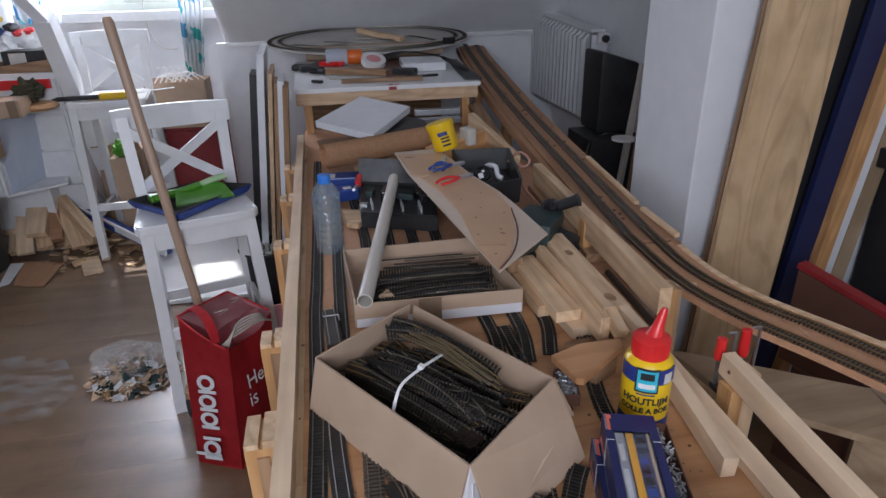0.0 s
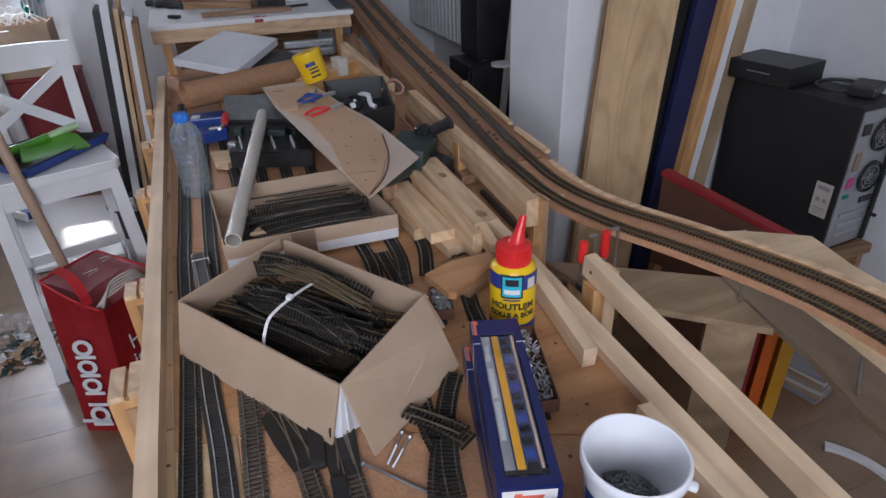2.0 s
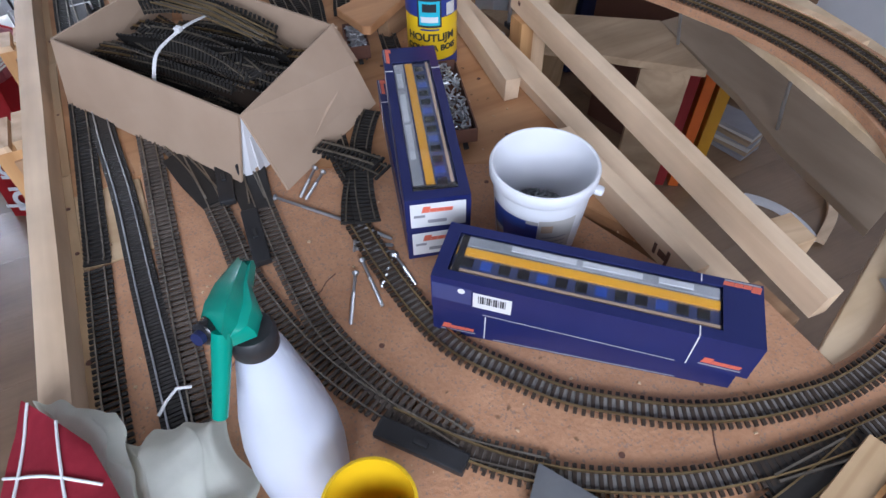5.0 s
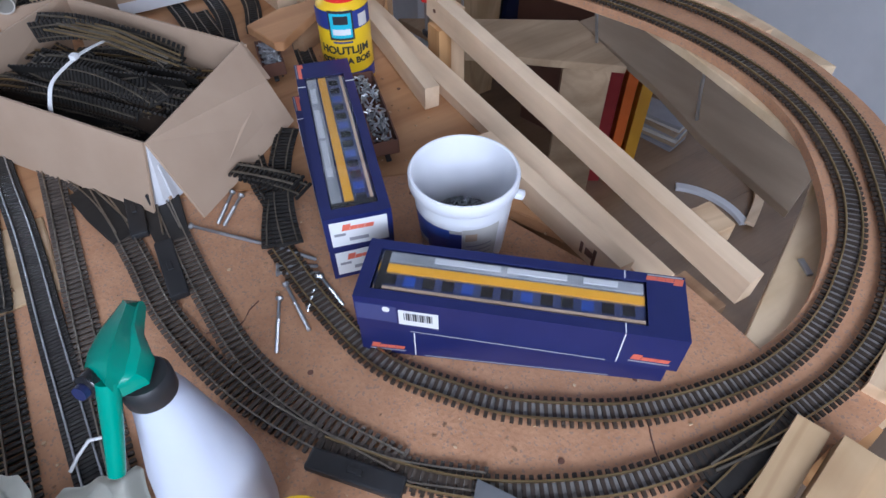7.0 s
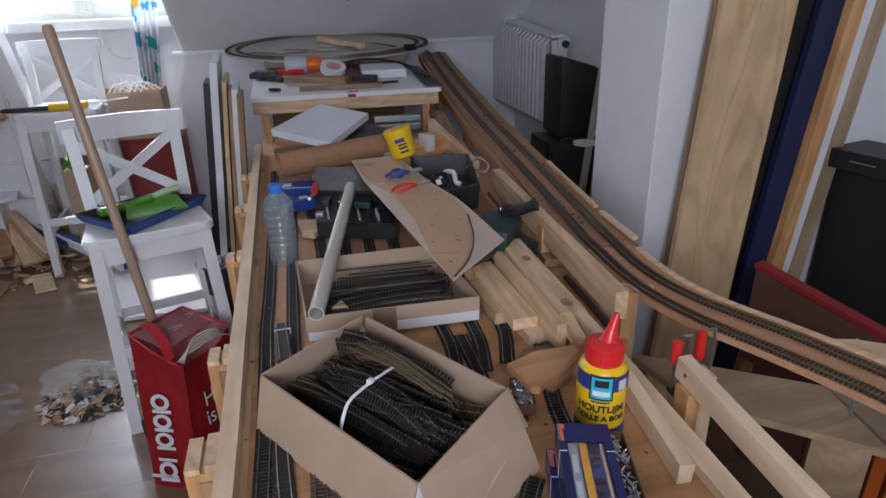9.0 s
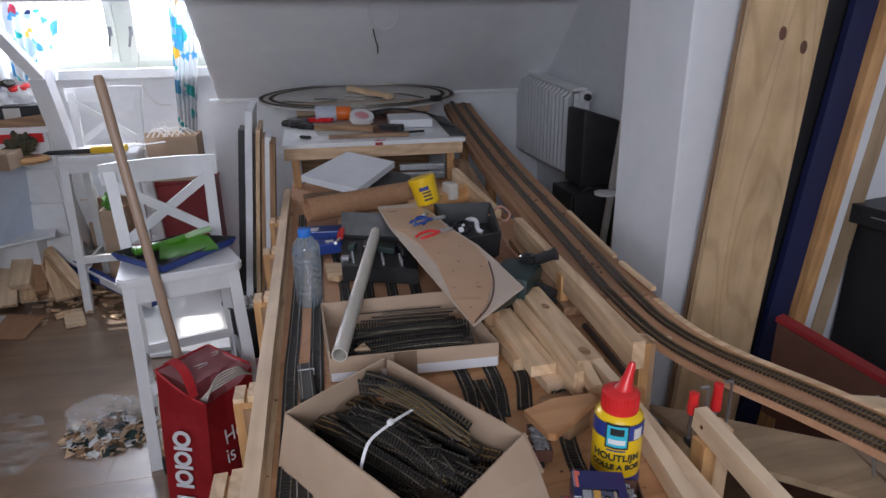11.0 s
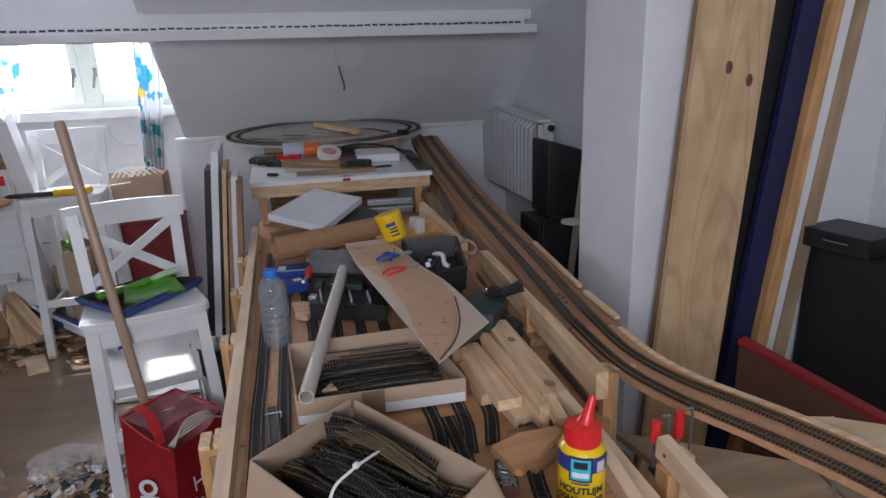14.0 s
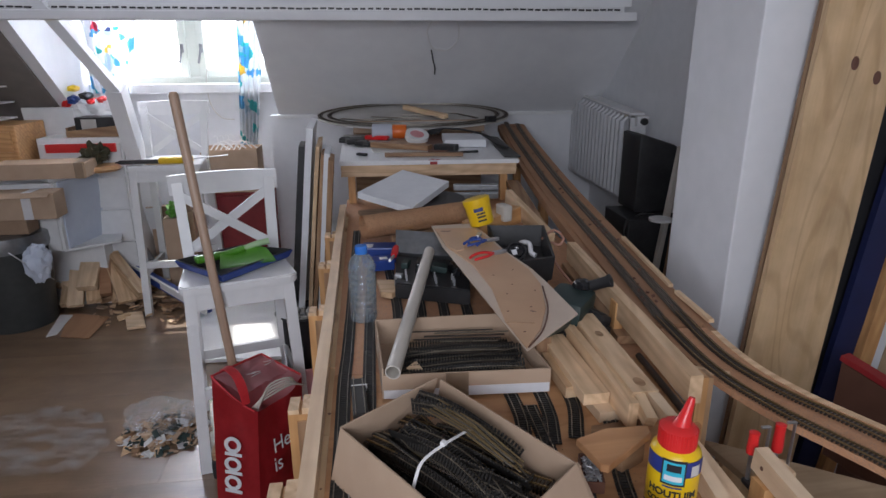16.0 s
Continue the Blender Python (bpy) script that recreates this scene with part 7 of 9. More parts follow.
curtain(-0.72, -0.535, 0.76, 1.9, 3.93, -0.11, "white curtain with coloured triangles gathered beside the window")
curtain(-1.61, -1.215, 1.08, 1.9, 3.93, -0.07, "white curtain with coloured triangles knotted beside the window", 6)
wc = thing("hanging_wire", (-0.75, 4.0, 1.1), "thin white cable hanging below the window", "cable")
cord("wire", [(-0.95, 4.0, 1.22), (-0.96, 3.98, 1.12), (-0.94, 3.96, 1.0), (-0.88, 3.94, 0.93), (-0.80, 3.93, 0.92)], 0.0022, TUBE, wc)
# cable loop on the slope
def on_slope(x, z):
    return (x, KNEE_Y - (z - 0.95) * 1.85 / 1.60 - 0.012, z)


lw = thing("loose_cable", on_slope(0.36, 1.3), "white cable loop with a black end hanging on the slope", "cable")
cord("loop", [on_slope(*p) for p in ((0.33, 1.46), (0.30, 1.40), (0.33, 1.33), (0.40, 1.31), (0.45, 1.34), (0.46, 1.40), (0.42, 1.46), (0.34, 1.455), (0.0, 1.45), (-0.35, 1.452))], 0.0032, LABEL, lw)
cord("plug_lead", [on_slope(*p) for p in ((0.33, 1.31), (0.345, 1.26), (0.36, 1.22), (0.362, 1.185))], 0.0035, BLACKP, lw, "black lead end")

# ---- leaning boards and bucket left of the table ----
for i, (xt, zt, xb, w, t, mt, lab) in enumerate(((-0.262, 0.965, -0.375, 0.10, 0.030, BLACKP, "black edged panel leaning beside the table"), (-0.222, 1.045, -0.344, 0.22, 0.024, FOAM, "white panel leaning beside the table"),
                                                 (-0.196, 0.985, -0.310, 0.16, 0.014, PINE, "tall pale board leaning beside the table"), (-0.178, 0.955, -0.292, 0.10, 0.014, OLDWOOD, "brown board leaning beside the table"),
                                                 (-0.160, 0.97, -0.262, 0.12, 0.020, FOAM, "board with ragged white foam edge beside the table"), (-0.146, 0.95, -0.245, 0.08, 0.018, OLDWOOD, "brown board leaning beside the table"))):
    timber((xb, 2.50 - i * 0.03, 0.0), (xt, 2.44 - i * 0.05, zt), t, w, mt, lab, up=(0, 1, 0), group="boards leaning by the table", name="leaning_board", rough_end=0.004)
kb = thing("black_bucket", (-0.30, 2.30, 0), "black bucket with pale rubble in it", "bucket")
part("shell", lathe([(0, 0.002), (0.075, 0.002), (0.095, 0.24), (0.101, 0.245), (0.098, 0.25), (0.090, 0.245), (0.072, 0.01), (0, 0.01)], (-0.30, 2.28, 0.10), 32), BLACKP, kb, smooth=40)
part("stand", block(0.16, 0.16, 0.10, 0.004, at=(-0.30, 2.28, 0.05)), CARD, kb)
rub = [block(0.02, 0.014, 0.008, m=pose(-0.30 + 0.07 * math.sqrt(rf.random()) * math.cos(i), 2.28 + 0.07 * math.sqrt(rf.random()) * math.sin(i), 0.315 + 0.02 * rf.random(), rf.uniform(0, 90), rf.uniform(0, 90), rf.uniform(0, 90))) for i in range(60)]
tagged(part("rubble", join(*rub), PAPER), "pale rubble in the black bucket", "scraps", kind="stuff")
part("fill", lathe([(0, 0.0), (0.085, 0.0), (0, 0.012)], (-0.30, 2.28, 0.30), 24), GRAVEL, kb)
pnk = thing("pink_box", (-0.26, 1.98, 0), "pale pink open storage box under the table edge", "box")
part("front", block(0.20, 0.006, 0.16, 0.001, m=pose(-0.235, 1.93, 0.20, 0, 0, 10)), BAGLIGHT, pnk)
part("side", block(0.006, 0.2, 0.16, 0.001, m=pose(-0.335, 2.02, 0.20, 0, 0, 10)), CARDW, pnk)
part("bottom", block(0.20, 0.2, 0.12, 0.001, m=pose(-0.245, 2.03, 0.06, 0, 0, 10)), BAGLIGHT, pnk)

# pale dust wiped over the floor
dust_m, dn, dl, db = shader("floor_dust")
db.inputs["Base Color"].default_value = (0.62, 0.62, 0.62, 1)
db.inputs["Roughness"].default_value = 0.9
dtc, dmap, dno, drng = dn.new("ShaderNodeTexCoord"), dn.new("ShaderNodeMapping"), dn.new("ShaderNodeTexNoise"), dn.new("ShaderNodeMapRange")
dmap.inputs["Scale"].default_value = (2.2, 4.5, 0.1)
dmap.inputs["Rotation"].default_value = (0, 0, 0.5)
dno.inputs["Detail"].default_value = 5
drng.inputs["From Min"].default_value, drng.inputs["From Max"].default_value = 0.42, 0.75
drng.inputs["To Min"].default_value, drng.inputs["To Max"].default_value = 0.0, 0.32
dl.new(dtc.outputs["Object"], dmap.inputs["Vector"])
dl.new(dmap.outputs["Vector"], dno.inputs["Vector"])
dl.new(dno.outputs["Fac"], drng.inputs["Value"])
dl.new(drng.outputs[0], db.inputs["Alpha"])
tagged(part("floor_dust", prism([(-1.47, 2.22), (-1.24, 2.29), (-1.06, 2.21), (-0.95, 2.0), (-1.0, 1.87), (-1.22, 1.85), (-1.42, 1.98)], 0.0006, 0.0012), dust_m), "pale dust wiped over the laminate floor", "dust", kind="stuff")

# ---- far end of the layout ----
ft = thing("work_table", (0.2, 2.85, 0), "white topped panel on a pine frame over the railway table", "table")
PF = [(-0.135, 2.495), (0.588, 2.465), (0.665, 3.20), (-0.145, 3.40)]
part("tabletop", prism(PF, 0.866, 0.882, 0.002), WHITE, ft, "white laminate panel")
bar("frame_beam", (-0.13, 2.510, 0.843), (0.578, 2.481, 0.843), 0.02, 0.045, PINE, ft, "pale pine frame")
bar("frame_beam", (-0.12, 2.523, 0.843), (-0.128, 3.37, 0.843), 0.02, 0.045, PINE, ft, "pale pine frame")
bar("frame_beam", (0.573, 2.494, 0.843), (0.645, 3.19, 0.843), 0.02, 0.045, PINE, ft, "pale pine frame")
for x, y in ((-0.09, 2.545), (0.535, 2.52), (0.60, 3.12), (-0.09, 3.30)):
    bar("leg", (x, y, 0.70), (x, y, 0.82), 0.03, 0.03, ORANGEW, ft, up=(0, 1, 0))
for i, (x, y) in enumerate(((0.23, 2.492), (0.25, 2.490), (0.262, 2.50), (0.24, 2.51))):
    part("paint_stain", block(0.018, 0.012, 0.0006, m=pose(x, y, 0.8826, 0, 0, 30 * i)), REDEDGE, ft, "red paint stain")
part("paint_stain", block(0.03, 0.0008, 0.012, m=pose(0.24, 2.4788, 0.872, 0, 0, -2.4)), REDEDGE, ft, "red paint stain")


def lay(name, bm, mat, label, category, m=None, smooth=None):
    return tagged(part(name, bm, mat, None, "", m, smooth), label, category)


Z = 0.883
lay("paper_sheet", prism([(-0.041, 3.25), (0.253, 3.22), (0.236, 2.683), (0.006, 2.706)], Z + 0.001, Z + 0.004), PAPER, "pale papers on the white tabletop", "paper")
lay("dark_folder", prism([(0.27, 3.20), (0.356, 3.22), (0.344, 2.674), (0.235, 2.646)], Z + 0.005, Z + 0.010), MAROON, "dark red folder on the white tabletop", "folder")
lay("brown_bag", prism([(0.10, 3.10), (0.26, 3.05), (0.27, 2.80), (0.16, 2.74), (0.07, 2.86)], Z + 0.0045, Z + 0.0085, 0.001), CARD, "flat brown paper bag on the papers", "paper")
timber((0.005, 2.86, Z + 0.016), (0.250, 2.72, Z + 0.016), 0.05, 0.022, OLDWOOD, "brown wooden file lying on the papers", name="hand_file", group="tools on the work table")
timber((0.05, 2.60, Z + 0.008), (0.374, 2.575, Z + 0.008), 0.03, 0.014, OLDWOOD, "dark brown slat at the front of the tabletop", name="slat", group="tools on the work table")
lay("black_tool", join(block(0.10, 0.05, 0.03, 0.006, m=pose(0.32, 2.70, Z + 0.018, 0, 0, -28)), block(0.14, 0.014, 0.010, 0.003, m=pose(0.375, 2.60, Z + 0.012, 0, 0, 8))), BLACKP, "black jawed hand tool on the tabletop", "tool")
lay("white_block", block(0.19, 0.26, 0.035, 0.003, m=pose(0.43, 2.93, Z + 0.019, 0, 0, -4)), FOAM, "white foam block on the tabletop", "block")
lay("rubber_sheet", prism([(0.60, 3.15), (0.635, 3.10), (0.600, 2.49), (0.533, 2.501), (0.560, 2.843)], Z + 0.001, Z + 0.008, 0.001), BLACKP, "black rubber sheet at the table edge", "sheet")
gl = thing("glove", (-0.09, 3.0, Z), "black work glove on the tabletop", "glove")
for i, (x, y, sx, sy, r) in enumerate(((-0.08, 3.02, 0.09, 0.10, 10), (-0.045, 2.93, 0.05, 0.06, -30), (-0.125, 3.08, 0.05, 0.022, 20), (-0.130, 3.03, 0.05, 0.022, -5), (-0.02, 2.88, 0.045, 0.022, -50))):
    part("finger" if i > 1 else "palm", block(sx, sy, 0.024, 0.008, m=pose(x, y, Z + 0.014, 0, 0, r)), BLACKP, gl)
lay("black_clip", block(0.05, 0.018, 0.012, 0.004, m=pose(-0.045, 2.63, Z + 0.007, 0, 0, -40)), BLACKP, "small black clip on the tabletop", "clip")
rk = thing("red_knife", (0.03, 3.1, Z), "red handled knife on the papers", "knife")
part("handle", block(0.12, 0.04, 0.022, 0.006, m=pose(0.03, 3.10, Z + 0.017, 0, 0, -25)), RED, rk)
part("blade", block(0.06, 0.018, 0.002, m=pose(0.11, 3.06, Z + 0.014, 0, 0, -25)), STEEL, rk)
fb_ = thing("plastic_jar", (0.10, 3.08, Z), "frosted plastic jar with an orange lid lying on the table", "jar")
jm = pose(0.005, 3.12, Z + 0.042, 90, 0, 88)
part("body", lathe([(0, 0), (0.036, 0), (0.039, 0.006), (0.039, 0.085), (0.034, 0.10), (0, 0.10)], seg=28, m=jm), MILK, fb_, smooth=40)
part("lid", lathe([(0, 0.10), (0.032, 0.10), (0.034, 0.104), (0.034, 0.165), (0.031, 0.170), (0, 0.170)], seg=28, m=jm), ORANGEB, fb_, "orange screw lid", smooth=40)
tp = thing("tape_roll", (0.215, 2.98, Z), "roll of white masking tape on the table", "tape")
part("roll", lathe([(0.034, -0.014), (0.056, -0.014), (0.056, 0.014), (0.034, 0.014), (0.034, -0.014)], seg=36, m=pose(0.215, 2.98, Z + 0.034, 24, 8, 0)), LABEL, tp, smooth=40)
part("core", lathe([(0.0, -0.010), (0.034, -0.012), (0.034, 0.012), (0.0, 0.010)], seg=36, m=pose(0.215, 2.98, Z + 0.034, 24, 8, 0)), BAGLIGHT, tp, "printed pink core", smooth=40)
for i in range(7):
    o = 0.014 * i
    t = thing("rail_strip", (0.4, 2.9, Z), "thin curved black rail strip lying on the table", "rail", "rail strips on the work table")
    cord("strip", [(0.235 + o, 3.13 - 1.3 * o, Z + 0.020 + 0.003 * i), (0.33 + 0.4 * o, 3.17 - o, Z + 0.045 + 0.002 * i), (0.45 + 0.5 * o, 3.13 - 1.2 * o, Z + 0.046), (0.535 + 0.35 * o, 2.99 - o, Z + 0.030), (0.565 + 0.3 * o, 2.80 - 1.4 * o, Z + 0.014)], 0.0042, BLACKP, t)
for i in range(4):
    t = thing("flex_track", (-0.05, 3.15, Z), "straight dark track piece on the table", "track", "loose tracks on the work table")
    track_parts(t, [Vector((-0.10 + 0.03 * i, 3.12 + 0.05 * i, Z + 0.004)), Vector((0.0 + 0.04 * i, 3.18 + 0.04 * i, Z + 0.006)), Vector((0.13 + 0.05 * i, 3.20 + 0.03 * i, Z + 0.008))], SLEEPER, RAIL, 0.008)
# oval of tracks on a raised sheet by the wall
ov = thing("oval_board", (0.25, 3.45, 0.95), "pale sheet that carries an oval of loose tracks", "board")


def oval(rx, ry, n=40):
    return [Vector((0.245 + rx * math.cos(2 * math.pi * i / n), 3.475 + ry * math.sin(2 * math.pi * i / n), 0.0)) for i in range(n + 1)]


def tilt(p, lift=0.0):
    return Vector((p.x, p.y, 0.975 + (p.y - 3.475) * 0.14 + lift))


sheet = bmesh.new()
f = sheet.faces.new([sheet.verts.new(tilt(p, -0.004)) for p in oval(0.525, 0.285)[:-1]])
r = bmesh.ops.extrude_face_region(sheet, geom=[f])
for v in r["geom"]:
    if isinstance(v, bmesh.types.BMVert):
        v.co.z -= 0.008
part("sheet", sheet, PAPER, ov)
part("support", block(0.7, 0.34, 0.06, 0.003, at=(0.26, 3.50, 0.925)), CARD, ov)
part("stand", block(0.7, 0.3, 0.89, 0.003, at=(0.26, 3.56, 0.445)), OLDWOOD, ov)
for k, (rx, ry) in enumerate(((0.512, 0.272), (0.462, 0.240))):
    t = thing("oval_track", (0.245, 3.475, 0.98), "oval of joined curved tracks lying by the wall", "track", "oval of tracks")
    track_parts(t, [tilt(p, 0.001) for p in oval(rx, ry)], SLEEPERB, RAIL, 0.010)
for i in range(4):
    t = thing("flex_track", (0.2, 3.4, 0.98), "loose track piece inside the oval", "track", "loose tracks on the work table")
    track_parts(t, [tilt(Vector((-0.15 + 0.16 * i, 3.36 + 0.03 * i, 0)), 0.008), tilt(Vector((-0.02 + 0.16 * i, 3.31 + 0.04 * i, 0)), 0.010), tilt(Vector((0.12 + 0.15 * i, 3.33, 0)), 0.008)], SLEEPER, RAIL, 0.010)
timber((0.20, 3.60, 1.005), (0.40, 3.33, 0.975), 0.035, 0.025, PINE, "pale batten lying across the oval of tracks")
lay("black_block", block(0.05, 0.04, 0.03, 0.003, m=pose(0.63, 3.27, 0.965, 0, 0, 20)), BLACKP, "small black block by the oval", "block")

# ---- middle of the layout: foam, cork, hardboard, tools ----
fm = thing("foam_panel", (0.1, 2.05, 0.85), "white foam panel lying aslant on the clutter", "panel")
part("panel", quads([(-0.060, 2.00, 0.855), (0.100, 1.805, 0.845), (0.250, 2.10, 0.862), (0.105, 2.31, 0.868)], 0.020), FOAM, fm)
lay("dark_disc", lathe([(0, 0), (0.12, 0), (0.123, 0.004), (0.12, 0.008), (0, 0.008)], (0.17, 2.02, 0.826), 36), BLACKP, "dark round disc under the foam panel", "disc", smooth=40)
cork = thing("cork_roll", (0.13, 1.84, 0.80), "rolled sheet of reddish brown cork", "cork roll")
ca, cz = Vector((-0.044, 1.745, 0.818)), Vector((0.31, 1.885, 0.822))
L = (cz - ca).length
spiral = bmesh.new()
rings = []
for i in range(60):
    a = i / 59 * 4 * math.pi
    r = 0.036 - 0.0052 * a / (2 * math.pi)
    rings.append([spiral.verts.new((r * math.cos(a), r * math.sin(a), z)) for z in (0, L)])
for a, b in zip(rings, rings[1:]):
    spiral.faces.new((a[0], b[0], b[1], a[1]))
bmesh.ops.solidify(spiral, geom=spiral.faces[:], thickness=0.004)
part("roll", spiral, CORK, cork, m=Matrix.Translation(ca) @ (cz - ca).to_track_quat("Z", "Y").to_matrix().to_4x4() @ pose(0, 0, 0, 0, 0, 200), smooth=40)
lay("board_offcut", block(0.20, 0.15, 0.012, 0.001, m=pose(0.05, 1.98, 0.79, 0, 0, 10)), OLDWOOD, "brown board under the foam panel", "board")
lay("board_offcut", block(0.30, 0.36, 0.075, 0.002, m=pose(0.19, 2.02, 0.7445, 0, 0, 0)), OLDWOOD, "stack of brown boards on the far deck", "board")
mt_ = thing("metal_profile", (0.33, 2.2, 0.86), "grey metal profiles under the work table", "metal profile")
part("bar", block(0.16, 0.03, 0.02, 0.002, m=pose(0.36, 2.19, 0.83, 0, 0, -6)), DARKMETAL, mt_)
part("bar", block(0.16, 0.03, 0.02, 0.002, m=pose(0.35, 2.14, 0.81, 0, 0, -3)), DARKMETAL, mt_)
hb = thing("hardboard_sheet", (0.25, 1.3, 0.82), "brown hardboard sheet with a curved cut line", "board")
HBP = [(0.219, 0.923), (0.350, 1.055), (0.340, 1.22), (0.331, 1.31), (0.301, 1.448), (0.285, 1.58), (0.265, 1.71), (0.146, 1.70), (0.154, 1.502)]
part("sheet", prism(HBP, 0.8235, 0.827, 0.0006), PALEHARD, hb, "pale dusty lower sheet")
part("second_sheet", prism([(0.219, 0.926), (0.262, 0.993), (0.298, 1.086), (0.322, 1.208), (0.321, 1.302), (0.294, 1.439), (0.263, 1.65), (0.150, 1.66), (0.163, 1.491), (0.203, 1.347), (0.216, 1.195), (0.208, 1.035)], 0.8272, 0.8302, 0.0006), HARDB, hb, "curved upper sheet of brown hardboard")
cord("cut_line", [(0.224, 0.932, 0.8278), (0.2655, 0.993, 0.8278), (0.3015, 1.086, 0.8278), (0.3255, 1.208, 0.8278)], 0.0016, MAROON, hb, "dark gap along the curved cut")
for x, y in ((0.231, 0.985), (0.222, 1.075), (0.262, 1.21), (0.285, 1.30), (0.24, 1.16), (0.30, 1.17), (0.27, 1.09), (0.235, 1.27)):
    part("stain", lathe([(0, 0), (0.0024, 0), (0.0018, 0.0003), (0, 0.0003)], (x, y, 0.8303), 10), MAROON, hb, "small dark stain")
cord("pencil_line", [(0.210, 1.026, 0.8303), (0.240, 1.020, 0.8303), (0.268, 1.015, 0.8303)], 0.0008, OLDWOOD, hb)
lay("paper_scrap", prism([(0.160, 1.49), (0.180, 1.445), (0.199, 1.453), (0.214, 1.512), (0.215, 1.60), (0.155, 1.62)], 0.8305, 0.8330), HARDB, "torn piece of hardboard on the sheet", "board")
# stand-offs that carry the sheet
for x, y in ((0.302, 1.115), (0.21, 1.62)):
    timber((x, y, DECK), (x, y, 0.8235), 0.03, 0.03, OLDWOOD, "wooden block under the hardboard sheet", up=(0, 1, 0), name="wood_block")
# pliers with red and blue handles
for x, y, r, mt, lab in ((0.258, 1.385, 25, RED, "small pliers with red handles"), (0.245, 1.52, 70, BLUEP, "pliers with blue handles"), (0.262, 1.49, 20, BLUEP, "pliers with blue handles")):
    p = thing("pliers", (x, y, 0.835), lab, "pliers", "pliers on the hardboard")
    m = pose(x, y, 0.842, 0, 0, r)
    for s in (-1, 1):
        bmh = sweep(spline([Vector((0, 0, 0)), Vector((-0.02, s * 0.013, 0.002)), Vector((-0.045, s * 0.014, 0.0)), Vector((-0.062, s * 0.008, -0.004))], 0.005), 0.0034, 8)
        part("handle", bmh, mt, p, m=m, smooth=50)
    part("jaw", block(0.035, 0.012, 0.008, 0.002, at=(0.018, 0, 0)), STEEL, p, m=m)
# yellow tub
tbx, tby = 0.290, 1.668
tub = thing("yellow_tub", (tbx, tby, 0.83), "yellow plastic tub with a blue mark", "tub")
tm = pose(tbx - 0.004, tby, 0.836, -10, -13, 14) @ Matrix.Scale(0.88, 4)
part("body", lathe([(0, 0), (0.036, 0), (0.038, 0.004), (0.041, 0.072), (0, 0.072)], seg=36), YELLOW, tub, m=tm, smooth=40)
part("lid", lathe([(0.0425, 0.066), (0.043, 0.070), (0.0425, 0.084), (0.038, 0.086), (0, 0.0845)], seg=36), YELLOW, tub, m=tm, smooth=40)
part("blue_mark", curved_patch(0.0402, (0, 0, 0), -0.75, 0.0, 0.046, 0.058), LABELBLUE, tub, m=tm, smooth=60)
for z in (0.014, 0.026, 0.036):
    part("text_bar", curved_patch(0.0392, (0, 0, 0), -0.6, 0.1, z, z + 0.006), INK, tub, m=tm, smooth=60)
timber((0.26, 1.72, 0.80), (0.42, 1.86, 0.815), 0.06, 0.05, ORANGEW, "orange brown block behind the yellow tub", name="wood_block")
lay("pale_block", block(0.03, 0.05, 0.05, 0.008, m=pose(0.372, 1.78, 0.838, 0, 0, 20)), TUBE, "pale plastic block behind the tub", "block")
# black tool tray with a headlamp
ttr = thing("tool_tray", (0.37, 1.5, 0.74), "black plastic tool tray with a lamp in it", "tray")
TB = [Vector(p) for p in ((0.285, 1.37, 0), (0.405, 1.40, 0), (0.455, 1.66, 0), (0.31, 1.68, 0))]
tcen = sum(TB, Vector()) / 4
part("base", quads([p + Vector((0, 0, 0.765)) for p in TB], 0.006), BLACKP, ttr)
for a, b in zip(TB, TB[1:] + TB[:1]):
    part("wall", quads([a + Vector((0, 0, 0.765)), b + Vector((0, 0, 0.765)), b + (b - tcen) * 0.06 + Vector((0, 0, 0.825)), a + (a - tcen) * 0.06 + Vector((0, 0, 0.825))], 0.006), BLACKP, ttr)
part("foot", block(0.10, 0.2, 0.058, 0.003, m=pose(0.37, 1.53, 0.734, 0, 0, -8)), BLACKP, ttr)
hl = thing("head_lamp", (0.34, 1.47, 0.8), "headlamp with a chrome reflector in the tray", "lamp")
part("housing", lathe([(0, 0), (0.02, 0), (0.024, 0.012), (0.026, 0.03), (0.022, 0.03), (0.018, 0.018), (0, 0.014)], seg=28, m=pose(0.335, 1.475, 0.80, 40, -10, 0)), BLACKP, hl, smooth=40)
part("reflector", lathe([(0.0, 0.019), (0.014, 0.020), (0.0215, 0.031)], seg=28, m=pose(0.335, 1.475, 0.80, 40, -10, 0)), BLACKG, hl, "dark shiny lens", smooth=60)
# the lens's reflection put in as a white block
part("lens_facet", block(0.012, 0.014, 0.002, 0.0006, m=pose(0.335, 1.475, 0.80, 40, -10, 0) @ pose(-0.005, -0.002, 0.028)), CARDW, hl, "white glint painted on the lens")
cord("strap", [(0.352, 1.535, 0.800), (0.362, 1.525, 0.822), (0.375, 1.495, 0.826), (0.372, 1.465, 0.812), (0.388, 1.450, 0.806)], 0.0065, CARDW, hl, "white strap")
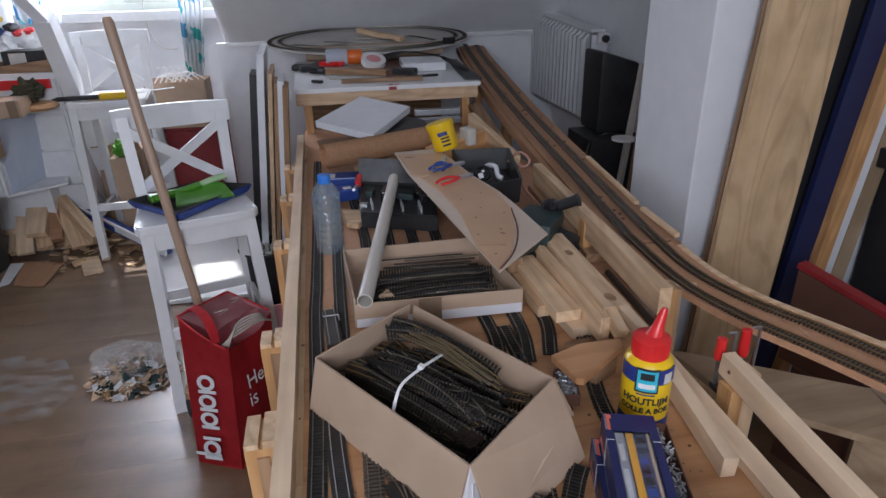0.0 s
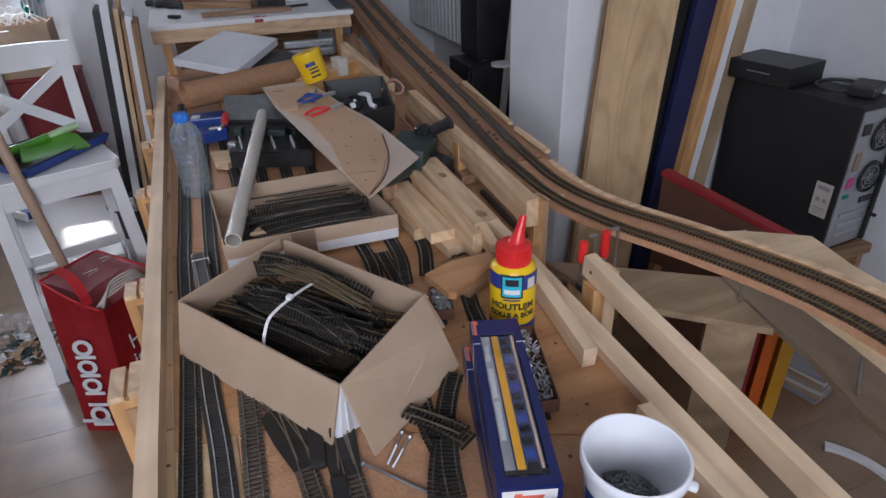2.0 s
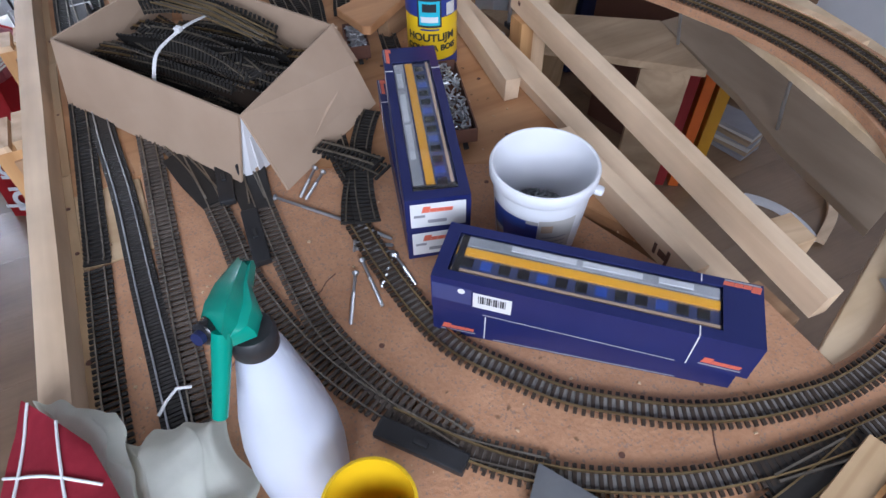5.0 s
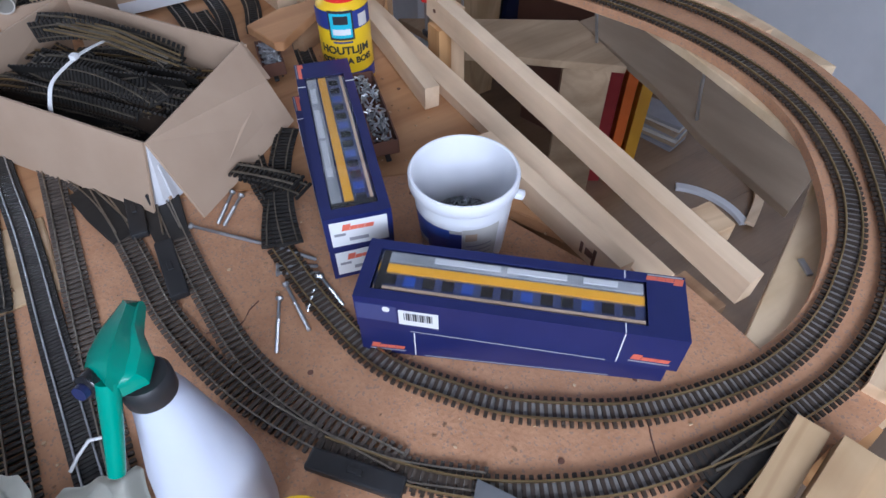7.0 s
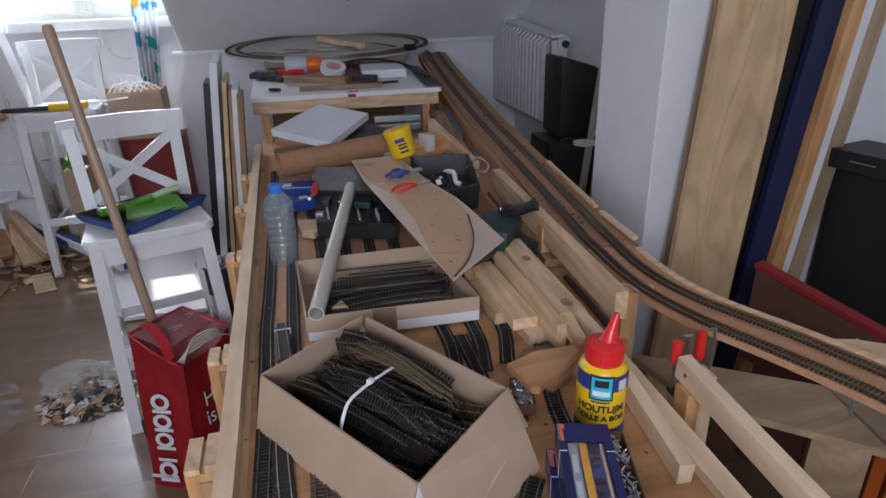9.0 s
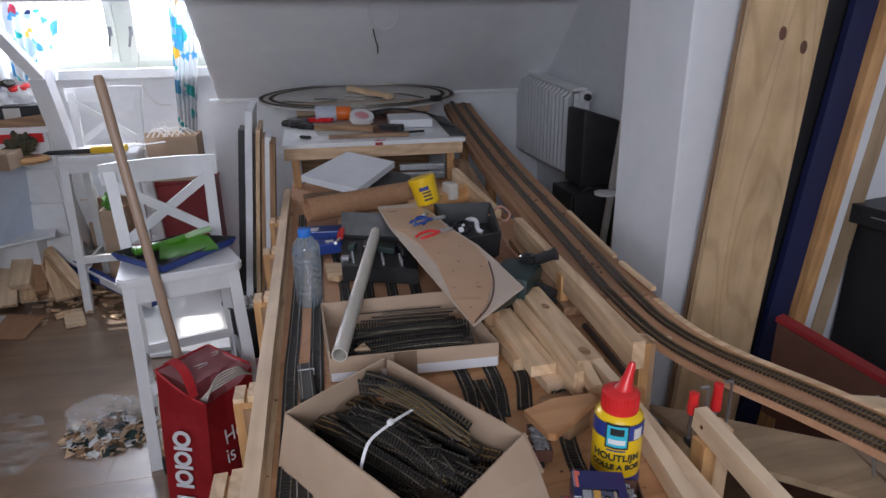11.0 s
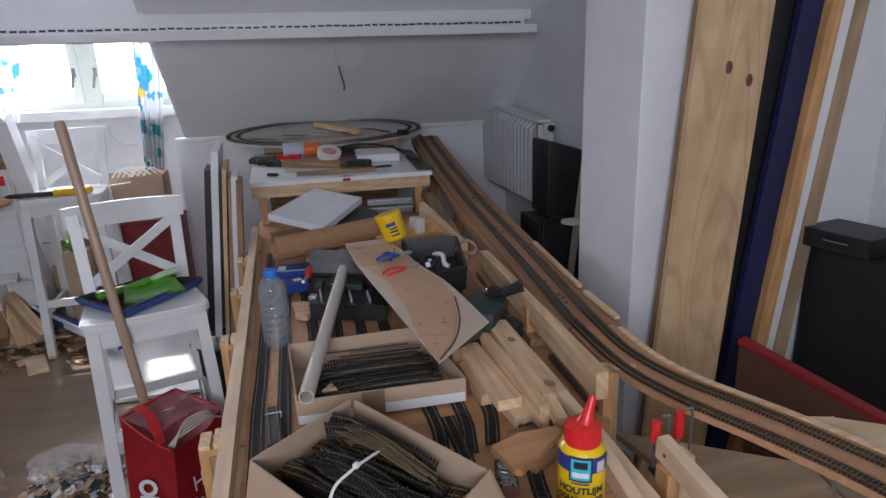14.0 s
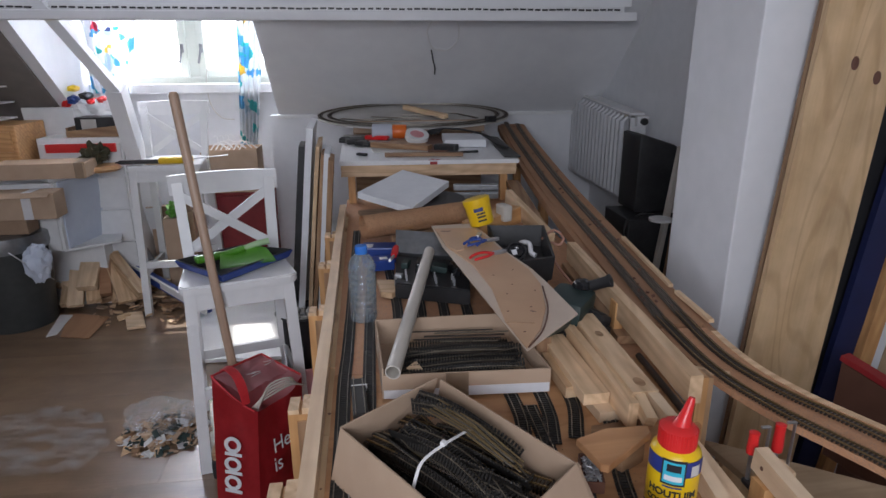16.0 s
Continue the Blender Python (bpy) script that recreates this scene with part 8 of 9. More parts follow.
# drill machine
dm = thing("power_tool", (0.42, 1.25, 0.78), "dark green and black power tool lying on the deck", "power tool")
part("motor", lathe([(0, 0), (0.026, 0.002), (0.030, 0.02), (0.030, 0.09), (0.022, 0.12), (0.014, 0.13), (0, 0.13)], seg=24, m=pose(0.355, 1.165, 0.775, 80, 0, -42)), GREENTOOL, dm, smooth=40)
part("grip", block(0.036, 0.10, 0.036, 0.012, m=pose(0.43, 1.20, 0.755, 0, 20, 20)), BLACKP, dm)
part("chuck", lathe([(0.014, 0), (0.018, 0.004), (0.018, 0.026), (0.010, 0.034), (0, 0.034)], seg=20, m=pose(0.435, 1.255, 0.800, 75, 0, -42)), BLACKG, dm, smooth=40)
part("handle", lathe([(0, 0), (0.012, 0), (0.012, 0.07), (0.015, 0.08), (0, 0.085)], seg=18, m=pose(0.42, 1.26, 0.79, 30, 60, 0)), BLACKP, dm, smooth=40)
part("base_plate", block(0.10, 0.10, 0.03, 0.004, m=pose(0.395, 1.18, 0.735, 0, 0, 20)), BLACKP, dm)
part("body", block(0.085, 0.13, 0.05, 0.014, m=pose(0.385, 1.205, 0.782, -4, 6, -35)), GREENTOOL, dm, smooth=40)
cord("tool_cable", [(0.445, 1.62, 0.80), (0.47, 1.60, 0.83), (0.49, 1.575, 0.815), (0.475, 1.56, 0.80), (0.45, 1.58, 0.80), (0.455, 1.50, 0.76), (0.47, 1.38, 0.735), (0.45, 1.28, 0.73)], 0.0035, surface("pink_cord", (0.35, 0.17, 0.12), (0.45, 0.24, 0.18), 40), None)
tagged(bpy.data.objects["tool_cable"], "pale brown cord round the upright", "cable")
# black case with bits, pliers and a screwdriver
kc = thing("tool_case", (0.11, 1.55, 0.75), "open black tool case with a grey lid and bits", "tool case")
CP = [Vector(p) for p in ((0.030, 1.455, 0), (0.205, 1.385, 0), (0.235, 1.60, 0), (0.045, 1.68, 0))]
part("base", prism([(p.x, p.y) for p in CP], 0.712, 0.752, 0.004), BLACKP, kc)
part("lid", quads([CP[3] + Vector((0, 0, 0.755)), CP[2] + Vector((0, 0, 0.755)), CP[2] + Vector((0.01, 0.07, 0.80)), CP[3] + Vector((0.005, 0.07, 0.80))], 0.016), DARKMETAL, kc, "grey lid")
for i in range(4):
    part("bit_block", block(0.018 + 0.012 * (i % 3), 0.04 + 0.02 * (i % 2), 0.016 + 0.01 * (i % 2), 0.003, m=pose(0.065 + 0.040 * i, 1.57 - 0.02 * i, 0.762, 0, 6 * i, -18 + 9 * i)), BLACKG if i % 2 else GREENTOOL, kc)
part("bits", join(*[block(0.004, 0.004, 0.02, m=pose(0.06 + 0.014 * (i % 10), 1.47 + 0.02 * (i // 10) - 0.006 * (i % 10), 0.758)) for i in range(30) if (i * 7) % 5 < 2]), STEEL, kc, kind="stuff")
part("latch", block(0.02, 0.02, 0.03, 0.003, m=pose(0.042, 1.50, 0.745, 0, 0, -20)), STEEL, kc)
sd = thing("screwdriver", (0.03, 1.58, 0.77), "screwdriver with a red and steel body on the case", "screwdriver")
part("handle", lathe([(0, 0), (0.008, 0.002), (0.010, 0.02), (0.008, 0.05), (0, 0.055)], seg=14, m=pose(0.035, 1.60, 0.775, 80, 0, 170)), RED, sd, smooth=40)
part("shaft", lathe([(0, 0), (0.004, 0), (0.004, 0.08), (0, 0.08)], seg=10, m=pose(0.035, 1.60, 0.775, -80, 0, 170)), STEEL, sd)
bb = thing("blue_case", (0.0, 1.74, 0.74), "dark blue case with white labels", "case")
part("case", block(0.13, 0.06, 0.045, 0.004, m=pose(0.015, 1.76, 0.735, 0, 0, -8)), BLUEP, bb)
part("label", block(0.022, 0.03, 0.001, m=pose(-0.03, 1.755, 0.7585, 0, 0, -8)), LABEL, bb, "white label")
bb2 = thing("blue_packet", (0.03, 1.68, 0.73), "small dark blue packet with a white label", "packet")
part("packet", block(0.06, 0.05, 0.03, 0.003, m=pose(0.005, 1.665, 0.735, 0, 0, 10)), BLUEP, bb2)
part("label", block(0.022, 0.018, 0.001, m=pose(0.008, 1.66, 0.7507, 0, 0, 10)), LABEL, bb2, "white label")
lay("plywood_piece", prism([(-0.005, 1.47), (0.022, 1.455), (0.045, 1.49), (0.04, 1.55), (-0.012, 1.56)], 0.711, 0.726, 0.001), KNOTTY, "small plywood piece beside the bottle", "offcut")
bun = thing("track_bundle", (-0.063, 1.0, 0.71), "bundle of dark track held by a rubber band", "track", "tracks on the layout")
part("body", block(0.026, 0.12, 0.014, 0.002, m=pose(-0.056, 1.0, 0.713, 0, 0, 3)), SLEEPER, bun)
part("rubber_band", block(0.028, 0.003, 0.0155, 0.001, m=pose(-0.056, 1.035, 0.713, 0, 0, 3)), LABEL, bun)
part("rail", block(0.0014, 0.12, 0.003, m=pose(-0.064, 1.0, 0.7215, 0, 0, 3)), RAIL, bun)
part("rail", block(0.0014, 0.12, 0.003, m=pose(-0.048, 1.0, 0.7215, 0, 0, 3)), RAIL, bun)
# loose track parts heaped by the blue boxes
stub = loose_track(0.078, 0.002, SLEEPER, OLDRAIL, "short piece of black model track on the deck")
stub.matrix_basis = pose(0.215, 0.578, 0.709, 2, 0, 59)
for x, y, z, a, b in ((0.183, 0.520, 0.7165, 4, -57), (0.178, 0.528, 0.7215, -8, -50), (0.165, 0.478, 0.7105, 2, 65), (0.172, 0.470, 0.7155, 6, 74)):
    copy_thing(stub, pose(x, y, z, a, 0, b))

# ---- near end: spray bottle, cloth, cup, plate ----
sp = thing("spray_bottle", (0.03, 0.22, DECK), "milky spray bottle with a green trigger head", "spray bottle")
sa, sb = Vector((0.0295, 0.2185, DECK + 0.001)), Vector((0.0345, 0.2265, 0.885))
sm = Matrix.Translation(sa) @ (sb - sa).to_track_quat("Z", "Y").to_matrix().to_4x4()
part("body", lathe([(0, 0), (0.024, 0.0005), (0.0285, 0.005), (0.0312, 0.02), (0.0322, 0.05), (0.0312, 0.075), (0.0268, 0.105), (0.0195, 0.138), (0.0145, 0.162), (0.0115, 0.172), (0.0110, 0.178), (0, 0.178)], seg=40), MILK, sp, m=sm, smooth=50)
part("collar", lathe([(0.0105, 0.170), (0.0128, 0.173), (0.0132, 0.184), (0.0115, 0.187), (0, 0.187)], seg=30), BLACKP, sp, "black collar", m=Matrix.Translation((-0.0015, -0.0025, 0)) @ sm, smooth=40)


def line_at(pts, u):
    k = min(int(u * (len(pts) - 1)), len(pts) - 2)
    return pts[k].lerp(pts[k + 1], u * (len(pts) - 1) - k)


def sprayer_shell():
    """Roof-shaped head: a ridge from the rear lip to the nozzle, a steep flank and a rounded skirt over the collar."""
    left = [Vector(p) for p in ((0.039, 0.260, 0.908), (0.025, 0.249, 0.907), (0.017, 0.239, 0.906), (0.0135, 0.233, 0.904), (0.019, 0.2225, 0.902))]
    ridge = [Vector(p) for p in ((0.0415, 0.247, 0.918), (0.0345, 0.2335, 0.919), (0.027, 0.2225, 0.917), (0.0215, 0.2135, 0.911))]
    right = [Vector(p) for p in ((0.047, 0.255, 0.907), (0.0415, 0.241, 0.905), (0.0415, 0.2265, 0.901), (0.0355, 0.2165, 0.899), (0.0225, 0.2155, 0.900))]
    bm = bmesh.new()
    rings = []
    for i in range(17):
        u = i / 16
        l_, t_, r_ = line_at(left, u), line_at(ridge, u), line_at(right, u)
        down = Vector((0, 0, 0.012))
        ring = [l_ - down, l_, l_.lerp(t_, 0.5) + Vector((0, 0, 0.002)), t_, t_.lerp(r_, 0.35) - Vector((0, 0, 0.004)), t_.lerp(r_, 0.75) + Vector((0, 0, 0.0015 * math.sin(u * 3.14))), r_, r_ - down * 0.4]
        rings.append([bm.verts.new(p) for p in ring])
    for a, b in zip(rings, rings[1:]):
        for k in range(8):
            bm.faces.new((a[k], b[k], b[(k + 1) % 8], a[(k + 1) % 8]))
    bm.faces.new(rings[0])
    bm.faces.new(rings[-1][::-1])
    bmesh.ops.recalc_face_normals(bm, faces=bm.faces[:])
    return bm


head = part("trigger_head", sprayer_shell(), TEAL, sp, "green trigger head", smooth=35)
part("trigger", sweep(spline([Vector((0.0215, 0.2205, 0.905)), Vector((0.017, 0.216, 0.893)), Vector((0.010, 0.209, 0.875)), Vector((0.003, 0.202, 0.858))], 0.004), lambda u: 0.0056 - 0.0014 * u, 16), TEAL, head, smooth=50)
nz = Matrix.Translation((0.0185, 0.2285, 0.901)) @ Vector((-0.70, -0.66, 0.30)).to_track_quat("Z", "Y").to_matrix().to_4x4()
part("nozzle", lathe([(0, 0), (0.0060, 0), (0.0064, 0.002), (0.0064, 0.009), (0.0048, 0.0102), (0, 0.0104)], seg=24, m=nz), BLACKG, head, "dark nozzle", smooth=40)
part("nozzle_tip", lathe([(0, 0.0100), (0.0038, 0.0104), (0.0036, 0.0135), (0, 0.0138)], seg=18, m=nz), NAVY, head, "dark blue tip", smooth=40)
cl = thing("cloth", (-0.08, 0.25, 0.71), "crumpled pale cloth with a red checked corner", "cloth")


def crumple(outline, base, amp, seed, turn, name, label):
    """A soft sheet over an outline of four corners, with long folds that run across it."""
    bm = bmesh.new()
    n = 44
    a, b, c, d = [Vector((*p, 0)) for p in outline]
    grid = []
    for i in range(n + 1):
        col = []
        for k in range(n + 1):
            u, v = i / n, k / n
            p = a.lerp(b, u).lerp(d.lerp(c, u), v)
            s = p.x * math.cos(turn) + p.y * math.sin(turn)
            fold = 1 - abs(noise.noise(Vector((s * 17 + 1.0 * noise.noise(p * 14), (p.y - p.x) * 5, seed)))) * 2.2
            fine = 0.10 * noise.noise(Vector((p.x * 60, p.y * 60, seed + 4)))
            edge = min(1, 9 * u, 9 * (1 - u), 9 * v, 9 * (1 - v))
            rag = Vector((noise.noise(Vector((v * 4, u * 4, seed + 9))), noise.noise(Vector((v * 4, u * 4, seed + 19))), 0)) * 0.012
            col.append(bm.verts.new(p + rag + Vector((0, 0, base + amp * (0.25 + 0.75 * edge) * (0.35 + 0.55 * fold + fine)))))
        grid.append(col)
    for r0, r1 in zip(grid, grid[1:]):
        for k in range(n):
            bm.faces.new((r0[k], r1[k], r1[k + 1], r0[k + 1]))
    bmesh.ops.solidify(bm, geom=bm.faces[:], thickness=0.0012)
    return part(name, bm, CLOTH, cl, label, smooth=60)


crumple([(-0.100, 0.17), (-0.070, 0.20), (-0.082, 0.312), (-0.137, 0.350)], 0.741, 0.010, 3, 0.5, "fold", "pale cream cloth")
crumple([(-0.090, 0.12), (0.000, 0.14), (-0.016, 0.284), (-0.086, 0.296)], 0.722, 0.024, 11, 2.2, "fold", "pale cream cloth")
tri_pts = [Vector((-0.137, 0.341, 0.757)), Vector((-0.168, 0.20, 0.757)), Vector((-0.070, 0.195, 0.754)), Vector((-0.094, 0.281, 0.760))]
rc = bmesh.new()
grid = []
for i in range(17):
    u = i / 16
    col = []
    for k in range(17):
        v = k / 16
        p = tri_pts[0].lerp(tri_pts[1], v).lerp(tri_pts[3].lerp(tri_pts[2], v), u)
        col.append(rc.verts.new(p + Vector((0, 0, 0.010 * math.sin(math.pi * u) + 0.004 * noise.noise(p * 40)))))
    grid.append(col)
for a, b in zip(grid, grid[1:]):
    for k in range(16):
        rc.faces.new((a[k], b[k], b[k + 1], a[k + 1]))
bmesh.ops.solidify(rc, geom=rc.faces[:], thickness=0.0015)
red_corner = part("checked_corner", rc, CLOTHRED, cl, "red cloth corner with white check lines", smooth=60)


def on_corner(u, v):
    p = tri_pts[0].lerp(tri_pts[1], v).lerp(tri_pts[3].lerp(tri_pts[2], v), u)
    return p + Vector((0, 0, 0.010 * math.sin(math.pi * u) + 0.004 * noise.noise(p * 40) + 0.0012))


for u in (0.16, 0.60):
    cord("check_line", [on_corner(u, v / 10) for v in range(11)], 0.0011, LABEL, red_corner)
for v in (0.4, 0.75):
    cord("check_line", [on_corner(u / 8, v) for u in range(9)], 0.0011, LABEL, red_corner)
cu = thing("yellow_cup", (0.058, 0.144, 0.7065), "yellow plastic cup beside the track", "cup")
part("cup", lathe([(0, 0), (0.020, 0), (0.0262, 0.100), (0.0275, 0.103), (0.0255, 0.1035), (0.019, 0.004), (0, 0.004)], (0.058, 0.144, 0.7065), 36), YELLOW, cu, smooth=40)
lay("metal_plate", prism([(0.183, 0.150), (0.150, 0.118), (0.168, 0.07), (0.225, 0.08)], 0.7135, 0.7155), DARKMETAL, "grey sheet metal piece beside the track", "metal plate")
for p, q, w, h in (((0.305, 0.020, 0.711), (0.418, 0.046, 0.711), 0.024, 0.012), ((0.32, -0.004, 0.715), (0.425, 0.016, 0.715), 0.024, 0.020), ((0.35, -0.026, 0.710), (0.44, -0.008, 0.710), 0.026, 0.010)):
    timber(p, q, w, h, PLYWOOD, "small pale offcut at the corner of the deck", group="small offcuts", name="wood_offcut")
cord("white_clip", [(-0.062, 0.315, 0.712), (-0.045, 0.33, 0.716), (-0.030, 0.328, 0.712)], 0.0014, LABEL, None)
tagged(bpy.data.objects["white_clip"], "twisted white cord end on the tracks", "cord")
rs = random.Random(4)
cr_ = [block(rs.uniform(0.001, 0.004), rs.uniform(0.001, 0.002), 0.0008, m=pose(rs.uniform(-0.09, 0.44), rs.uniform(0.06, 0.95), DECK + 0.0008, 0, 0, rs.uniform(0, 180))) for i in range(240)]
tagged(part("crumbs", join(*cr_), OLDWOOD), "brown crumbs and dust on the deck", "crumbs", kind="stuff")

for x, y in ((0.285, 0.70), (0.32, 0.545), (0.36, 0.50), (0.385, 0.615), (0.30, 0.44), (0.12, 0.30), (0.10, 0.125), (0.245, 0.13), (0.34, 0.150), (0.22, 0.112), (0.405, 0.43), (0.42, 0.30)):
    part("screw_hole", lathe([(0, 0), (0.0026, 0.0), (0.0022, 0.0004), (0, 0.0003)], (x, y, DECK + 0.0004), 12), MAROON, layout, "small dark screw hole")
for k, pts in enumerate((((0.06, 0.385), (0.085, 0.375), (0.10, 0.388), (0.122, 0.398)), ((0.30, 0.075), (0.31, 0.10), (0.322, 0.118)), ((0.455, 0.10), (0.47, 0.085)), ((-0.01, 0.33), (0.015, 0.35), (0.026, 0.345)))):
    cord("crack", [(x, y, DECK + 0.0002) for x, y in pts], 0.0006, MAROON, layout, "dark crack in the deck")

# crumbs of wood and glue on the deck and the far strip
rc = random.Random(21)


def crumbs(places, smin, smax, mat, label):
    bits = []
    for x, y, z in places:
        s = rc.uniform(smin, smax)
        bits.append(block(s, s * rc.uniform(0.4, 0.9), s * 0.5, m=pose(x, y, z + s * 0.2, rc.uniform(-20, 20), rc.uniform(-20, 20), rc.uniform(0, 360))))
    tagged(part("crumb_scatter", join(*bits), mat), label, "crumbs", kind="stuff")


crumbs([(rc.uniform(-0.08, 0.40), rc.uniform(0.06, 0.60), DECK) for i in range(170)], 0.0008, 0.0030, PINE, "pale wood crumbs scattered over the deck")
crumbs([(rc.uniform(-0.08, 0.40), rc.uniform(0.06, 0.60), DECK) for i in range(90)], 0.0008, 0.0026, OLDWOOD, "brown crumbs scattered over the deck")
far = [p for p in mid if p.y > 1.2]
crumbs([(p.x + dx, p.y + dy, ramp_z(p.x + dx, p.y + dy) + 0.002) for p, dx, dy in ((rc.choice(far), rc.uniform(-0.05, 0.05), rc.uniform(-0.03, 0.03)) for i in range(90))], 0.003, 0.009, MAROON, "brown splinters on the dusty track strip")

# ---- wall side: radiator, planks, computer ----
rad = thing("radiator", (1.3, 3.4, 0.5), "white panel radiator with vertical grooves", "radiator")
ry0, ry1, rz0, rz1, rx = 3.01, 3.80, 0.56, 1.055, 1.285
pn = bmesh.new()
prev = None
n = 15
for i in range(n * 8 + 1):
    u = (i % 8) / 8
    y = ry1 + (ry0 - ry1) * i / (n * 8)
    d = 0.036 if 0.10 < u < 0.45 else (0.028 if u < 0.55 else 0.0)
    top = rz1 - 0.055 * i / (n * 8)
    cur = [pn.verts.new(p) for p in ((rx, y, rz0), (rx - d, y, rz0 + 0.03), (rx - d, y, top - 0.035), (rx - 0.004, y, top - 0.012), (rx, y, top))]
    if prev:
        for k in range(4):
            pn.faces.new((prev[k], cur[k], cur[k + 1], prev[k + 1]))
    prev = cur
# front panel greyer than the white back, grille and end cap
part("front_panel", pn, RADGREY, rad, smooth=35)
part("back_panel", block(0.03, ry1 - ry0, rz1 - rz0 - 0.06, 0.004, at=(rx + 0.075, (ry0 + ry1) / 2, (rz0 + rz1) / 2 - 0.03)), WHITE, rad)
bar("top_grille", (rx + 0.035, ry0 - 0.003, rz1 - 0.052), (rx + 0.035, ry1 + 0.003, rz1 + 0.003), 0.075, 0.012, WHITE, rad)
part("end_cap", block(0.06, 0.006, rz1 - rz0 - 0.08, 0.001, at=(rx + 0.032, ry0 - 0.002, (rz0 + rz1) / 2 - 0.03)), WHITE, rad)
part("bracket", block(0.06, 0.03, 0.05, 0.004, at=(rx + 0.05, ry0 - 0.03, rz1 - 0.085)), WHITE, rad)
part("valve", lathe([(0, 0), (0.016, 0), (0.018, 0.02), (0.012, 0.03), (0, 0.03)], seg=16, m=pose(rx + 0.05, ry0 - 0.045, rz1 - 0.085, 90, 0, 0)), BLACKP, rad, smooth=40)
bs = thing("black_bag", (1.3, 2.75, 0.58), "slumped black bag standing on a dark box", "bag")
sb_ = block(0.19, 0.20, 0.33, 0.018, at=(0, 0, 0.165))
for v in sb_.verts:
    k = v.co.z / 0.33
    v.co.z += k * k * (0.02 - 0.30 * max(0.0, v.co.x)) - 0.02 * k * math.sin(9 * v.co.x)
    v.co.x *= 0.86 + 0.14 * abs(2 * k - 1)
    v.co += Vector((1.295, 2.79, 0.578))
part("sack", sb_, BLACKP, bs, smooth=40)
bs2 = thing("black_box", (1.26, 2.72, 0), "dark box with cables standing beside the radiator", "box")
part("box", block(0.26, 0.28, 0.575, 0.006, at=(1.26, 2.72, 0.2875)), BLACKP, bs2)
cord("cable", [(1.14, 2.60, 0.575), (1.115, 2.58, 0.56), (1.11, 2.575, 0.50), (1.125, 2.57, 0.44)], 0.005, BLACKP, bs2)
cord("cable", [(1.18, 2.62, 0.58), (1.20, 2.60, 0.60), (1.25, 2.60, 0.595), (1.28, 2.63, 0.58)], 0.005, BLACKP, bs2)
rl = thing("leaning_boards", (1.25, 2.4, 0), "brown boards and a pale slat leaning by the pillar", "board")
bar("slat", (1.20, 2.5, 0.0), (1.34, 2.58, 0.90), 0.02, 0.03, TUBE, rl, up=(0, 1, 0))
bar("board", (1.27, 2.42, 0.0), (1.36, 2.50, 0.80), 0.10, 0.02, OLDWOOD, rl, up=(0, 1, 0))
part("white_lid", lathe([(0, 0), (0.05, 0.002), (0.052, 0.012), (0, 0.016)], (1.22, 2.46, 0.60), 24), LABEL, rl, "white lid on a stick", smooth=40)
# alcove
tagged(bar("leaning_plank", (1.022, 1.40, 0.0), (1.232, 1.478, 2.3), 0.212, 0.018, PLYWOOD, None, up=(0, -1, 0), bevel=0.001), "tall plywood plank with two dark knots leaning by the pillar", "plank")
pk = bpy.data.objects["leaning_plank"]
for x, z in ((1.133, 1.262), (1.198, 1.228)):
    part("knot", lathe([(0, 0), (0.013, 0), (0.011, 0.0012), (0, 0.0014)], seg=18, m=Matrix.Translation((x, 1.4330, z)) @ pose(0, 0, 0, 90, 0, 0) @ Matrix.Diagonal((0.8, 1.25, 1, 1))), MAROON, pk, "dark brown knot", smooth=60)
timber((0.945, 1.447, 0), (1.130, 1.485, 2.3), 0.022, 0.016, OLDWOOD, "brown batten standing behind the plank", up=(0, -1, 0), name="standing_batten")
timber((1.216, 1.45, 0), (1.476, 1.45, 2.3), 0.068, 0.02, NAVY, "dark blue painted board standing in the alcove", up=(0, -1, 0), name="standing_board")
# black board fills in for the shaded gap between plank and blue board
timber((1.165, 1.487, 0), (1.415, 1.487, 2.3), 0.125, 0.012, PCBLACK, "black board added for the shaded gap beside the plank", up=(0, -1, 0), name="standing_board")
timber((1.270, 1.43, 0), (1.532, 1.43, 2.3), 0.040, 0.03, ORANGEW, "orange stained timber standing in the alcove", up=(0, -1, 0), name="standing_batten")
timber((1.325, 1.46, 0), (1.60, 1.46, 2.3), 0.05, 0.02, WHITE, "white painted trim board standing in the alcove", up=(0, -1, 0), name="standing_batten")
# dusty brown chosen for the shadow this timber stands in
timber((1.40, 1.48, 0.0), (1.665, 1.48, 2.3), 0.05, 0.025, DUSTYPLY, "timber standing in the alcove, toned brown for its shade", up=(0, -1, 0), name="standing_batten")
pc = thing("computer_tower", (1.62, 1.3, 0.3), "black desktop computer tower with its steel back turned out", "computer")
pcm = pose(1.615, 1.285, 0.53, 0, 0, 4)
part("case", block(0.165, 0.41, 0.42, 0.003), PCBLACK, pc, m=pcm)
part("back_plate", block(0.155, 0.004, 0.40, 0.001, at=(0, -0.206, 0)), PCGREY, pc, "perforated steel back", m=pcm)
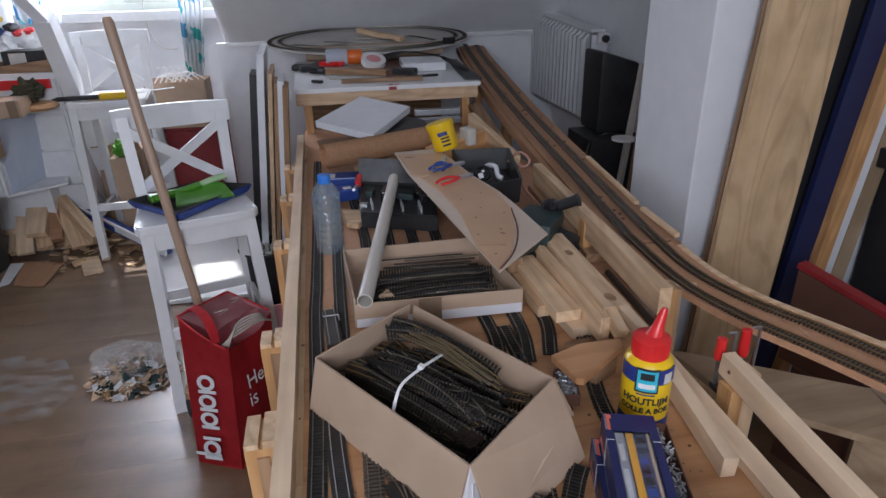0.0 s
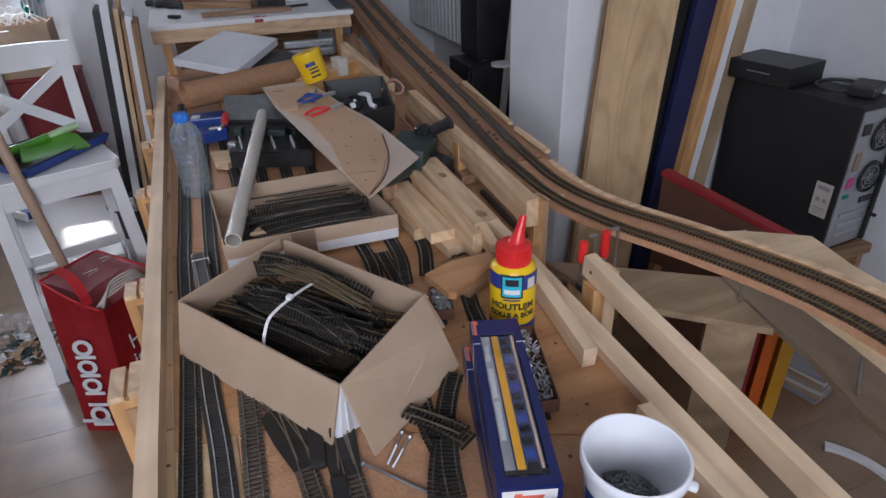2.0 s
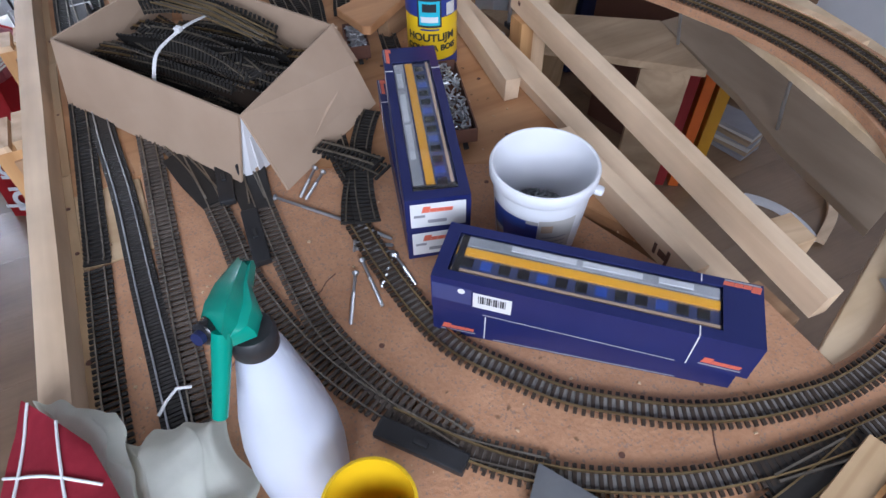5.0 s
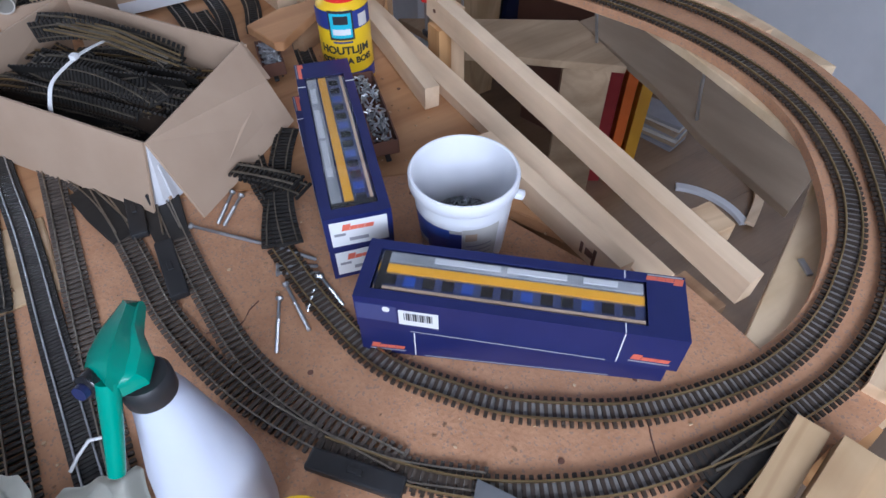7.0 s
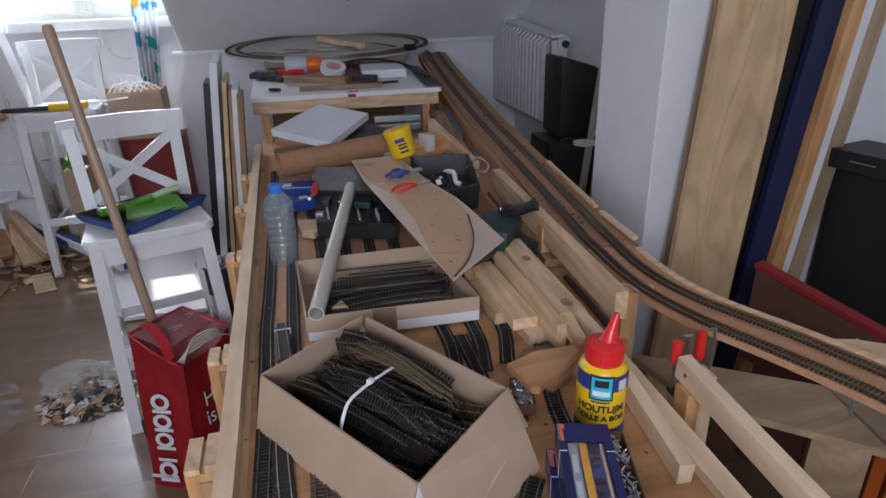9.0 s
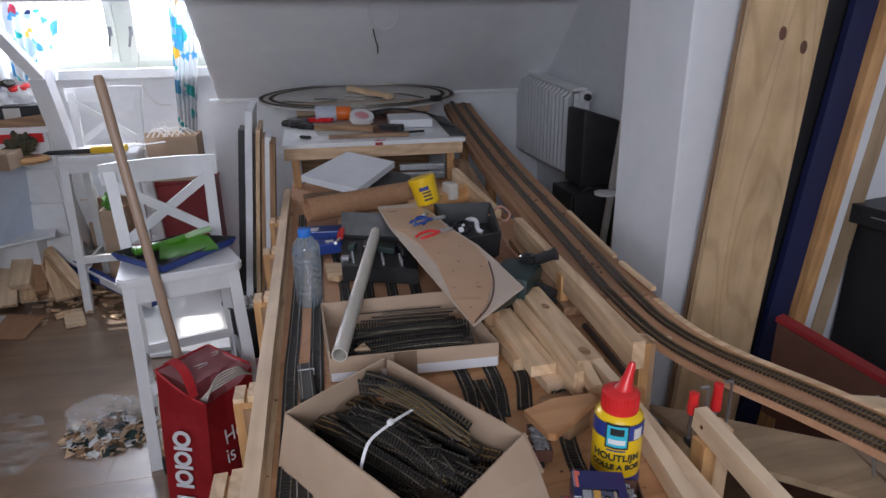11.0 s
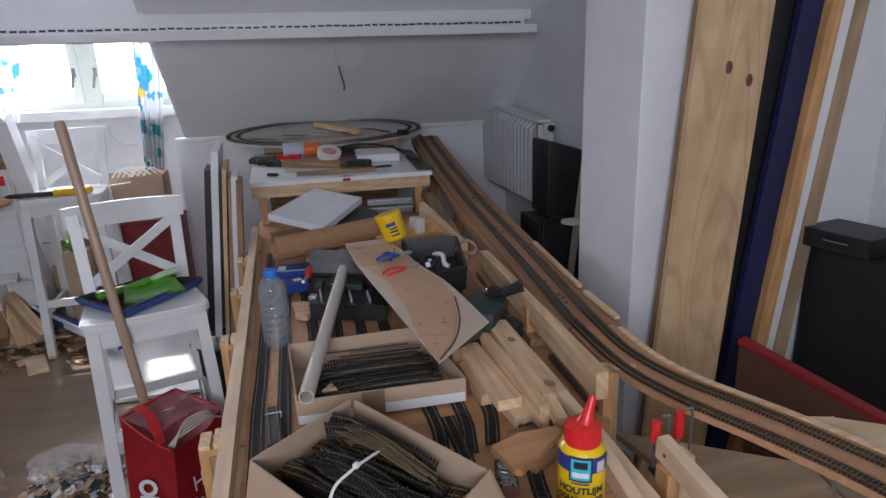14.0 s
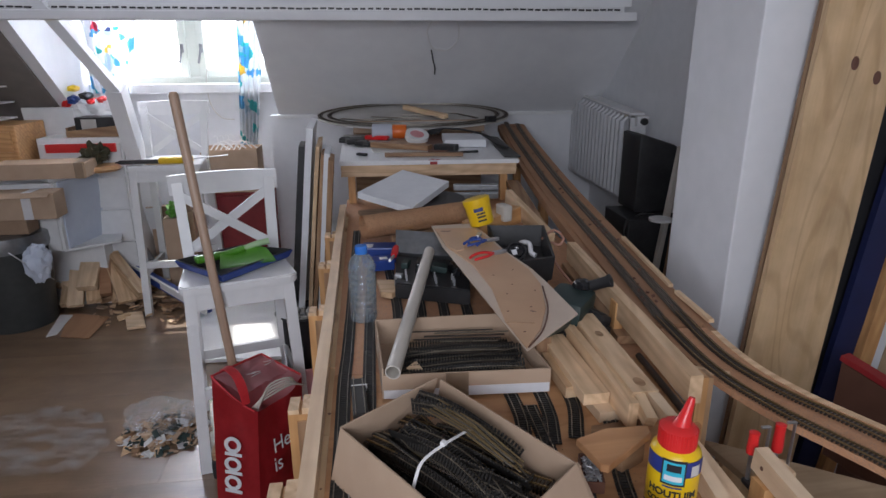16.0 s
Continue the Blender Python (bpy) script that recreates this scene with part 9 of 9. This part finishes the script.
for z, r_ in ((0.125, 0.042), (0.005, 0.042)):
    fan = part("fan", lathe([(r_, -0.003), (r_ + 0.004, -0.003), (r_ + 0.004, 0.003), (r_, 0.003), (r_, -0.003)], seg=28, m=pose(0.025, -0.211, z, 90, 0, 0)), BLACKP, pc, "round fan grille", m=pcm)
    part("fan_back", lathe([(0, 0), (r_, 0.0), (r_, 0.001), (0, 0.001)], seg=28, m=pose(0.025, -0.2085, z, 90, 0, 0)), BLACKP, fan, m=pcm)
    for q in (0.010, 0.020, 0.031):
        part("grille_ring", lathe([(q, -0.001), (q + 0.002, -0.001), (q + 0.002, 0.001), (q, 0.001), (q, -0.001)], seg=24, m=pose(0.025, -0.2125, z, 90, 0, 0)), STEEL, fan, m=pcm)
    for a in (0, 60, 120):
        part("grille_bar", block(2 * r_, 0.0015, 0.002, m=pose(0.025, -0.2115, z, 0, a, 0)), STEEL, fan, m=pcm)
for i, (x, z, w, h, mt) in enumerate(((-0.05, 0.15, 0.03, 0.03, BLACKP), (-0.05, 0.06, 0.022, 0.05, TAPE), (-0.052, 0.0, 0.024, 0.03, surface("pink_port", (0.4, 0.05, 0.2), (0.5, 0.08, 0.28), 20)), (-0.052, -0.04, 0.02, 0.012, TEAL), (0.0, -0.10, 0.11, 0.012, STEEL), (0.0, -0.13, 0.11, 0.012, STEEL), (0.0, -0.16, 0.11, 0.012, STEEL), (0.04, -0.065, 0.05, 0.018, BLACKP))):
    part("port" if i < 4 else "slot_cover", block(w, 0.004, h, 0.001, at=(x, -0.2095, z)), mt, pc, m=pcm)
stk = part("label", block(0.0008, 0.05, 0.10, at=(-0.083, -0.165, -0.06)), TUBE, pc, "silver grey sticker on the side", m=pcm)
for y, z, w, h in ((-0.165, -0.025, 0.036, 0.012), (-0.155, -0.06, 0.012, 0.012), (-0.175, -0.06, 0.012, 0.012), (-0.165, -0.085, 0.034, 0.003), (-0.165, -0.093, 0.034, 0.003), (-0.165, -0.101, 0.026, 0.003)):
    part("text_bar", block(0.0005, w, h, at=(-0.0837, y, z)), GREYINK, stk, m=pcm)
part("side_edge", block(0.012, 0.012, 0.40, 0.002, at=(0.077, -0.214, 0)), BLACKP, pc, m=pcm)
for z in (0.17, -0.12):
    part("thumb_screw", lathe([(0, 0), (0.005, 0), (0.005, 0.012), (0, 0.012)], seg=12, m=pose(0.08, -0.220, z, 90, 0, 0)), BLACKP, pc, m=pcm)
pcs = thing("low_stand", (1.6, 1.25, 0), "dark low stand under the computer", "stand")
part("top", block(0.26, 0.44, 0.03, 0.003, at=(1.60, 1.27, 0.303)), OLDWOOD, pcs)
for x in (1.49, 1.71):
    part("side", block(0.02, 0.42, 0.288, 0.003, at=(x, 1.27, 0.144)), OLDWOOD, pcs)
dv = thing("disc_drive_box", (1.58, 1.4, 0.74), "black flat box lying on the computer", "box")
part("box", block(0.17, 0.20, 0.055, 0.003, m=pose(1.575, 1.395, 0.772, 0, 0, 10)), BLACKP, dv)
part("stripe", block(0.002, 0.07, 0.003, m=pose(1.488, 1.37, 0.775, 0, 0, 10)), GREYINK, dv)
ad = thing("adapter", (1.64, 1.2, 0.75), "black adapter and cable on the computer", "adapter")
part("brick", block(0.10, 0.07, 0.03, 0.008, m=pose(1.655, 1.16, 0.758, 0, 0, 24)), BLACKP, ad)
cord("cable", [(1.60, 1.17, 0.755), (1.57, 1.22, 0.752), (1.60, 1.27, 0.755), (1.66, 1.25, 0.76), (1.70, 1.18, 0.757)], 0.005, BLACKP, ad)
rbx = thing("red_panel_box", (1.22, 1.05, 0.4), "brown panel box with red painted top edges", "box")
part("body", quads([(1.115, 1.265, 0.562), (1.215, 0.90, 0.505), (1.215, 0.90, 0.30), (1.115, 1.265, 0.30)], 0.014), MAROON, rbx)
part("top_edge", quads([(1.108, 1.270, 0.572), (1.21, 0.89, 0.512), (1.24, 0.895, 0.512), (1.138, 1.28, 0.572)], 0.014), REDEDGE, rbx, "red painted edge")
part("leg", block(0.03, 0.3, 0.30, 0.003, m=pose(1.17, 1.08, 0.15, 0, 0, 15)), MAROON, rbx)
for i, (mt, w) in enumerate(((MAROON, 0.035), (REDEDGE, 0.035), (ORANGEB, 0.030), (TRAINY, 0.034))):
    f = thing("folder", (1.10 + 0.045 * i, 0.86, 0), "upright coloured binder under the shelf", "binder", "binders on the floor")
    part("cover", block(w * 0.9, 0.28, 0.36, 0.003, m=pose(1.15 + 0.034 * i, 1.01 - 0.022 * i, 0.18, 0, 0, -34)), mt, f)
for i in range(7):
    lay("magazine", block(0.085 - 0.004 * (i % 3), 0.17, 0.011, 0.001, m=pose(1.40 + 0.004 * (i % 2), 0.935, 0.006 + 0.0125 * i, 0, 0, 12 + 3 * (i % 4))), (GREYINK, GREYWOOD, PAPER)[i % 3], "grey magazine in a stack on the floor", "magazine")
lay("white_arc", ribbon([Vector((1.16 + 0.17 * math.cos(radians(a)), 0.60 + 0.17 * math.sin(radians(a)), 0.0)) for a in range(-24, 50, 6)], 0.011, 0.010, 0.013, 0.012), CARDW, "white curved offcut on the floor", "offcut")
lay("curved_offcut", ribbon(spline([Vector(p) for p in ((1.50, 0.71, 0.02), (1.475, 0.63, 0.015), (1.41, 0.565, 0.012), (1.31, 0.515, 0.008))], 0.02), 0.012, 0.012, 0.012, 0.012), PALEPINE, "thin curved strip of pale wood on the floor", "offcut")

# ---- laminate planks of the floor ----
rp = random.Random(2)
plank_meshes = {}
y = NEAR_Y
while y < 4.15:
    x = LEFT_X - rp.uniform(0, 1.2)
    while x < RIGHT_X + 0.35:
        x0, x1 = max(x, LEFT_X), min(x + 1.28, RIGHT_X + 0.45)
        if x1 - x0 > 0.05:
            key = round(x1 - x0, 2)
            if key not in plank_meshes:
                ob = part("plank", block(key - 0.0005, 0.1920, 0.012, 0.0003), LAMINATE, subfloor, m=pose((x0 + x1) / 2, y + 0.096, -0.006))
                plank_meshes[key] = ob.data
            else:
                part("plank", None, LAMINATE, subfloor, data=plank_meshes[key], m=pose((x0 + x1) / 2, y + 0.096, -0.006))
        x += 1.28
    y += 0.1925

# ---- the plan brought to its true size ----
for ob in scene.objects:
    if ob.parent is None and ob.type in {"MESH", "EMPTY", "CURVE"}:
        ob.matrix_basis = Matrix.Scale(SIZE, 4) @ ob.matrix_basis
